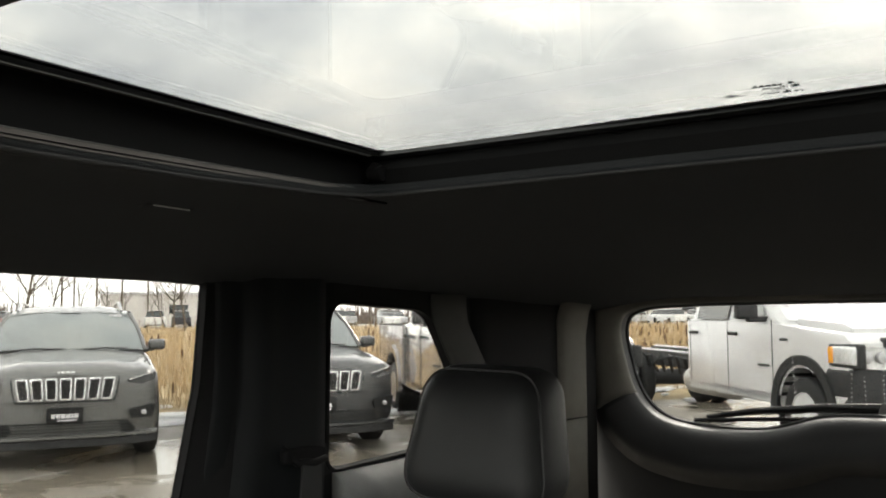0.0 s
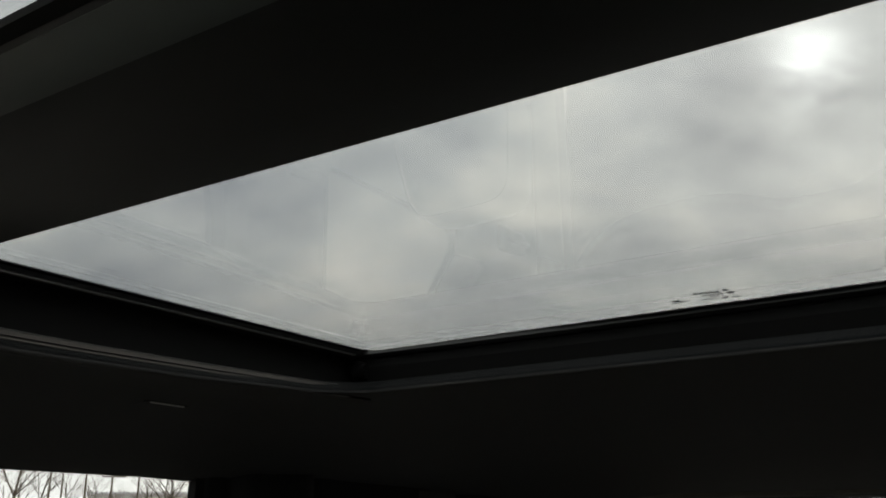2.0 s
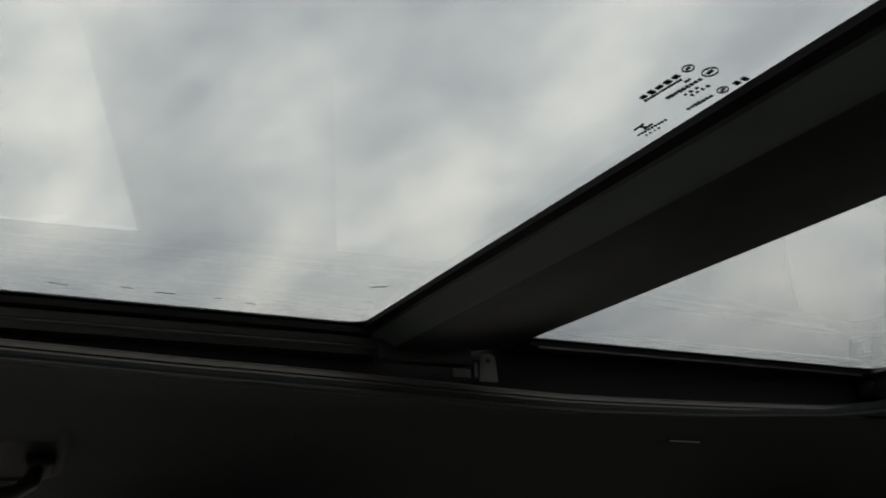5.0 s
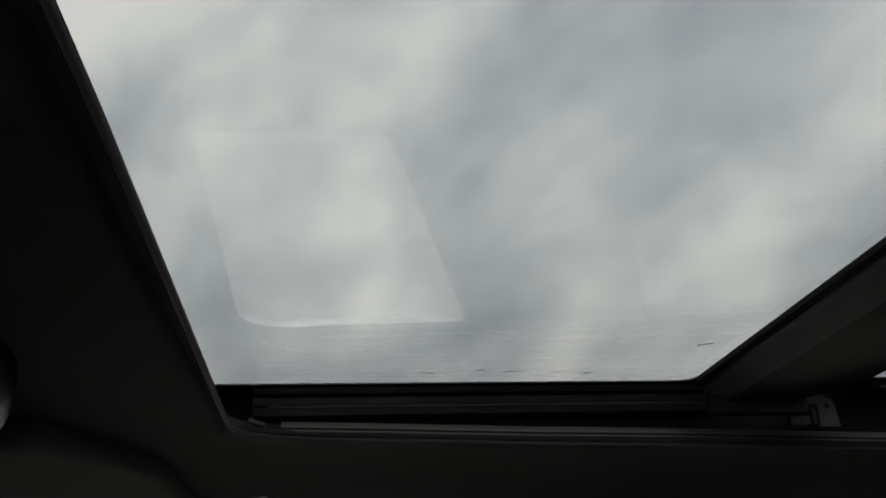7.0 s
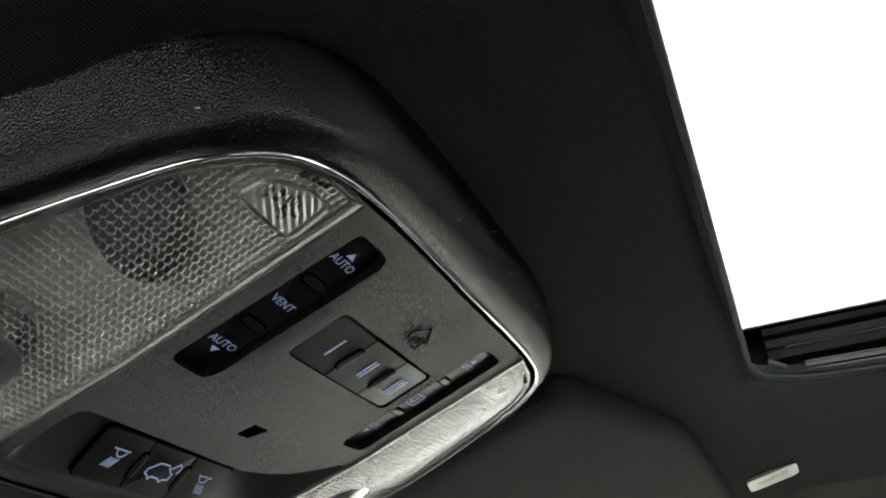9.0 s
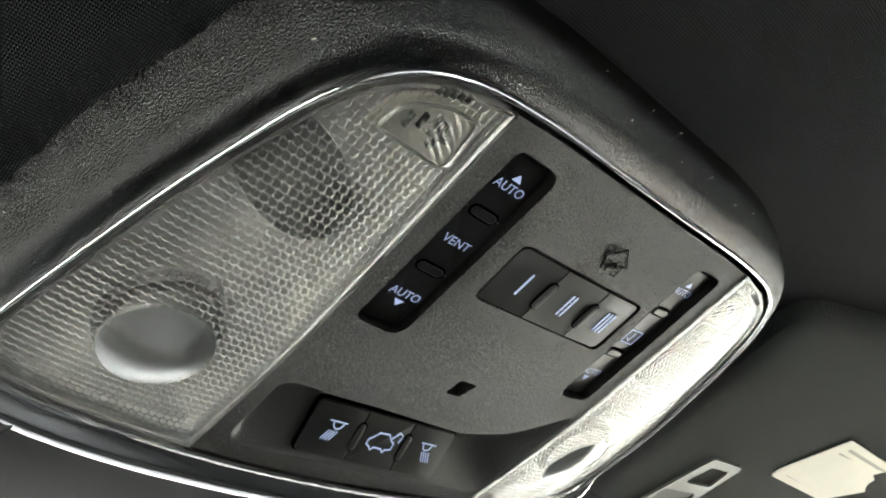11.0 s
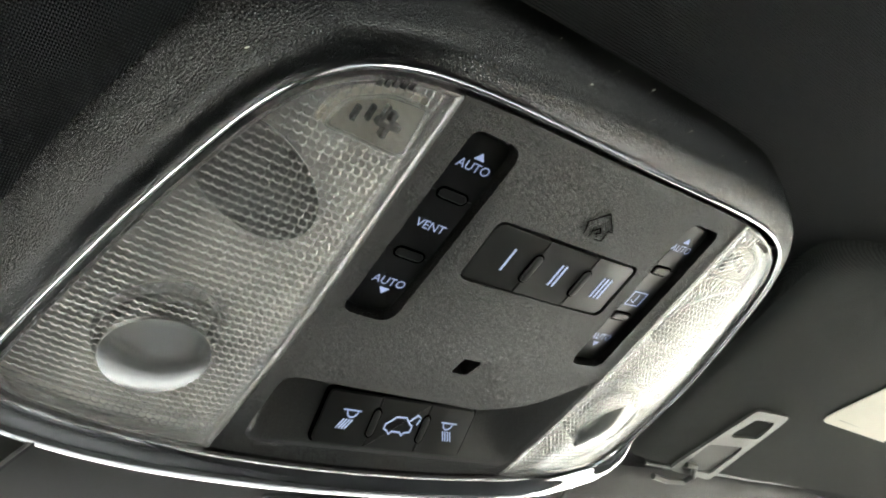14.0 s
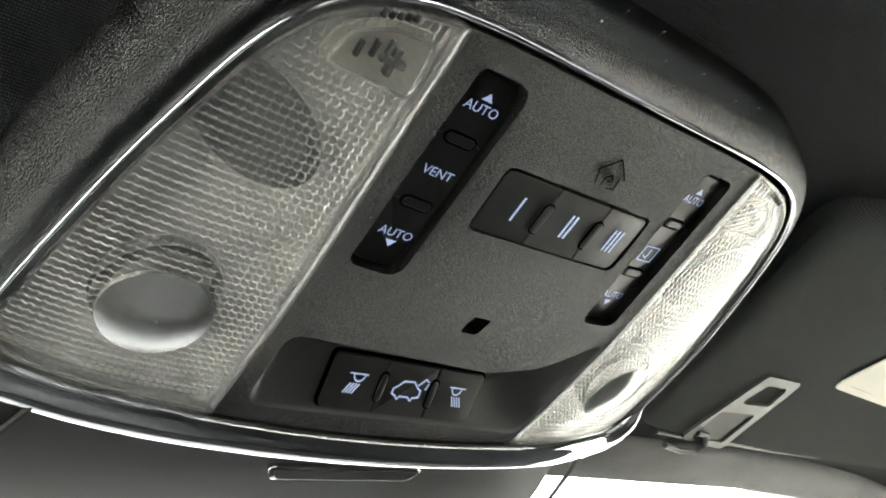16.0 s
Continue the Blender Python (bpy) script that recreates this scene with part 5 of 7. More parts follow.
def build_front_cover():
    # cover running from the ring towards the windscreen, with a slim chrome-edged slot
    b = bmesh.new()
    rows = []
    for k in range(9):
        t = k / 8
        v = 0.1085 + 0.085 * t
        half = 0.124 + 0.034 * t
        row = []
        for j in range(-14, 15):
            e = j / 14
            u = half * e if e > 0 else 1.5 * half * e
            row.append((u, v - 0.011 * min(1, abs(u) / 0.13) ** 2, 0.0080 + 0.010 * t * t + 0.0035 * abs(e) ** 3 + (0.03 if e == 1 else 0)))
        rows.append(row)
    loft(b, rows, closed=False, cap=False)
    fc = part("front_cover", b, M_COVER, console, "smooth grey-black cover ahead of the ring")
    tilt = lambda x, y, z: (x, y - 0.055 * x, z)
    part("slot_bezel", placed(new_prism(rounded([(-0.036, 0.1195), (0.040, 0.1195), (0.035, 0.1275), (-0.031, 0.1275)], 0.003, 4), 0.0062, 0.0100, 0.0008), tilt), M_CHROME, fc, "slim bright slot bezel")
    part("slot", placed(new_prism(rounded([(-0.033, 0.1207), (0.037, 0.1207), (0.033, 0.1262), (-0.029, 0.1262)], 0.002, 4), 0.0058, 0.0090), tilt), M_COVER, fc)
    for sx in (-1, 1):
        b = bmesh.new()
        tube(b, [(sx * 0.126, 0.098, 0.0075), (sx * 0.1315, 0.112, 0.0080), (sx * 0.143, 0.150, 0.0110), (sx * 0.157, 0.184, 0.0150)], 0.0012, 6)
        part("cover_seam", b, M_SLOT, fc)


def build_console():
    inner = offset_ring(RING, -OUT * 0.0005)
    build_housing()
    for s in (-1, 1):
        build_lens(s, inner)
    build_face(inner)
    build_front_cover()


build_console()


# ---- sun visor, handle, tag ----
def build_visor(sx):
    v = thing("sun_visor", "dark cloth sun visor folded up with white warning label", "sun visor", Matrix.Translation((sx * 0.40, 0.06, 1.575)), group="sun visors")
    inv = v.matrix_basis.inverted()
    outl = rounded([(0.152, 0.112), (0.158, -0.020), (0.34, -0.062), (0.60, -0.075), (0.625, 0.100), (0.30, 0.119)], [0.022, 0.03, 0.12, 0.04, 0.03, 0.1], 6)
    def low(x, y):
        return roof_z(0.3, y) - 0.016 - max(0, x - 0.45) * 0.16
    b = bmesh.new()
    cen = sum([Vector(p) for p in outl], Vector((0, 0))) / len(outl)
    rings = []
    for sc, dz in ((0.0, -0.0015), (0.5, -0.0012), (0.90, -0.0008), (0.965, 0.0006), (0.995, 0.004), (1.0, 0.009), (0.99, 0.014), (0.95, 0.018), (0.5, 0.02), (0.0, 0.02)):
        rings.append([inv @ Vector((sx * (cen.x + (p[0] - cen.x) * max(sc, 0.02)), cen.y + (p[1] - cen.y) * max(sc, 0.02), low(cen.x + (p[0] - cen.x) * sc, cen.y + (p[1] - cen.y) * sc) + dz)) for p in outl])
    loft(b, rings)
    part("visor_panel", b, M_VISOR, v, "dark grey cloth visor panel")

    def on(x, y, d=0.0):
        return inv @ Vector((sx * x, y, low(x, y) - 0.0015 - d))
    lab = rounded([(0.288, 0.062), (0.318, 0.018), (0.455, 0.024), (0.425, 0.070)], 0.004, 3)
    part("warning_label", new_prism(lab, 0, 0.0006, fn=lambda a, c2, d: on(a, c2, 0.0008 + d)), M_LABEL, v, "white paper warning label", smooth=False)
    b = bmesh.new()
    for k in range(7):
        t = (k + 1) / 8
        a = Vector((0.288, 0.062)).lerp(Vector((0.318, 0.018)), t)
        c2 = Vector((0.425, 0.070)).lerp(Vector((0.455, 0.024)), t)
        p0, p1 = a.lerp(c2, 0.10), a.lerp(c2, 0.9 if k % 3 else 0.7)
        d = (p1 - p0).normalized() * 0
        q = Vector((p1 - p0).yx).normalized()
        q = Vector((-(p1 - p0).y, (p1 - p0).x)).normalized() * 0.0012
        vs = [b.verts.new(on(w_.x, w_.y, 0.0017)) for w_ in (p0 - q, p1 - q, p1 + q, p0 + q)]
        b.faces.new(vs)
    part("label_line", b, M_INK, v, "grey unreadable lines", smooth=False)
    # clip frame with hook pocket
    fr = [Vector(p) for p in ((0.2205, 0.064), (0.2568, 0.0635), (0.238, 0.1145), (0.193, 0.1105))]
    h1 = [Vector(p) for p in ((0.2165, 0.0835), (0.2275, 0.0695), (0.2475, 0.0690), (0.2455, 0.0820))]
    h2 = [Vector(p) for p in ((0.2010, 0.1085), (0.2075, 0.0900), (0.2410, 0.0885), (0.2335, 0.1100))]
    b = thick_plate([tuple(p) for p in rounded(fr, 0.004, 3)], [[tuple(p) for p in rounded(h1, 0.003, 3)], [tuple(p) for p in rounded(h2, 0.003, 3)]], 0.0016, lambda a, c2, d: on(a, c2, 0.0002 + d))
    clip = part("clip_frame", b, M_CLIP, v, "grey plastic clip frame", smooth=False)
    part("pocket", new_prism(rounded(h2, 0.003, 3), 0, 0.0006, fn=lambda a, c2, d: on(a, c2, 0.0001 + d)), M_SLOT, clip, smooth=False)
    b = bmesh.new()
    tube(b, [on(0.186, 0.1158, 0.002), on(0.200, 0.1170, 0.003), on(0.2125, 0.1155, 0.004), on(0.2160, 0.1105, 0.004), on(0.2110, 0.1045, 0.003), on(0.2040, 0.1050, 0.002)], 0.0017, 8)
    part("hook", b, M_CLIP, clip, "pale grey plastic hook")
    b = bmesh.new()
    tube(b, [on(0.18 + 0.043 * k, 0.1145 + 0.0035 * math.sin(math.pi * k / 9) , -0.004) for k in range(0, 10)], 0.0012, 6)
    part("edge_piping", b, M_CLIP, v)


M_VISOR = fabric("visor_cloth", (0.026, 0.029, 0.027))
M_CLIP = mat("grey_clip_plastic", (0.040, 0.041, 0.039), 0.45, grain=0.2, scale=1200, vary=0.1)
build_visor(1)


def roof_frame(x, y):
    """A pose on the headliner: x across, y along, z out of the cloth (downwards)."""
    e = 0.004
    p = Vector((x, y, roof_z(x, y)))
    tx = (Vector((x + e, y, roof_z(x + e, y))) - Vector((x - e, y, roof_z(x - e, y)))).normalized()
    ty = (Vector((x, y + e, roof_z(x, y + e))) - Vector((x, y - e, roof_z(x, y - e)))).normalized()
    nz = ty.cross(tx).normalized()
    m = Matrix((tx, -ty, nz)).transposed().to_4x4()
    m.translation = p
    return m


def build_handle(x, y):
    h = thing("grab_handle", "folded black grab handle in a shallow headliner pocket", "grab handle", roof_frame(x, y), group="grab handles")
    pk = rounded([(-0.050, -0.115), (0.060, -0.115), (0.060, 0.115), (-0.050, 0.115)], [0.02, 0.02, 0.03, 0.03], 6)
    b = bmesh.new()
    rings = [[(p.x * s, p.y * s, z) for p in pk] for s, z in ((1.04, -0.004), (1.03, 0.0022), (1.0, 0.0030), (0.97, 0.0018), (0.92, 0.0008))]
    vr = loft(b, rings, closed=True, cap=False)
    b.faces.new(vr[-1])
    part("pocket", b, M_VOID, h, "dark moulded pocket")
    b = bmesh.new()
    pts = [(0.020, -0.098, 0.004), (0.020, -0.094, 0.020), (0.022, -0.080, 0.031), (0.026, -0.04, 0.036), (0.026, 0.04, 0.036), (0.022, 0.080, 0.031), (0.020, 0.094, 0.020), (0.020, 0.098, 0.004)]
    rings = []
    for i, p in enumerate(pts):
        w_ = (0.014, 0.014, 0.013, 0.012, 0.012, 0.013, 0.014, 0.014)[i]
        rings.append([(p[0] + w_ * math.cos(t) * 1.0, p[1] + (0.006 * math.sin(t) if i in (0, 1, 6, 7) else 0.0), p[2] + (0.0 if i in (0, 7) else 0.006 * math.sin(t))) for t in [2 * math.pi * k / 10 for k in range(10)]])
    loft(b, rings)
    part("grip", b, M_VOID, h, "rounded black grip")
    for s in (-1, 1):
        part("hinge_cap", new_box((0.020, s * 0.098, 0.006), (0.034, 0.026, 0.012), 0.004, 3), M_VOID, h)


build_handle(0.585, -0.180)
build_handle(-0.585, -0.180)

tag = thing("roof_badge", "small silver plate with a dark printed line on the headliner", "badge", roof_frame(0.524, -0.106))
part("plate", new_prism(rounded([(-0.011, -0.022), (0.011, -0.022), (0.011, 0.022), (-0.011, 0.022)], 0.004, 4), -0.001, 0.0035, 0.001), mat("satin_silver_plastic", (0.42, 0.42, 0.40), 0.4, metal=0.4, vary=0.1), tag)
b = bmesh.new()
for k in range(7):
    box(b, (0.0, -0.012 + 0.004 * k, 0.0037), (0.0055, 0.0026, 0.0006))
part("print_bar", b, M_INK, tag, "unreadable printed bars", smooth=False)

slot = thing("coat_hook", "small folded coat hook with a bright edge in the headliner", "coat hook", roof_frame(0.507, -0.962))
part("plate", new_prism(rounded([(-0.010, -0.030), (0.010, -0.030), (0.010, 0.030), (-0.010, 0.030)], 0.006, 4), -0.002, 0.0012, 0.0006), M_CLOTH, slot)
# pale strip along one side of the hook plate
part("bright_edge", new_box((-0.009, 0, 0.0012), (0.002, 0.046, 0.002), 0.0008), mat("pale_grey_plastic", (0.5, 0.5, 0.48), 0.3), slot, "pale edge")


# ---- rear seat, headrest, belt ----
def build_seat():
    seat = thing("car_bench", "black leather rear bench with stitched backrest", "car seat", Matrix.Translation((0, -1.30, 0.37)))
    inv = seat.matrix_basis.inverted()
    prof = [(-1.02, 0.62), (-1.10, 0.66), (-1.20, 0.95), (-1.272, 1.215), (-1.292, 1.252), (-1.325, 1.268), (-1.372, 1.262), (-1.402, 1.235), (-1.36, 0.95), (-1.28, 0.45), (-0.85, 0.40), (-0.70, 0.45), (-0.68, 0.62), (-0.74, 0.66)]
    prof = rounded([Vector(p) for p in prof], 0.02, 2)
    b = bmesh.new()
    xs = [-0.62, -0.60, -0.5, -0.25, -0.215, -0.205, 0.0, 0.14, 0.15, 0.16, 0.36, 0.56, 0.60, 0.62]
    rings = []
    for x in xs:
        dip = 0.01 if x in (-0.205, 0.15) else 0.0
        edge = 0.02 if abs(x) > 0.61 else 0.0
        c = Vector((-1.2, 0.8))
        rings.append([inv @ Vector((x, *(Vector(p) + (c - Vector(p)).normalized() * (dip + edge)))) for p in prof])
    loft(b, rings)
    part("bench", b, M_LEATHER, seat, sharp=60)
    for x in (0.30, 0.44):
        b = bmesh.new()
        tube(b, [inv @ Vector((x + (0.05 if x > 0.4 else -0.02) * k, *p)) for k, p in zip((0, 0.3, 0.6, 1), ((-1.235, 1.10), (-1.266, 1.215), (-1.30, 1.264), (-1.37, 1.267)))], 0.0035, 6)
        part("seam", b, M_THREAD, seat, "raised leather seam")

    hr = thing("headrest", "black leather headrest with stitched side seam on the rear bench", "headrest", Matrix.Translation((0.334, -1.335, 1.262)))
    rings = []
    W = 0.109
    outl = rounded([(-W * 0.90, 0.028), (W + 0.012, 0.038), (W * 0.84, 0.202), (-W * 0.66, 0.198)], [0.04, 0.045, 0.045, 0.045], 8)
    cen = Vector((0, 0.118))
    b = bmesh.new()
    for k in range(17):
        t = math.pi * k / 16
        sc = max(0.03, math.sin(t)) ** 0.45
        dy = 0.064 * math.copysign(abs(math.cos(t)) ** 0.75, math.cos(t))
        rings.append([(cen.x + (p.x - cen.x) * sc, dy - 0.02 * (cen.y + (p.y - cen.y) * sc - 0.11) / 0.1, cen.y + (p.y - cen.y) * sc) for p in outl])
    loft(b, rings)
    part("cushion", b, M_LEATHER, hr, sharp=80)
    b = bmesh.new()
    ring = [(p.x * 0.955, 0.0365 - 0.02 * (p.y - 0.11) / 0.1, cen.y + (p.y - cen.y) * 0.955) for p in outl]
    sweep(b, ring, circle(0.0018, 5), True, up=(0, 1, 0))
    part("piping", b, M_THREAD, hr, "stitched seam")
    for s in (-1, 1):
        b = bmesh.new()
        tube(b, [(s * 0.06, 0, -0.05), (s * 0.06, 0, 0.06)], 0.007, 10)
        part("post", b, M_CHROME, hr, "steel post")


build_seat()


def build_belt():
    bl = thing("seat_belt", "dark woven seat belt with a plastic guide on the pillar", "seat belt", Matrix.Translation((0.65, -1.33, 1.32)))
    inv = bl.matrix_basis.inverted()
    b = bmesh.new()
    sec = lambda p, w_: [inv @ (Vector(p) + Vector((dx, dy, 0))) for dx, dy in ((-0.001, -w_), (0.002, -w_), (0.002, w_), (-0.001, w_))]
    loft(b, [sec(p, w_) for p, w_ in (((0.642, -1.340, 1.320), 0.019), ((0.637, -1.335, 1.30), 0.021), ((0.630, -1.325, 1.26), 0.023), ((0.60, -1.30, 1.15), 0.024), ((0.56, -1.28, 1.0), 0.024))])
    part("webbing", b, M_WEB, bl, "woven webbing")
    b = bmesh.new()
    tube(b, [inv @ Vector(p) for p in ((0.662, -1.300, 1.345), (0.655, -1.303, 1.330), (0.646, -1.315, 1.318), (0.642, -1.345, 1.315), (0.643, -1.372, 1.318), (0.652, -1.380, 1.312))], 0.005, 10, [0.5, 1.0, 1.2, 1.2, 1.0, 0.6])
    part("guide", b, M_VOID, bl, "black plastic belt guide")
    part("cover", new_box(inv @ Vector((0.655, -1.338, 1.328)), (0.016, 0.09, 0.022), 0.007, 3), M_VOID, bl)
    # catch and socket on the rear quarter
    c = thing("seat_catch", "dark seat release catch on the rear quarter trim", "catch", Matrix.Translation((0.585, -1.95, 1.29)))
    part("socket", new_box((0.012, 0, 0), (0.03, 0.10, 0.06), 0.012, 3), M_BLACK, c)
    b = bmesh.new()
    tube(b, [(-0.004, 0.045, 0.006), (-0.02, 0.03, 0.012), (-0.022, -0.02, 0.010), (-0.006, -0.04, 0.0)], 0.006, 8)
    part("lever", b, M_CLIP, c)
    # lower quarter ledge under the small window; daylight on it is in the colour
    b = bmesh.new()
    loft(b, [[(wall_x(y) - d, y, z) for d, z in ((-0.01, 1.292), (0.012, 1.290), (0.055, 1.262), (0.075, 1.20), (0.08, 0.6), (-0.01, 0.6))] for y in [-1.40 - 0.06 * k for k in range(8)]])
    tagged(obj("trim", b, mat("lit_ledge_trim", (0.17, 0.17, 0.165), 0.6, grain=0.3, scale=700, vary=0.1)), "plastic ledge under the rear quarter window, coloured light grey as lit", "quarter trim", kind="structure")
    # pillar cover between quarter window and tailgate, with a facing paled as lit
    b = bmesh.new()
    loft(b, [[(wall_x(y) - d, y, z) for y, d in ((-1.76, -0.004), (-1.82, 0.012), (-1.95, 0.024), (-2.02, 0.034), (-2.12, 0.046), (-2.135, 0.036), (-2.19, 0.040), (-2.22, -0.01))] for z in (0.8, 1.2, 1.3, 1.4, 1.5, 1.58, 1.66)])
    tagged(obj("trim", b, M_DEEP), "dark plastic rear pillar cover", "pillar trim", kind="structure")
    for zs in ((0.8, 1.2, 1.306), (1.310, 1.40, 1.48, 1.53, 1.56)):
        b = bmesh.new()
        loft(b, [[(wall_x(y) - d - 0.02 * max(0, (z - 1.48) / 0.08) ** 2, y, z) for y, d in ((-2.030, 0.030), (-2.034, 0.042), (-2.045, 0.048), (-2.11, 0.056), (-2.122, 0.052), (-2.126, 0.040))] for z in zs])
        tagged(obj("trim", b, M_TRIM_LIT), "facing of the rear pillar, warm grey paled for light", "pillar trim", kind="structure")


build_belt()


# ---- outside: ground, field, vehicles, distance ----
HEAD = Vector((-0.783, 0.622))
ACROSS = Vector((-0.622, -0.783))
YAW = math.degrees(math.atan2(HEAD.y, HEAD.x))


def build_ground():
    b = bmesh.new()
    rs = [0.0, 2, 4, 7, 10, 14, 19, 26, 40, 70, 140, 400, 1500, 4000]
    rings = [[(r * math.cos(2 * math.pi * k / 48), r * math.sin(2 * math.pi * k / 48), 0.0) for k in range(48)] for r in rs[1:]]
    vr = loft(b, rings, closed=True, cap=False)
    b.faces.new(vr[0][::-1])
    tagged(obj("ground", b, M_GROUND, smooth=False), "wet worn concrete car park with thin slush streaks", "car park", kind="structure")
    # meadow behind the row of vehicles
    b = bmesh.new()
    s0 = -13.4
    vr = []
    for i, s in enumerate([0, 0.25, 0.6, 2, 6, 14, 30, 46, 66]):
        row = []
        for k in range(-30, 46):
            q = HEAD * (s0 - s + 0.35 * noise.noise((k * 0.7, 0, 0)) * (1 if i < 3 else 0)) + ACROSS * (k * 2.2)
            row.append((q.x, q.y, 0.005 + min(0.12, s * 0.3) + 0.007 * s + 0.06 * noise.noise((k, s, 1)) * (i > 0)))
        vr.append(row)
    loft(b, vr, closed=False, cap=False)
    tagged(obj("meadow", b, M_FIELD), "dry winter meadow behind the parked vehicles", "meadow", kind="structure")
    # snow left along its edge and on the concrete
    rnd = random.Random(11)
    b = bmesh.new()
    for k in range(330):
        s, a = -12.9 - 1.5 * rnd.random() ** 0.8, -8 + 26 * rnd.random()
        r, h = 0.03 + 0.24 * rnd.random() ** 2, 0.015 + 0.03 * rnd.random()
        c = HEAD * s + ACROSS * a
        n = 14
        ph = rnd.random() * 6
        ring = lambda f, z: [(c.x + ACROSS.x * math.cos(t) * r * f * 1.7 * (1 + 0.25 * math.sin(3 * t + ph) + 0.12 * math.sin(7 * t)) + HEAD.x * math.sin(t) * r * f * (1 + 0.2 * math.sin(5 * t + ph)),
                              c.y + ACROSS.y * math.cos(t) * r * f * 1.7 * (1 + 0.25 * math.sin(3 * t + ph) + 0.12 * math.sin(7 * t)) + HEAD.y * math.sin(t) * r * f * (1 + 0.2 * math.sin(5 * t + ph)), z) for t in [2 * math.pi * j / n for j in range(n)]]
        base = 0.02 + min(0.12, max(0.0, -13.4 - s) * 0.3)
        v2 = loft(b, [ring(1, base - 0.02), ring(0.97, base + h * 0.35), ring(0.8, base + h * 0.8), ring(0.4, base + h)], closed=True, cap=False)
        b.faces.new(v2[-1])
    tagged(obj("snow_patches", b, M_SNOW), "thin leftover patches of old snow on the concrete edge", "snow", kind="stuff")


build_ground()


def build_reeds():
    rnd = random.Random(2)
    verts, faces = [], []
    cv, cf = [], []
    for k in range(42000):
        u = rnd.random()
        s = -13.9 - 56 * u ** 2.2
        a = (-9 + 34 * rnd.random()) * (1 + max(0, -s - 20) / 40)
        c = HEAD * s + ACROSS * a
        clump = 0.5 + 0.5 * noise.noise((c.x * 0.35, c.y * 0.35, 3))
        h = (0.55 + 0.75 * rnd.random()) * (0.6 + 0.6 * clump)
        if s > -14.6:
            h *= 0.45
        w_ = 0.003 + 0.004 * rnd.random() + 0.022 * u * u
        an = rnd.random() * math.pi
        dx, dy = math.cos(an) * w_, math.sin(an) * w_
        lx, ly = (rnd.random() - 0.5) * 0.8 * h, (rnd.random() - 0.5) * 0.8 * h
        i = len(verts)
        verts += [(c.x - dx, c.y - dy, 0), (c.x + dx, c.y + dy, 0), (c.x + lx * 0.4 + dx * 0.8, c.y + ly * 0.4 + dy * 0.8, h * 0.6), (c.x + lx * 0.4 - dx * 0.8, c.y + ly * 0.4 - dy * 0.8, h * 0.6), (c.x + lx, c.y + ly, h)]
        faces += [(i, i + 1, i + 2, i + 3), (i + 3, i + 2, i + 4)]
        if rnd.random() < 0.03 and s < -14.2:
            z0, z1, r = h * 0.98, h * 0.98 + 0.17, 0.018
            j = len(cv)
            for z, rr in ((z0, 0.6), (z0 + 0.02, 1), (z1 - 0.02, 1), (z1, 0.4)):
                cv += [(c.x + lx * 0.9 + r * rr * math.cos(t), c.y + ly * 0.9 + r * rr * math.sin(t), z) for t in (0, 1.257, 2.513, 3.77, 5.027)]
            for q in range(3):
                for t in range(5):
                    cf.append((j + q * 5 + t, j + q * 5 + (t + 1) % 5, j + q * 5 + 5 + (t + 1) % 5, j + q * 5 + 5 + t))
    for nm, v, f_, m_, lab in (("reeds", verts, faces, M_REED, "tall dry golden reeds and grasses in the meadow"), ("cattails", cv, cf, M_CATTAIL, "dark brown cattail heads among the reeds")):
        me = bpy.data.meshes.new(nm)
        me.from_pydata(v, [], f_)
        me.materials.append(m_)
        tagged(new(nm, me), lab, "reeds", kind="stuff")


build_reeds()


def wheel(parent, x, y, r, w_, rim_mat, hub=False):
    b = bmesh.new()
    lathe(b, [(r * 0.62, -w_ / 2), (r * 0.80, -w_ / 2 - 0.008), (r * 0.95, -w_ * 0.46), (r, -w_ * 0.36), (r, w_ * 0.36), (r * 0.95, w_ * 0.46), (r * 0.80, w_ / 2 + 0.008), (r * 0.62, w_ / 2)], 36, cap=False)
    s = math.copysign(1, y)
    ty = part("wheel", b, M_TYRE, parent, "black tyre with rim")
    ty.matrix_basis = Matrix.Translation((x, y, r))
    b = bmesh.new()
    o = s * w_ / 2
    lathe(b, [(r * 0.63, o * 0.9), (r * 0.60, o * 1.0), (r * 0.56, o * 0.85), (r * 0.30, o * (0.55 if not hub else 0.35)), (r * 0.20, o * (0.9 if not hub else 1.25)), (r * 0.10, o * (0.95 if not hub else 1.3)), (0.004, o * 0.95)], 30)
    rim = part("rim", b, rim_mat, ty, "metal rim")
    n = 5 if not hub else 8
    for k in range(n):
        t = 2 * math.pi * k / n
        b = bmesh.new()
        if hub:
            lathe(b, [(0.030, o * 0.72), (0.030, o * 0.80)], 8, "y", (r * 0.44 * math.cos(t), 0, r * 0.44 * math.sin(t)))
        else:
            t2 = t + math.pi / 5
            box(b, (0, 0, 0), (r * 0.16, 0.012, r * 0.24), 0.004, 1, m=Matrix.Translation((r * 0.42 * math.cos(t2), o * 0.74, r * 0.42 * math.sin(t2))) @ Matrix.Rotation(-t2 + math.pi / 2, 4, "Y"))
        part("rim_opening", b, M_SLOT, rim)
    return ty


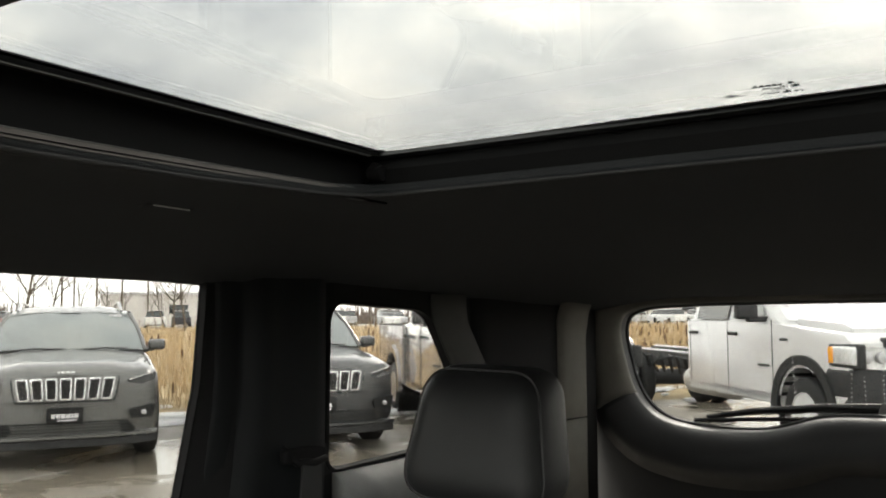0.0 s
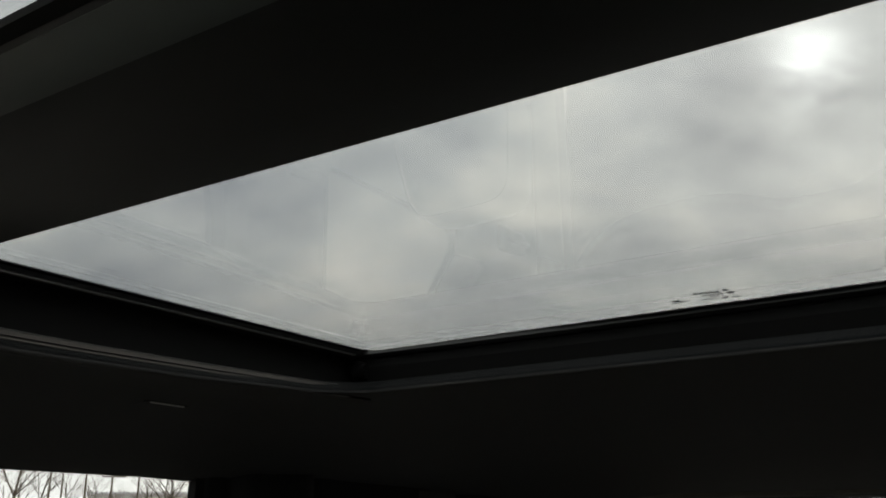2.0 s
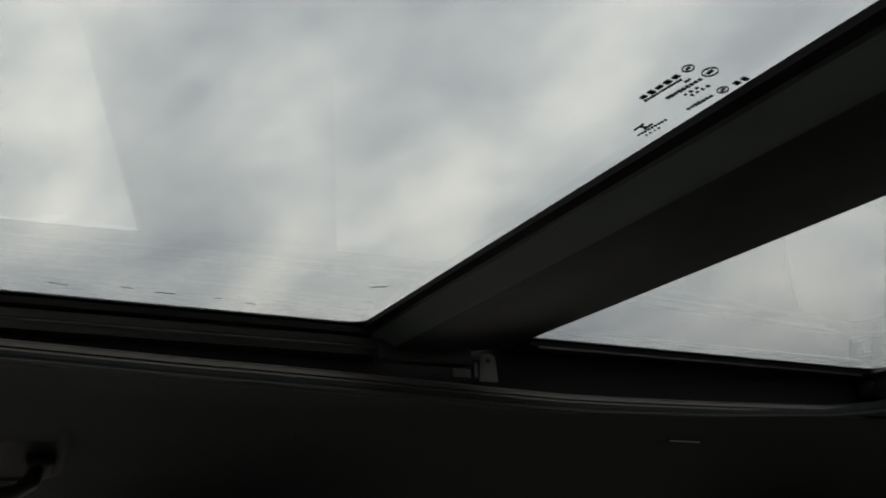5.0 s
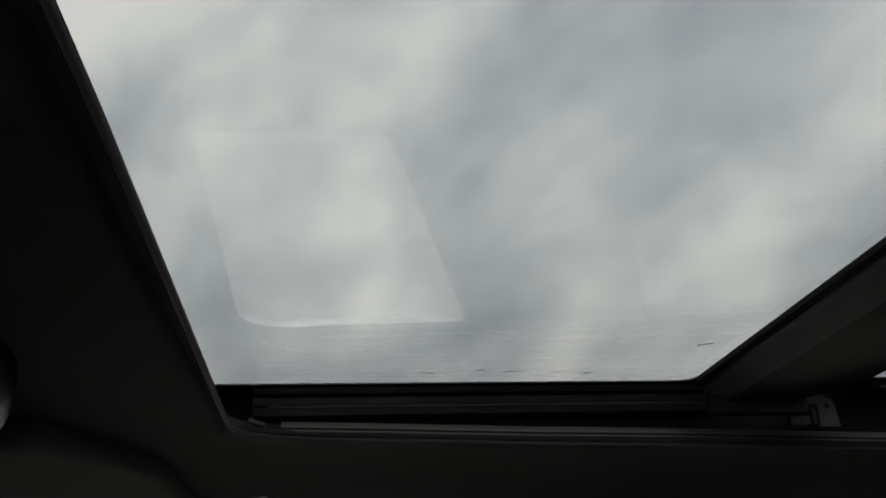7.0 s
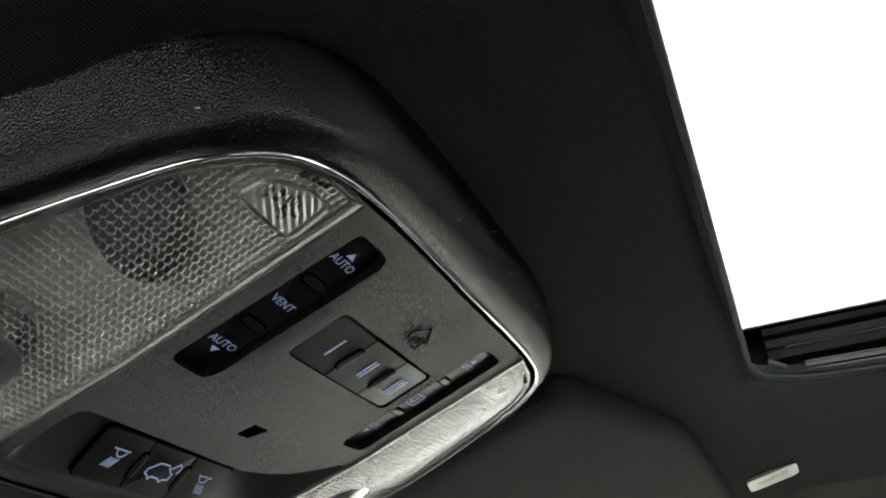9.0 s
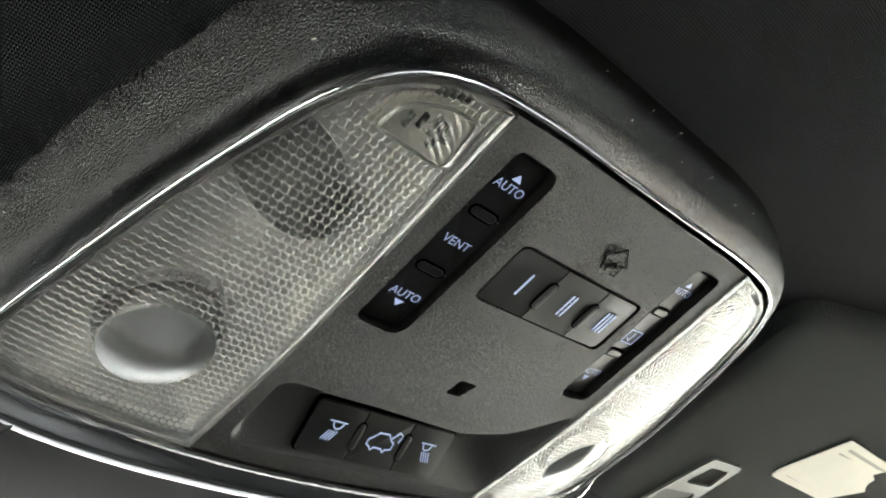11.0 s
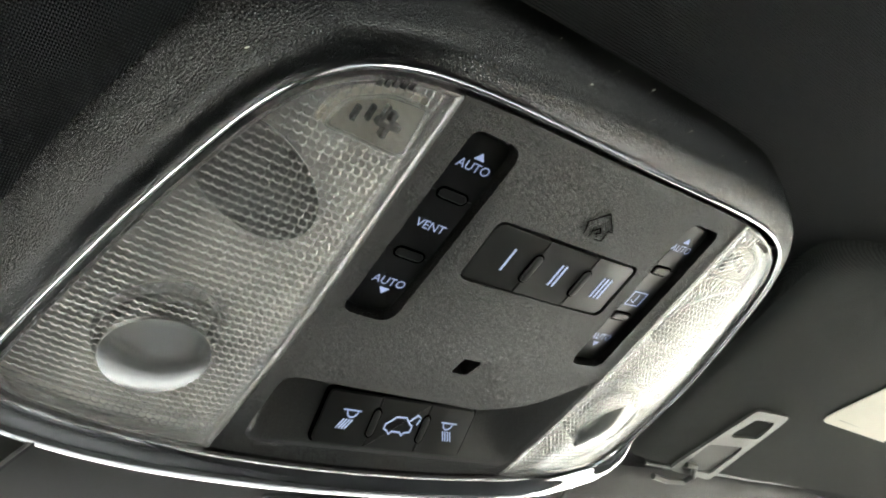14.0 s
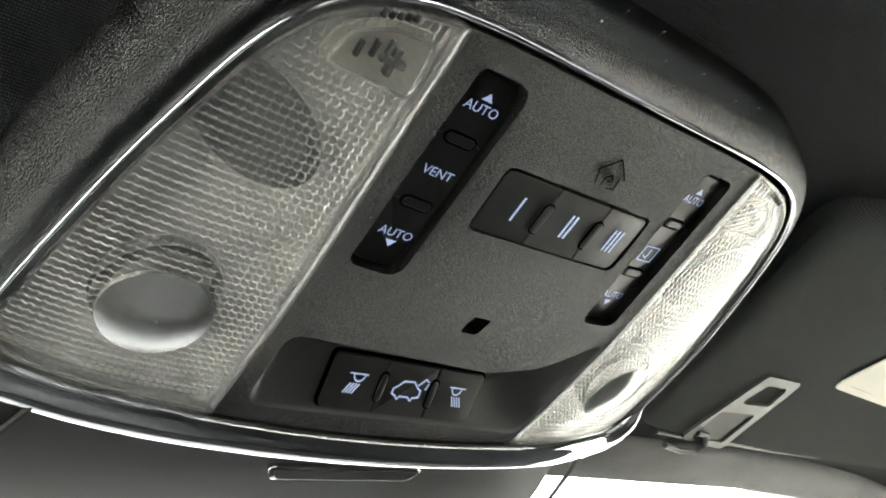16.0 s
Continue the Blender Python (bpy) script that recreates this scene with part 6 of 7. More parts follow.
def build_suv(paint, label):
    """A mid-size off-road car, nose along +x, resting on z = 0."""
    car = thing("parked_car", label, "car")
    bow = lambda y: 0.28 * max(0, abs(y) - 0.2) ** 2
    sec = [  # x, half-width, belt height, sill height
        (2.295, 0.55, 0.84, 0.42), (2.29, 0.76, 0.92, 0.33), (2.25, 0.88, 0.965, 0.27), (2.14, 0.92, 0.995, 0.25), (1.9, 0.93, 1.02, 0.25), (1.5, 0.935, 1.055, 0.28), (1.0, 0.935, 1.095, 0.26), (0.72, 0.935, 1.125, 0.25), (0.0, 0.93, 1.12, 0.25), (-1.0, 0.93, 1.13, 0.25), (-1.9, 0.915, 1.14, 0.30), (-2.2, 0.86, 1.14, 0.36), (-2.3, 0.78, 1.10, 0.42)]
    rings = []
    for x, w_, zt, zb in sec:
        crown_ = 0.045 if 2.2 > x > 0.6 else (0.02 if x > 0.6 else 0.0)
        half = [(w_ * 0.55, zb), (w_ * 0.93, zb + 0.03), (w_, zb + 0.16), (w_, zt - 0.25), (w_ * 0.99, zt - 0.10), (w_ * 0.93, zt - 0.025), (w_ * 0.86, zt + 0.004), (w_ * 0.60, zt + crown_ * 0.55), (w_ * 0.50, zt + crown_), (w_ * 0.25, zt + crown_ * 1.1)]
        f = min(1, max(0, (x - 1.3) / 0.8))
        ring = [(x - bow(y) * f, -y, z) for y, z in half]
        ring += [(p[0], -p[1], p[2]) for p in ring[::-1]]
        rings.append(ring)
    b = bmesh.new()
    loft(b, rings)
    part("body", b, paint, car, sharp=35)
    # glass cabin under a painted roof
    cab = [(0.78, 0.80, 1.11, 1.13), (0.20, 0.70, 1.10, 1.56), (-0.10, 0.66, 1.10, 1.635), (-0.9, 0.66, 1.10, 1.66), (-1.7, 0.63, 1.12, 1.61), (-2.10, 0.60, 1.13, 1.46), (-2.26, 0.62, 1.13, 1.15)]
    b = bmesh.new()
    rings = []
    for x, w_, z0, z1 in cab:
        rings.append([(x, -0.85, z0), (x, -(0.85 + w_) / 2, (z0 + z1) / 2 + 0.02), (x, -w_, z1 - 0.06), (x, -w_ * 0.86, z1 - 0.012), (x, 0, z1), (x, w_ * 0.86, z1 - 0.012), (x, w_, z1 - 0.06), (x, (0.85 + w_) / 2, (z0 + z1) / 2 + 0.02), (x, 0.85, z0)])
    loft(b, rings)
    part("side_glass", b, M_CARGLASS, car, "dark side windows", sharp=60)
    b = bmesh.new()
    rows = []
    for t in range(7):
        f = t / 6
        x, z, w_ = 0.84 - 0.62 * f, 1.135 + 0.44 * f + 0.03 * math.sin(math.pi * f), 0.855 - 0.165 * f
        rows.append([(x - 0.09 * (j / 6) ** 2 + 0.03, j / 6 * w_, z + 0.02 - 0.02 * (j / 6) ** 2) for j in range(-6, 7)])
    loft(b, rows, closed=False, cap=False)
    ws = part("windscreen", b, M_CARGLASS2, car, "grey reflecting windscreen")
    for y0, y1 in ((0.05, 0.66), (-0.70, -0.02)):
        b = bmesh.new()
        tube(b, [(0.885, y0, 1.150), (0.88, (y0 + y1) / 2, 1.170), (0.85, y1, 1.160)], 0.009, 6)
        part("wiper", b, M_CARBLACK, ws)
    b = bmesh.new()
    box(b, (0.262, 0, 1.565), (0.05, 0.24, 0.05), 0.01)
    part("mirror_pod", b, M_CARBLACK, ws)
    part("paper_sticker", new_box((0.27, 0.52, 1.545), (0.012, 0.16, 0.045), 0.002, 1, ), M_WHITE, ws, "white paper sticker")
    b = bmesh.new()
    rows = []
    for x, w_, z in ((0.235, 0.68, 1.585), (0.10, 0.68, 1.612), (-0.15, 0.675, 1.650), (-0.9, 0.67, 1.678), (-1.7, 0.64, 1.628), (-2.15, 0.60, 1.475)):
        rows.append([(x, j / 8 * w_, z + 0.012 - 0.055 * (abs(j) / 8) ** 4) for j in range(-8, 9)])
    loft(b, rows, closed=False, cap=False)
    part("roof", b, paint, car, sharp=60)
    # nose surface: (across, height, proud)
    nose = lambda a, c2, d: (2.300 + d - bow(a) - 0.9 * max(0, abs(a) - 0.74) ** 2 - 0.22 * max(0, c2 - 0.82), a, c2)
    for s in (-1, 1):
        b = bmesh.new()
        tube(b, [(0.02, s * 0.60, 1.61), (-0.12, s * 0.59, 1.695), (-0.7, s * 0.59, 1.725), (-1.4, s * 0.57, 1.70), (-1.6, s * 0.56, 1.62)], 0.020, 8)
        part("roof_rail", b, M_ALLOY, car, "silver roof rail")
        b = bmesh.new()
        tube(b, [(0.80, s * 0.86, 1.125), (0.45, s * 0.785, 1.385), (0.17, s * 0.695, 1.575)], 0.030, 8)
        part("front_pillar", b, paint, car)
        m = Matrix.Translation((0.66, s * 1.00, 1.195))
        b = new_box((0, 0, 0), (0.13, 0.20, 0.135), 0.05, 4, m)
        mr = part("door_mirror", b, paint, car, "door mirror")
        part("arm", new_box((0.68, s * 0.90, 1.135), (0.05, 0.14, 0.04), 0.012), M_CARBLACK, mr)
        # slim swept headlamp with a bright upper strip
        out = [(0.585, 0.855), (0.60, 0.885), (0.855, 0.955), (0.882, 0.940), (0.872, 0.875), (0.74, 0.832)]
        b = new_prism(rounded([Vector((s * p[0], p[1])) for p in out], 0.012, 3), -0.06, 0.030, fn=nose)
        hl = part("headlamp", b, M_LAMPDARK, car, "slim smoked headlamp", smooth=False)
        b = bmesh.new()
        tube(b, [nose(s * a, z, 0.030) for a, z in ((0.60, 0.878), (0.70, 0.905), (0.80, 0.933), (0.850, 0.947))], 0.005, 6)
        part("light_strip", b, M_LAMP, hl)
        # fog lamp nest
        b = new_prism(rounded([Vector((s * p[0], p[1])) for p in ((0.60, 0.57), (0.64, 0.48), (0.84, 0.48), (0.89, 0.60), (0.86, 0.615))], 0.03, 4), -0.05, 0.040, fn=nose)
        fg = part("fog_lamp_nest", b, M_SLOT, car)
        c = nose(s * 0.76, 0.535, 0.038)
        b = bmesh.new()
        lathe(b, [(0.028, 0.0), (0.028, 0.010), (0.015, 0.016)], 14, "y")
        for v in b.verts:
            v.co = Vector((c[0] + v.co.y, c[1] + v.co.x, c[2] + v.co.z))
        part("fog_lamp", b, M_ALLOY, fg)
    b = new_prism(rounded([(-0.475, 0.665), (0.475, 0.665), (0.525, 0.935), (-0.525, 0.935)], 0.05, 4), -0.06, 0.012, 0.006, fn=nose)
    gp = part("grille_panel", b, M_SLOT, car, "dark grille surround")
    b = new_prism(rounded([(-0.46, 0.68), (0.46, 0.68), (0.51, 0.93), (-0.51, 0.93)], 0.045, 4), -0.02, 0.016, 0.004, fn=nose)
    part("grille_face", b, paint, gp)
    for k in range(7):
        y = (k - 3) * 0.133
        ln = y * 0.04
        b = new_prism(rounded([(y - ln - 0.052, 0.692), (y - ln + 0.052, 0.692), (y + ln + 0.058, 0.915), (y + ln - 0.058, 0.915)], 0.022, 3), 0.008, 0.030, 0.004, fn=nose)
        fr = part("grille_frame", b, M_LAMP, gp, "bright slot frame")
        b = new_prism(rounded([(y - ln - 0.038, 0.708), (y - ln + 0.038, 0.708), (y + ln + 0.044, 0.899), (y + ln - 0.044, 0.899)], 0.016, 3), 0.02, 0.034, fn=nose)
        part("slot", b, M_SLOT, fr, smooth=False)
    x = -0.085
    for w_ in (0.030, 0.036, 0.036, 0.040):
        p = nose(x + w_ / 2, 0.962, 0.0)
        part("badge_bar", new_box((p[0] - 0.01, p[1], p[2]), (0.03, w_, 0.036), 0.004), M_LAMP, car, "bright badge shape")
        x += w_ + 0.009
    # lower intake, chin, plate
    b = new_prism(rounded([(-0.70, 0.345), (0.70, 0.345), (0.60, 0.465), (-0.60, 0.465)], 0.03, 4), -0.08, 0.014, fn=nose)
    it = part("lower_intake", b, M_SLOT, car)
    for k in range(3):
        b = bmesh.new()
        for q in range(12):
            y = -0.55 + 0.1 * q
            prism(b, [(y - 0.05, 0.372 + 0.032 * k), (y + 0.05, 0.372 + 0.032 * k), (y + 0.05, 0.380 + 0.032 * k), (y - 0.05, 0.380 + 0.032 * k)], 0.01, 0.022, fn=nose)
        part("slat", b, M_CARBLACK, it, smooth=False)
    for nm, z0, z1, d0, ma in (("chin", 0.295, 0.345, 0.03, paint), ("bumper", 0.205, 0.30, 0.0, M_CARBLACK)):
        b = bmesh.new()
        loft(b, [[nose(y, z0, -0.10 - 0.02), nose(y, z0, d0 - 0.02), nose(y, z0 + 0.012, d0), nose(y, z1 - 0.012, d0), nose(y, z1, d0 - 0.02), nose(y, z1, -0.10)] for y in [-0.90 + 0.1 * q for q in range(19)]])
        part(nm, b, ma, car, "black lower bumper" if nm == "bumper" else "")
    p = nose(0, 0.535, 0.02)
    pl = part("dealer_plate", new_box((p[0] + 0.005, 0, 0.535), (0.02, 0.345, 0.165), 0.006), M_SLOT, car, "black dealer plate with pale bars")
    b = bmesh.new()
    x = -0.125
    for w_ in (0.034, 0.038, 0.044, 0.044, 0.016, 0.036):
        box(b, (p[0] + 0.018, x + w_ / 2, 0.535), (0.004, w_, 0.045))
        x += w_ + 0.007
    box(b, (p[0] + 0.018, 0.02, 0.492), (0.004, 0.18, 0.014))
    part("plate_bar", b, M_WHITE, pl, smooth=False)
    for x in (1.36, -1.35):
        for s in (-1, 1):
            wheel(car, x, s * 0.835, 0.365, 0.235, M_ALLOY)
            b = bmesh.new()
            sweep(b, [(x + 0.43 * math.cos(t), s * 0.93, 0.37 + 0.43 * math.sin(t)) for t in [math.pi * k / 12 for k in range(13)]], [(-0.03, -0.02), (0.03, -0.02), (0.03, 0.02), (-0.03, 0.02)], False, up=(0, 1, 0))
            part("wheel_arch", b, M_CARBLACK, car)
    return car


def build_truck(paint, label, chassis):
    """A crew-cab truck, nose along +x: with an open chassis frame or a pickup bed."""
    tr = thing("pickup_truck" if not chassis else "chassis_cab_truck", label, "truck")
    lift = 0.05 if chassis else 0.0
    R = 0.42 if chassis else 0.40
    fa, ra = (2.2, -3.5) if chassis else (1.85, -1.80)

    def side(pts, y0, y1, material, name, bev=0.02, lab="", parent=None):
        b = new_prism(pts, y0, y1, bev, fn=lambda a, c2, d: (a, d, c2 + lift))
        return part(name, b, material, parent or tr, lab, sharp=40)

    W = 1.0
    z0 = 0.50
    cab_back = fa - 2.85
    nose_x = fa + 0.85
    low = [(nose_x, z0 + 0.12), (nose_x + 0.02, 1.18), (nose_x - 0.10, 1.27), (fa - 0.45, 1.36), (fa - 0.75, 1.38), (cab_back, 1.40), (cab_back, z0)]
    front = [(fa - 0.53, z0)] + [(fa + 0.53 * math.cos(t), R + 0.05 - lift + 0.53 * math.sin(t)) for t in [math.pi - math.pi * k / 12 for k in range(13)]] + [(fa + 0.53, z0 + 0.0)]
    outline = low + front
    side([Vector(p) for p in outline], -W, W, paint, "body", 0.05)
    side([(nose_x - 0.22, 1.22), (fa - 0.40, 1.34), (fa - 0.40, 1.43), (nose_x - 0.40, 1.385), (nose_x - 0.24, 1.33)], -W * 0.80, W * 0.80, paint, "hood", 0.03)
    # cabin
    zt = 1.95
    rings = []
    for x, zz, w_ in ((fa - 0.45, 1.36, 0.93), (fa - 1.02, 1.84, 0.80), (fa - 1.16, 1.905, 0.77), (fa - 1.8, zt, 0.77), (cab_back + 0.35, 1.93, 0.77), (cab_back + 0.10, 1.86, 0.77), (cab_back, 1.38, 0.92)):
        rings.append([(x, -0.95, 1.34 + lift), (x, -(0.95 + w_) / 2, (1.34 + zz) / 2 + lift), (x, -w_, zz - 0.05 + lift), (x, -w_ * 0.85, zz + lift), (x, w_ * 0.85, zz + lift), (x, w_, zz - 0.05 + lift), (x, (0.95 + w_) / 2, (1.34 + zz) / 2 + lift), (x, 0.95, 1.34 + lift)])
    b = bmesh.new()
    loft(b, rings)
    part("cab", b, paint, tr, sharp=50)
    for s in (-1, 1):
        def pane_side(pts, nm, material, d0, lab=""):
            b2 = new_prism(rounded([Vector(p) for p in pts], 0.03, 3), 0, 0.012, fn=lambda a, c2, d: (a, s * (0.955 - 0.155 * max(0, c2 - 1.36) / 0.5 + d0 + d), c2 + lift))
            return part(nm, b2, material, tr, lab, smooth=False)
        pane_side([(fa - 0.80, 1.42), (fa - 1.60, 1.42), (fa - 1.60, 1.84), (fa - 1.16, 1.83)], "door_window", M_CARGLASS2, 0.012, "grey front door window")
        pane_side([(fa - 1.74, 1.42), (cab_back + 0.24, 1.42), (cab_back + 0.26, 1.82), (fa - 1.74, 1.84)], "door_window", M_CARGLASS, 0.012, "dark rear door window")
        for x in (fa - 0.60, fa - 1.66, cab_back + 0.11):
            part("door_gap", new_box((x, s * (W + 0.001), 0.98 + lift), (0.012, 0.006, 0.86), 0.002), M_SLOT, tr)
        for x in (fa - 1.50, fa - 2.60):
            part("door_handle", new_box((x, s * (W + 0.02), 1.235 + lift), (0.22, 0.035, 0.045), 0.012, 3), M_CARBLACK, tr, "black door handle")
        part("sill", new_box((fa - 1.70, s * (W - 0.06), z0 + 0.03 + lift), (2.2, 0.12, 0.16), 0.04, 3), paint, tr)
        b = bmesh.new()
        box(b, (fa - 0.86, s * 1.17, 1.52 + lift), (0.12, 0.26, 0.20), 0.04, 3)
        mr = part("door_mirror", b, M_CARBLACK, tr, "large black towing mirror")
        part("arm", new_box((fa - 0.86, s * 1.03, 1.42 + lift), (0.10, 0.26, 0.07), 0.02), M_CARBLACK, mr)
        # arch flares
        for cx in (fa,) if chassis else (fa, ra):
            b = bmesh.new()
            sweep(b, [(cx + 0.56 * math.cos(t), s * (W + 0.005), R + 0.05 + 0.56 * math.sin(t)) for t in [-0.15 + (math.pi + 0.3) * k / 16 for k in range(17)]], [(-0.055, -0.03), (0.055, -0.02), (0.045, 0.03), (-0.055, 0.035)], False, up=(0, 1, 0))
            part("arch_flare", b, M_CARBLACK if chassis else paint, tr, "black wheel arch flare" if chassis else "")
            b = bmesh.new()
            loft(b, [[(cx + r_ * math.cos(t), s * (W - 0.005 - d_), R + 0.05 + r_ * math.sin(t)) for t in [2 * math.pi * k / 28 for k in range(28)]] for r_, d_ in ((0.53, 0.0), (0.53, 0.34), (0.02, 0.36))], cap=False)
            part("wheel_housing", b, M_SLOT, tr)
        # headlamp
        b = new_prism(rounded([(s * 0.62, 0.92), (s * 0.99, 0.94), (s * 1.0, 1.16), (s * 0.60, 1.13)], 0.04, 3), -0.30, 0.075, fn=lambda a, c2, d: (nose_x + d - 0.30 * max(0, abs(a) - 0.80), a, c2 + lift))
        hl = part("headlamp", b, M_LAMP, tr, "clear headlamp with amber end", smooth=False)
        part("lamp_wrap", new_box((nose_x - 0.11, s * 0.985, 1.06 + lift), (0.44, 0.07, 0.19), 0.03, 3), M_LAMP, hl)
        part("lamp_surround", new_box((nose_x - 0.10, s * 0.970, 1.055 + lift), (0.52, 0.075, 0.25), 0.03, 3), M_CARBLACK, hl, "black lamp surround")
        part("amber_lens", new_box((nose_x - 0.30, s * 0.995, 1.06 + lift), (0.09, 0.06, 0.17), 0.012), M_AMBER, hl, "amber marker lens")
        b = bmesh.new()
        for q in (0.72, 0.86):
            lathe(b, [(0.06, 0.0), (0.05, 0.03), (0.01, 0.035)], 12, "y", (0, 0, 0))
        for i, v in enumerate(b.verts):
            q = 0.72 if i < len(b.verts) / 2 else 0.86
            v.co = Vector((nose_x + 0.07 + v.co.y - 0.3 * max(0, q - 0.8), s * q + v.co.x, 1.04 + lift + v.co.z))
        part("lamp_bowl", b, M_ALLOY, hl)
        part("badge_bar", new_box((fa - 0.35, s * (W + 0.004), 1.19 + lift), (0.16, 0.008, 0.035), 0.003), M_CARBLACK, tr, "dark badge shape")
        part("badge_bar", new_box((fa - 0.80, s * (W + 0.004), 0.88 + lift), (0.26, 0.008, 0.03), 0.003), M_CARBLACK, tr)
        wheel(tr, fa, s * 0.87, R, 0.26, M_WHITE if chassis else M_ALLOY, hub=chassis)
        wheel(tr, ra, s * 0.86, R, 0.26, M_ALLOY, hub=chassis)
        if chassis:
            wheel(tr, ra, s * 0.56, R, 0.24, M_ALLOY)
    # front end
    b = new_prism(rounded([(-0.99, 0.40), (0.99, 0.40), (1.012, 0.935), (-1.012, 0.935)], 0.06, 4), -0.32, 0.12, 0.03, fn=lambda a, c2, d: (nose_x + d - 0.22 * max(0, abs(a) - 0.6), a, c2 + lift))
    part("bumper", b, M_CARBLACK if chassis else M_CHROME, tr, "heavy black front bumper" if chassis else "")
    b = new_prism(rounded([(-0.62, 0.82), (0.62, 0.82), (0.66, 1.24), (-0.66, 1.24)], 0.05, 4), -0.05, 0.05, 0.015, fn=lambda a, c2, d: (nose_x + d, a, c2 + lift))
    gr = part("grille", b, M_CARBLACK, tr, "black grille")
    for k in range(4):
        part("slat", new_box((nose_x + 0.055, 0, 0.90 + 0.09 * k + lift), (0.02, 1.15, 0.03), 0.008), M_SLOT, gr)
    b = bmesh.new()
    rows = []
    for t in range(6):
        f = t / 5
        rows.append([(fa - 0.41 - 0.63 * f - 0.10 * (j / 6) ** 2 + 0.012, j / 6 * (0.86 - 0.13 * f), 1.39 + 0.46 * f + lift + 0.014) for j in range(-6, 7)])
    loft(b, rows, closed=False, cap=False)
    # on the chassis truck the whole pane takes the white M_SNOW material
    part("windscreen", b, M_SNOW if chassis else M_CARGLASS2, tr, "white windscreen" if chassis else "grey windscreen")
    if chassis:
        for s in (-1, 1):
            part("frame_rail", new_box((-2.85, s * 0.42, 0.80), (4.9, 0.09, 0.24), 0.015), M_CARBLACK, tr, "black steel frame rail")
            part("wood_strip", new_box((-3.0, s * 0.42, 0.935), (4.3, 0.10, 0.02), 0.004), M_SNOW, tr, "snow-dusted rail top")
        for x in (-1.6, -2.6, -3.4, -4.2):
            part("cross_member", new_box((x, 0, 0.80), (0.10, 0.80, 0.16), 0.02), M_CARBLACK, tr)
        b = bmesh.new()
        lathe(b, [(0.14, -0.85), (0.14, 0.85)], 16)
        for v in b.verts:
            v.co += Vector((ra, 0, 0.45))
        part("axle", b, M_CARBLACK, tr)
        b = bmesh.new()
        tube(b, [(-0.95, -0.76, 0.60), (-0.92, -0.76, 0.60), (0.30, -0.76, 0.60), (0.34, -0.76, 0.60)], 0.19, 18, [0.85, 1, 1, 0.85])
        part("fuel_tank", b, M_RUST, tr, "round galvanised fuel tank")
        b = bmesh.new()
        for k in range(8):
            rnd = random.Random(k)
            tube(b, [(-1.5 - 0.3 * k, -0.5 - 0.1 * rnd.random(), 0.85), (-1.6 - 0.3 * k, -0.62, 0.70 + 0.2 * rnd.random()), (-1.7 - 0.3 * k, -0.5, 0.6)], 0.025, 6)
        part("hose", b, M_CARBLACK, tr, "black hoses along the frame")
    else:
        bed0, bed1 = cab_back - 0.06, cab_back - 2.0
        pts = [(bed0, z0), (bed0, 1.38), (bed1, 1.38), (bed1, z0 + 0.1), (ra - 0.53, z0)] + [(ra + 0.53 * math.cos(t), R + 0.05 + 0.53 * math.sin(t)) for t in [math.pi - math.pi * k / 12 for k in range(13)]]
        for s in (-1, 1):
            side([Vector(p) for p in pts[::-1]], s * 0.80, s * W, paint, "bed_side", 0.03)
            part("tail_lamp", new_box((bed1 - 0.01, s * 0.94, 1.12), (0.06, 0.10, 0.34), 0.02), M_RED, tr, "red tail lamp")
            part("bed_rail", new_box(((bed0 + bed1) / 2, s * 0.92, 1.385), (1.9, 0.12, 0.03), 0.01), M_CARBLACK, tr)
        part("tailgate", new_box((bed1, 0, 1.02), (0.08, 1.80, 0.70), 0.02), paint, tr)
        part("bed_floor", new_box(((bed0 + bed1) / 2, 0, 0.72), (1.9, 1.7, 0.06)), M_CARBLACK, tr)
        part("rear_bumper", new_box((bed1 - 0.08, 0, 0.56), (0.18, 1.85, 0.22), 0.04, 3), M_CHROME, tr)
        part("tyre_cover", new_box(((bed0 + bed1) / 2, 0, 0.48), (2.0, 1.5, 0.1), 0.02), M_CARBLACK, tr)
    return tr


suv = build_suv(M_GREY, "stone-grey off-road car parked nose out on wet concrete")
suv.matrix_basis = pose(9.655, -6.99, 0, 0, 0, YAW + 4.0)
suv["group"] = "parked row"
suv2 = build_suv(M_DARKGREY, "charcoal off-road car parked nose out beside a grey one")
suv2.matrix_basis = pose(7.99, -9.12, 0, 0, 0, YAW + 1.9)
suv2["group"] = "parked row"
pick = build_truck(M_SILVER, "glossy pewter pickup truck reflecting the dry field", False)
pick.matrix_basis = pose(5.969, -11.147, 0, 0, 0, YAW - 4.3)
ram = build_truck(M_WHITE, "white crew-cab truck with bare chassis frame behind", True)
ram.matrix_basis = pose(2.247, -12.649, 0, 0, 0, YAW - 10.1)


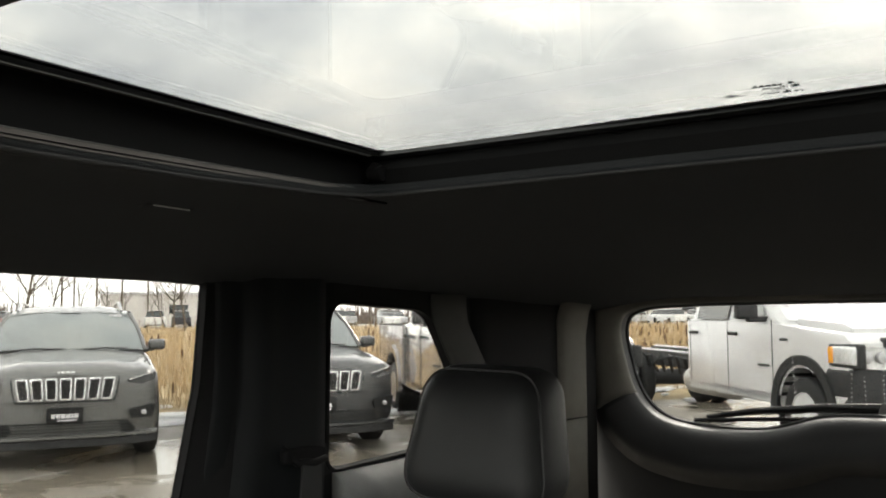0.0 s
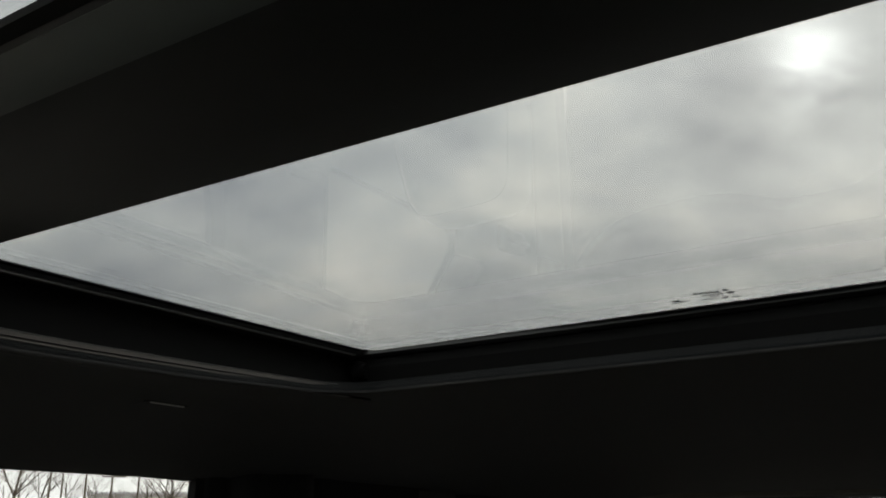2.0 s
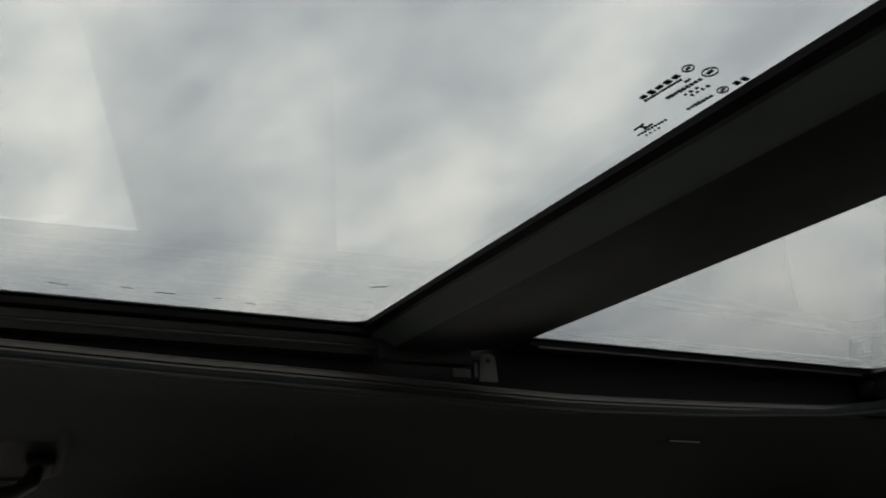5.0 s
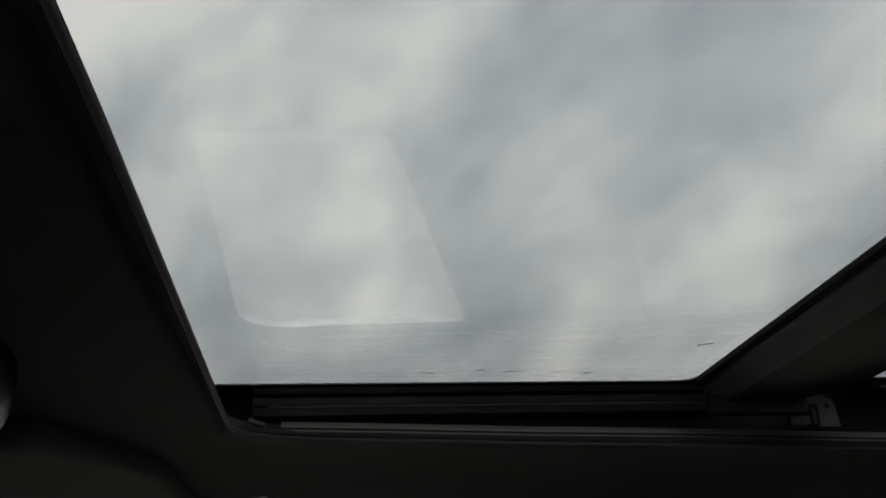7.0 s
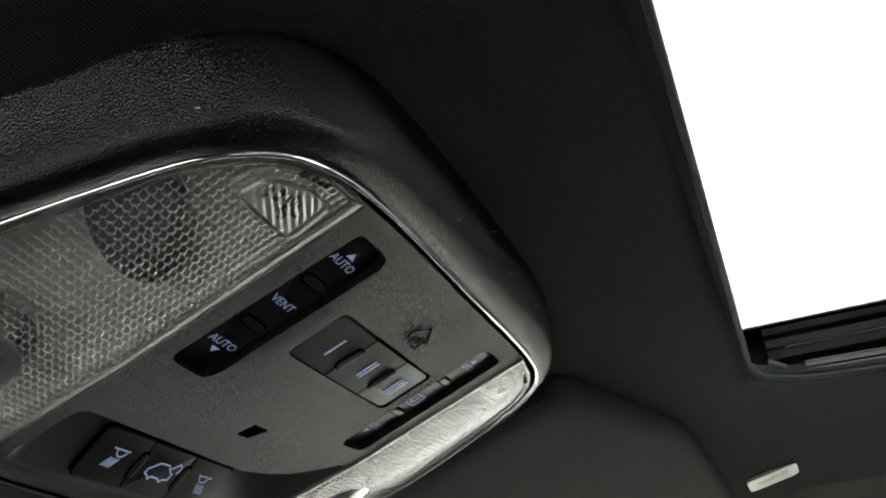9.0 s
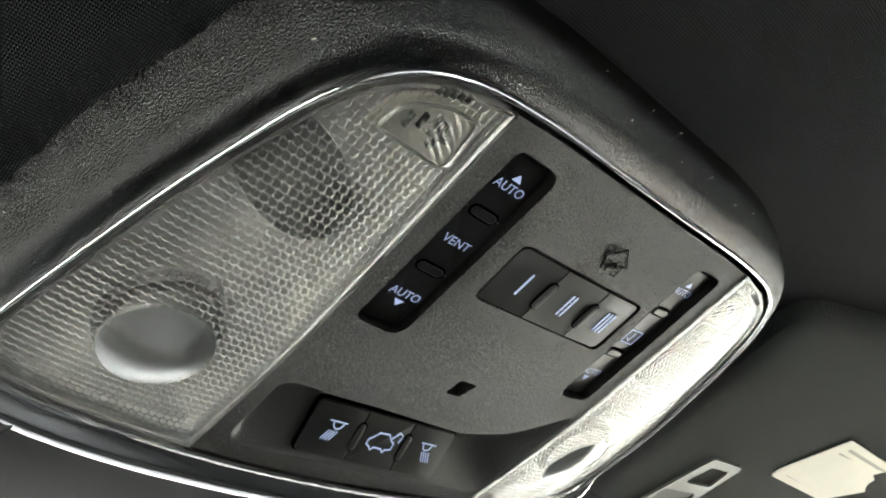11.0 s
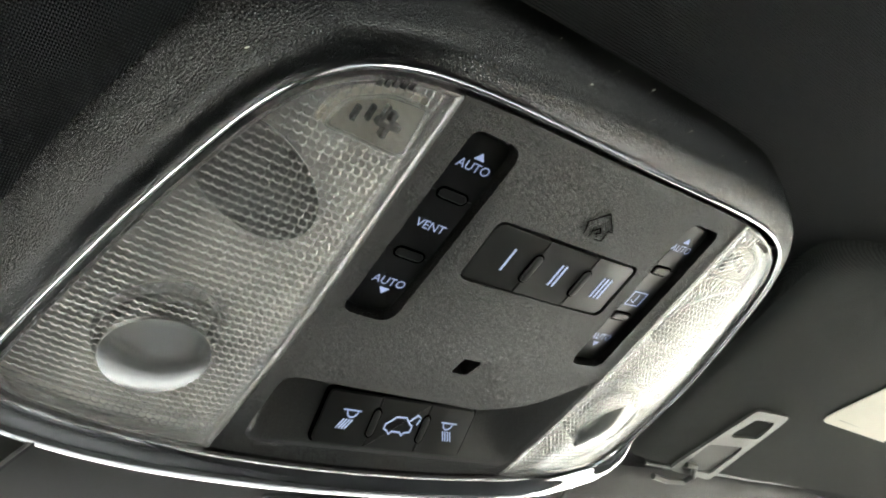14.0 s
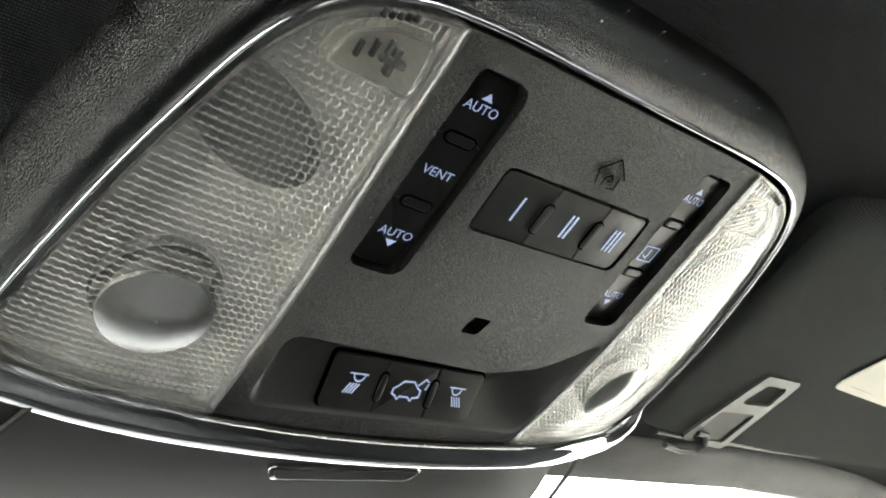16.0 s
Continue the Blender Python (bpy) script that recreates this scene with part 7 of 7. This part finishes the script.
def build_far_car(paint):
    """A car seen far off: body with cabin, glass and wheels."""
    c = thing("distant_car", "snow-dusted car parked on the far lot", "car", group="cars on the far lot")
    b = bmesh.new()
    loft(b, [[(x, -w_, z0), (x, -w_, z1 - 0.08), (x, -w_ * 0.9, z1), (x, w_ * 0.9, z1), (x, w_, z1 - 0.08), (x, w_, z0)] for x, w_, z0, z1 in ((2.25, 0.7, 0.3, 0.75), (2.1, 0.86, 0.25, 0.88), (0.8, 0.9, 0.25, 1.0), (-1.9, 0.9, 0.25, 1.05), (-2.25, 0.8, 0.35, 0.98))])
    part("body", b, paint, c)
    b = bmesh.new()
    loft(b, [[(x, -w_, 0.98), (x, -w_ * 0.86, z1 - 0.05), (x, -w_ * 0.7, z1), (x, w_ * 0.7, z1), (x, w_ * 0.86, z1 - 0.05), (x, w_, 0.98)] for x, w_, z1 in ((1.0, 0.84, 1.02), (0.25, 0.8, 1.5), (-0.4, 0.8, 1.60), (-1.6, 0.8, 1.56), (-2.1, 0.82, 1.02))])
    part("cabin_glass", b, M_CARGLASS, c)
    part("roof", new_box((-0.65, 0, 1.60), (1.7, 1.25, 0.06), 0.025, 3), M_SNOW, c, "snow on the roof")
    for x in (1.35, -1.35):
        for s in (-1, 1):
            b = bmesh.new()
            lathe(b, [(0.05, -0.11), (0.33, -0.11), (0.34, 0), (0.33, 0.11), (0.05, 0.11)], 16)
            w_ = part("wheel", b, M_TYRE, c)
            w_.matrix_basis = Matrix.Translation((x, s * 0.8, 0.34))
    return c


PAINTS = [mat("far_paint", col, 0.35, metal=0.2, coat=0.5) for col in ((0.8, 0.8, 0.8), (0.35, 0.03, 0.03), (0.7, 0.7, 0.7), (0.45, 0.45, 0.46), (0.05, 0.05, 0.06))]
far_kinds = []
for pm in PAINTS:
    far_kinds.append(build_far_car(pm))
rnd = random.Random(8)
places = []
for k in range(40):
    places.append(HEAD * (-82 - 6.5 * (k % 2) - rnd.random()) + ACROSS * (-16 + 2.75 * k + rnd.random() * 0.4))
for k, q in enumerate(places):
    m = pose(q.x, q.y, 0.56, 0, 0, YAW + (0 if rnd.random() < 0.5 else 180) + rnd.uniform(-4, 4))
    if k < len(far_kinds):
        far_kinds[k].matrix_basis = m
    else:
        copy_thing(far_kinds[rnd.choice([0, 0, 1, 2, 3, 4])], m)
lot = bmesh.new()
q = [HEAD * s + ACROSS * a for s, a in ((-78, -60), (-78, 110), (-104, 110), (-104, -60))]
lotv = [lot.verts.new((p.x, p.y, 0.56)) for p in q]
lot.faces.new(lotv)
tagged(obj("pavement", lot, M_GROUND, smooth=False), "wet far parking lot beyond the meadow", "car park", kind="structure")


def build_tree(seed, h):
    rnd = random.Random(seed)
    tr = thing("bare_tree", "leafless winter tree with fine bare branches", "tree", group="bare trees")
    b, tw = bmesh.new(), bmesh.new()

    def grow(bm_, p, d, l, r, depth):
        n = 4 if depth < 2 else 3
        pts, tp = [p], [1.0]
        q, dd = p.copy(), d.copy()
        for k in range(n):
            dd = (dd + Vector((rnd.uniform(-1, 1), rnd.uniform(-1, 1), rnd.uniform(-0.3, 0.6))) * 0.14).normalized()
            q = q + dd * (l / n)
            pts.append(q.copy())
            tp.append(1 - 0.65 * (k + 1) / n)
        tube(bm_, pts, r, 5 if depth < 2 else 3, tp)
        if depth >= 4:
            return
        for k in range(5 if depth == 0 else 4):
            i = rnd.randint(1 if depth else 2, n)
            a = rnd.uniform(0, 6.28)
            nd = (dd * 0.8 + Vector((math.cos(a), math.sin(a), rnd.uniform(0.0, 0.5))) * 0.75).normalized()
            grow(b if depth < 1 else tw, pts[i], nd, l * rnd.uniform(0.45, 0.68), r * (tp[i] * 0.6), depth + 1)
    grow(b, Vector((0, 0, 0)), Vector((0, 0, 1)), h * 0.55, h * 0.012, 0)
    part("trunk", b, M_BARK, tr)
    part("crown", tw, M_TWIG, tr, "fine bare twigs")
    return tr


trees = [build_tree(s, h) for s, h in ((1, 10.0), (4, 7.5), (7, 5.5))]
rnd = random.Random(21)
spots = [(-54.6, -6.6), (-70, -4.5), (-75, 0.9), (-76, 2.3), (-75, -3.0), (-66, -9.6), (-74, -10.5), (-77, 1.6), (-76, 3.4), (-77, -7.5), (-112, -8), (-113, -11), (-111, -14), (-112, -3), (-114, 2), (-112, 7), (-66, -22), (-70, -17), (-64, -12), (-72, -8), (-62, -3), (-68, 3), (-75, 8), (-64, 13), (-70, 18), (-66, 24), (-74, 30), (-66, 36), (-40, 24), (-70, 44), (-68, 52), (-78, -30), (-64, -36)]
for k, (s, a) in enumerate(spots):
    q = HEAD * s + ACROSS * a
    m = pose(q.x, q.y, 0.1, 0, 0, rnd.uniform(0, 360))
    if k < 3:
        trees[k].matrix_basis = m
    else:
        copy_thing(trees[k % 3], m)


def build_pole(h, arm):
    p = thing("light_pole", "tall dark light pole with a lamp head", "light pole", group="light poles")
    b = bmesh.new()
    tube(b, [(0, 0, 0), (0, 0, h)], 0.11, 8, [1, 0.7])
    part("post", b, M_POLE, p)
    if arm:
        part("lamp_head", new_box((0.5, 0, h), (1.1, 0.35, 0.14), 0.04), M_POLE, p)
        part("arm", new_box((-0.4, 0, h), (0.9, 0.3, 0.12), 0.04), M_POLE, p)
    return p


poles = [build_pole(5.6, False), build_pole(4.9, True)]
for k, (s, a, kind) in enumerate([(-78, -6.6, 0), (-79, -1.9, 1), (-90, -6.6, 0), (-80, -4.0, 0), (-76, 20.0, 1), (-78, 58.0, 1), (-86, 0.2, 0)]):
    q = HEAD * s + ACROSS * a
    m = pose(q.x, q.y, 0.1, 0, 0, YAW + 90)
    if k < 2:
        poles[k].matrix_basis = m
    else:
        copy_thing(poles[kind], m)


def build_hall(s, a, length, h, label):
    q = HEAD * s + ACROSS * a
    hall = thing("warehouse", label, "building", pose(q.x, q.y, 0, 0, 0, YAW))
    part("wall", new_box((0, 0, h / 2), (18, length, h), 0.05), M_WALLFAR, hall)
    part("roof", new_box((0, 0, h + 0.15), (18.6, length + 0.6, 0.3), 0.05), M_SNOW, hall, "snow-covered flat roof")
    for k in range(int(length / 5)):
        y = -length / 2 + 2.5 + 5 * k
        part("panel_rib", new_box((9.03, y, h / 2), (0.08, 0.15, h)), M_POLE, hall)
        if k % 3 == 1:
            w_ = part("window", new_box((9.02, y + 2.2, 2.6), (0.1, 2.4, 1.2), 0.02), M_CARGLASS, hall)
    return hall


build_hall(-128, 1.8, 15, 4.6, "long pale metal warehouse with a snowy roof")
build_hall(-118, 72, 40, 4.2, "low pale storage hall far behind the meadow")


# far line of scrub and woods
def build_woods():
    rnd = random.Random(31)
    verts, faces = [], []
    for k in range(5200):
        a = rnd.uniform(-110, 150)
        s = -128 - 30 * rnd.random()
        h = rnd.uniform(2.0, 6.0) * (0.7 + 0.5 * noise.noise((a * 0.06, 0, 0)))
        q = HEAD * s + ACROSS * a
        w_ = 0.10 + 0.25 * rnd.random()
        i = len(verts)
        lx, ly = rnd.uniform(-1, 1), rnd.uniform(-1, 1)
        verts += [(q.x + ACROSS.x * w_, q.y + ACROSS.y * w_, 0), (q.x - ACROSS.x * w_, q.y - ACROSS.y * w_, 0), (q.x + lx, q.y + ly, h)]
        faces.append((i, i + 1, i + 2))
    me = bpy.data.meshes.new("far_woods")
    me.from_pydata(verts, [], faces)
    me.materials.append(M_TWIG)
    tagged(new("far_woods", me), "grey-brown line of bare far woods", "woods", kind="stuff")


build_woods()
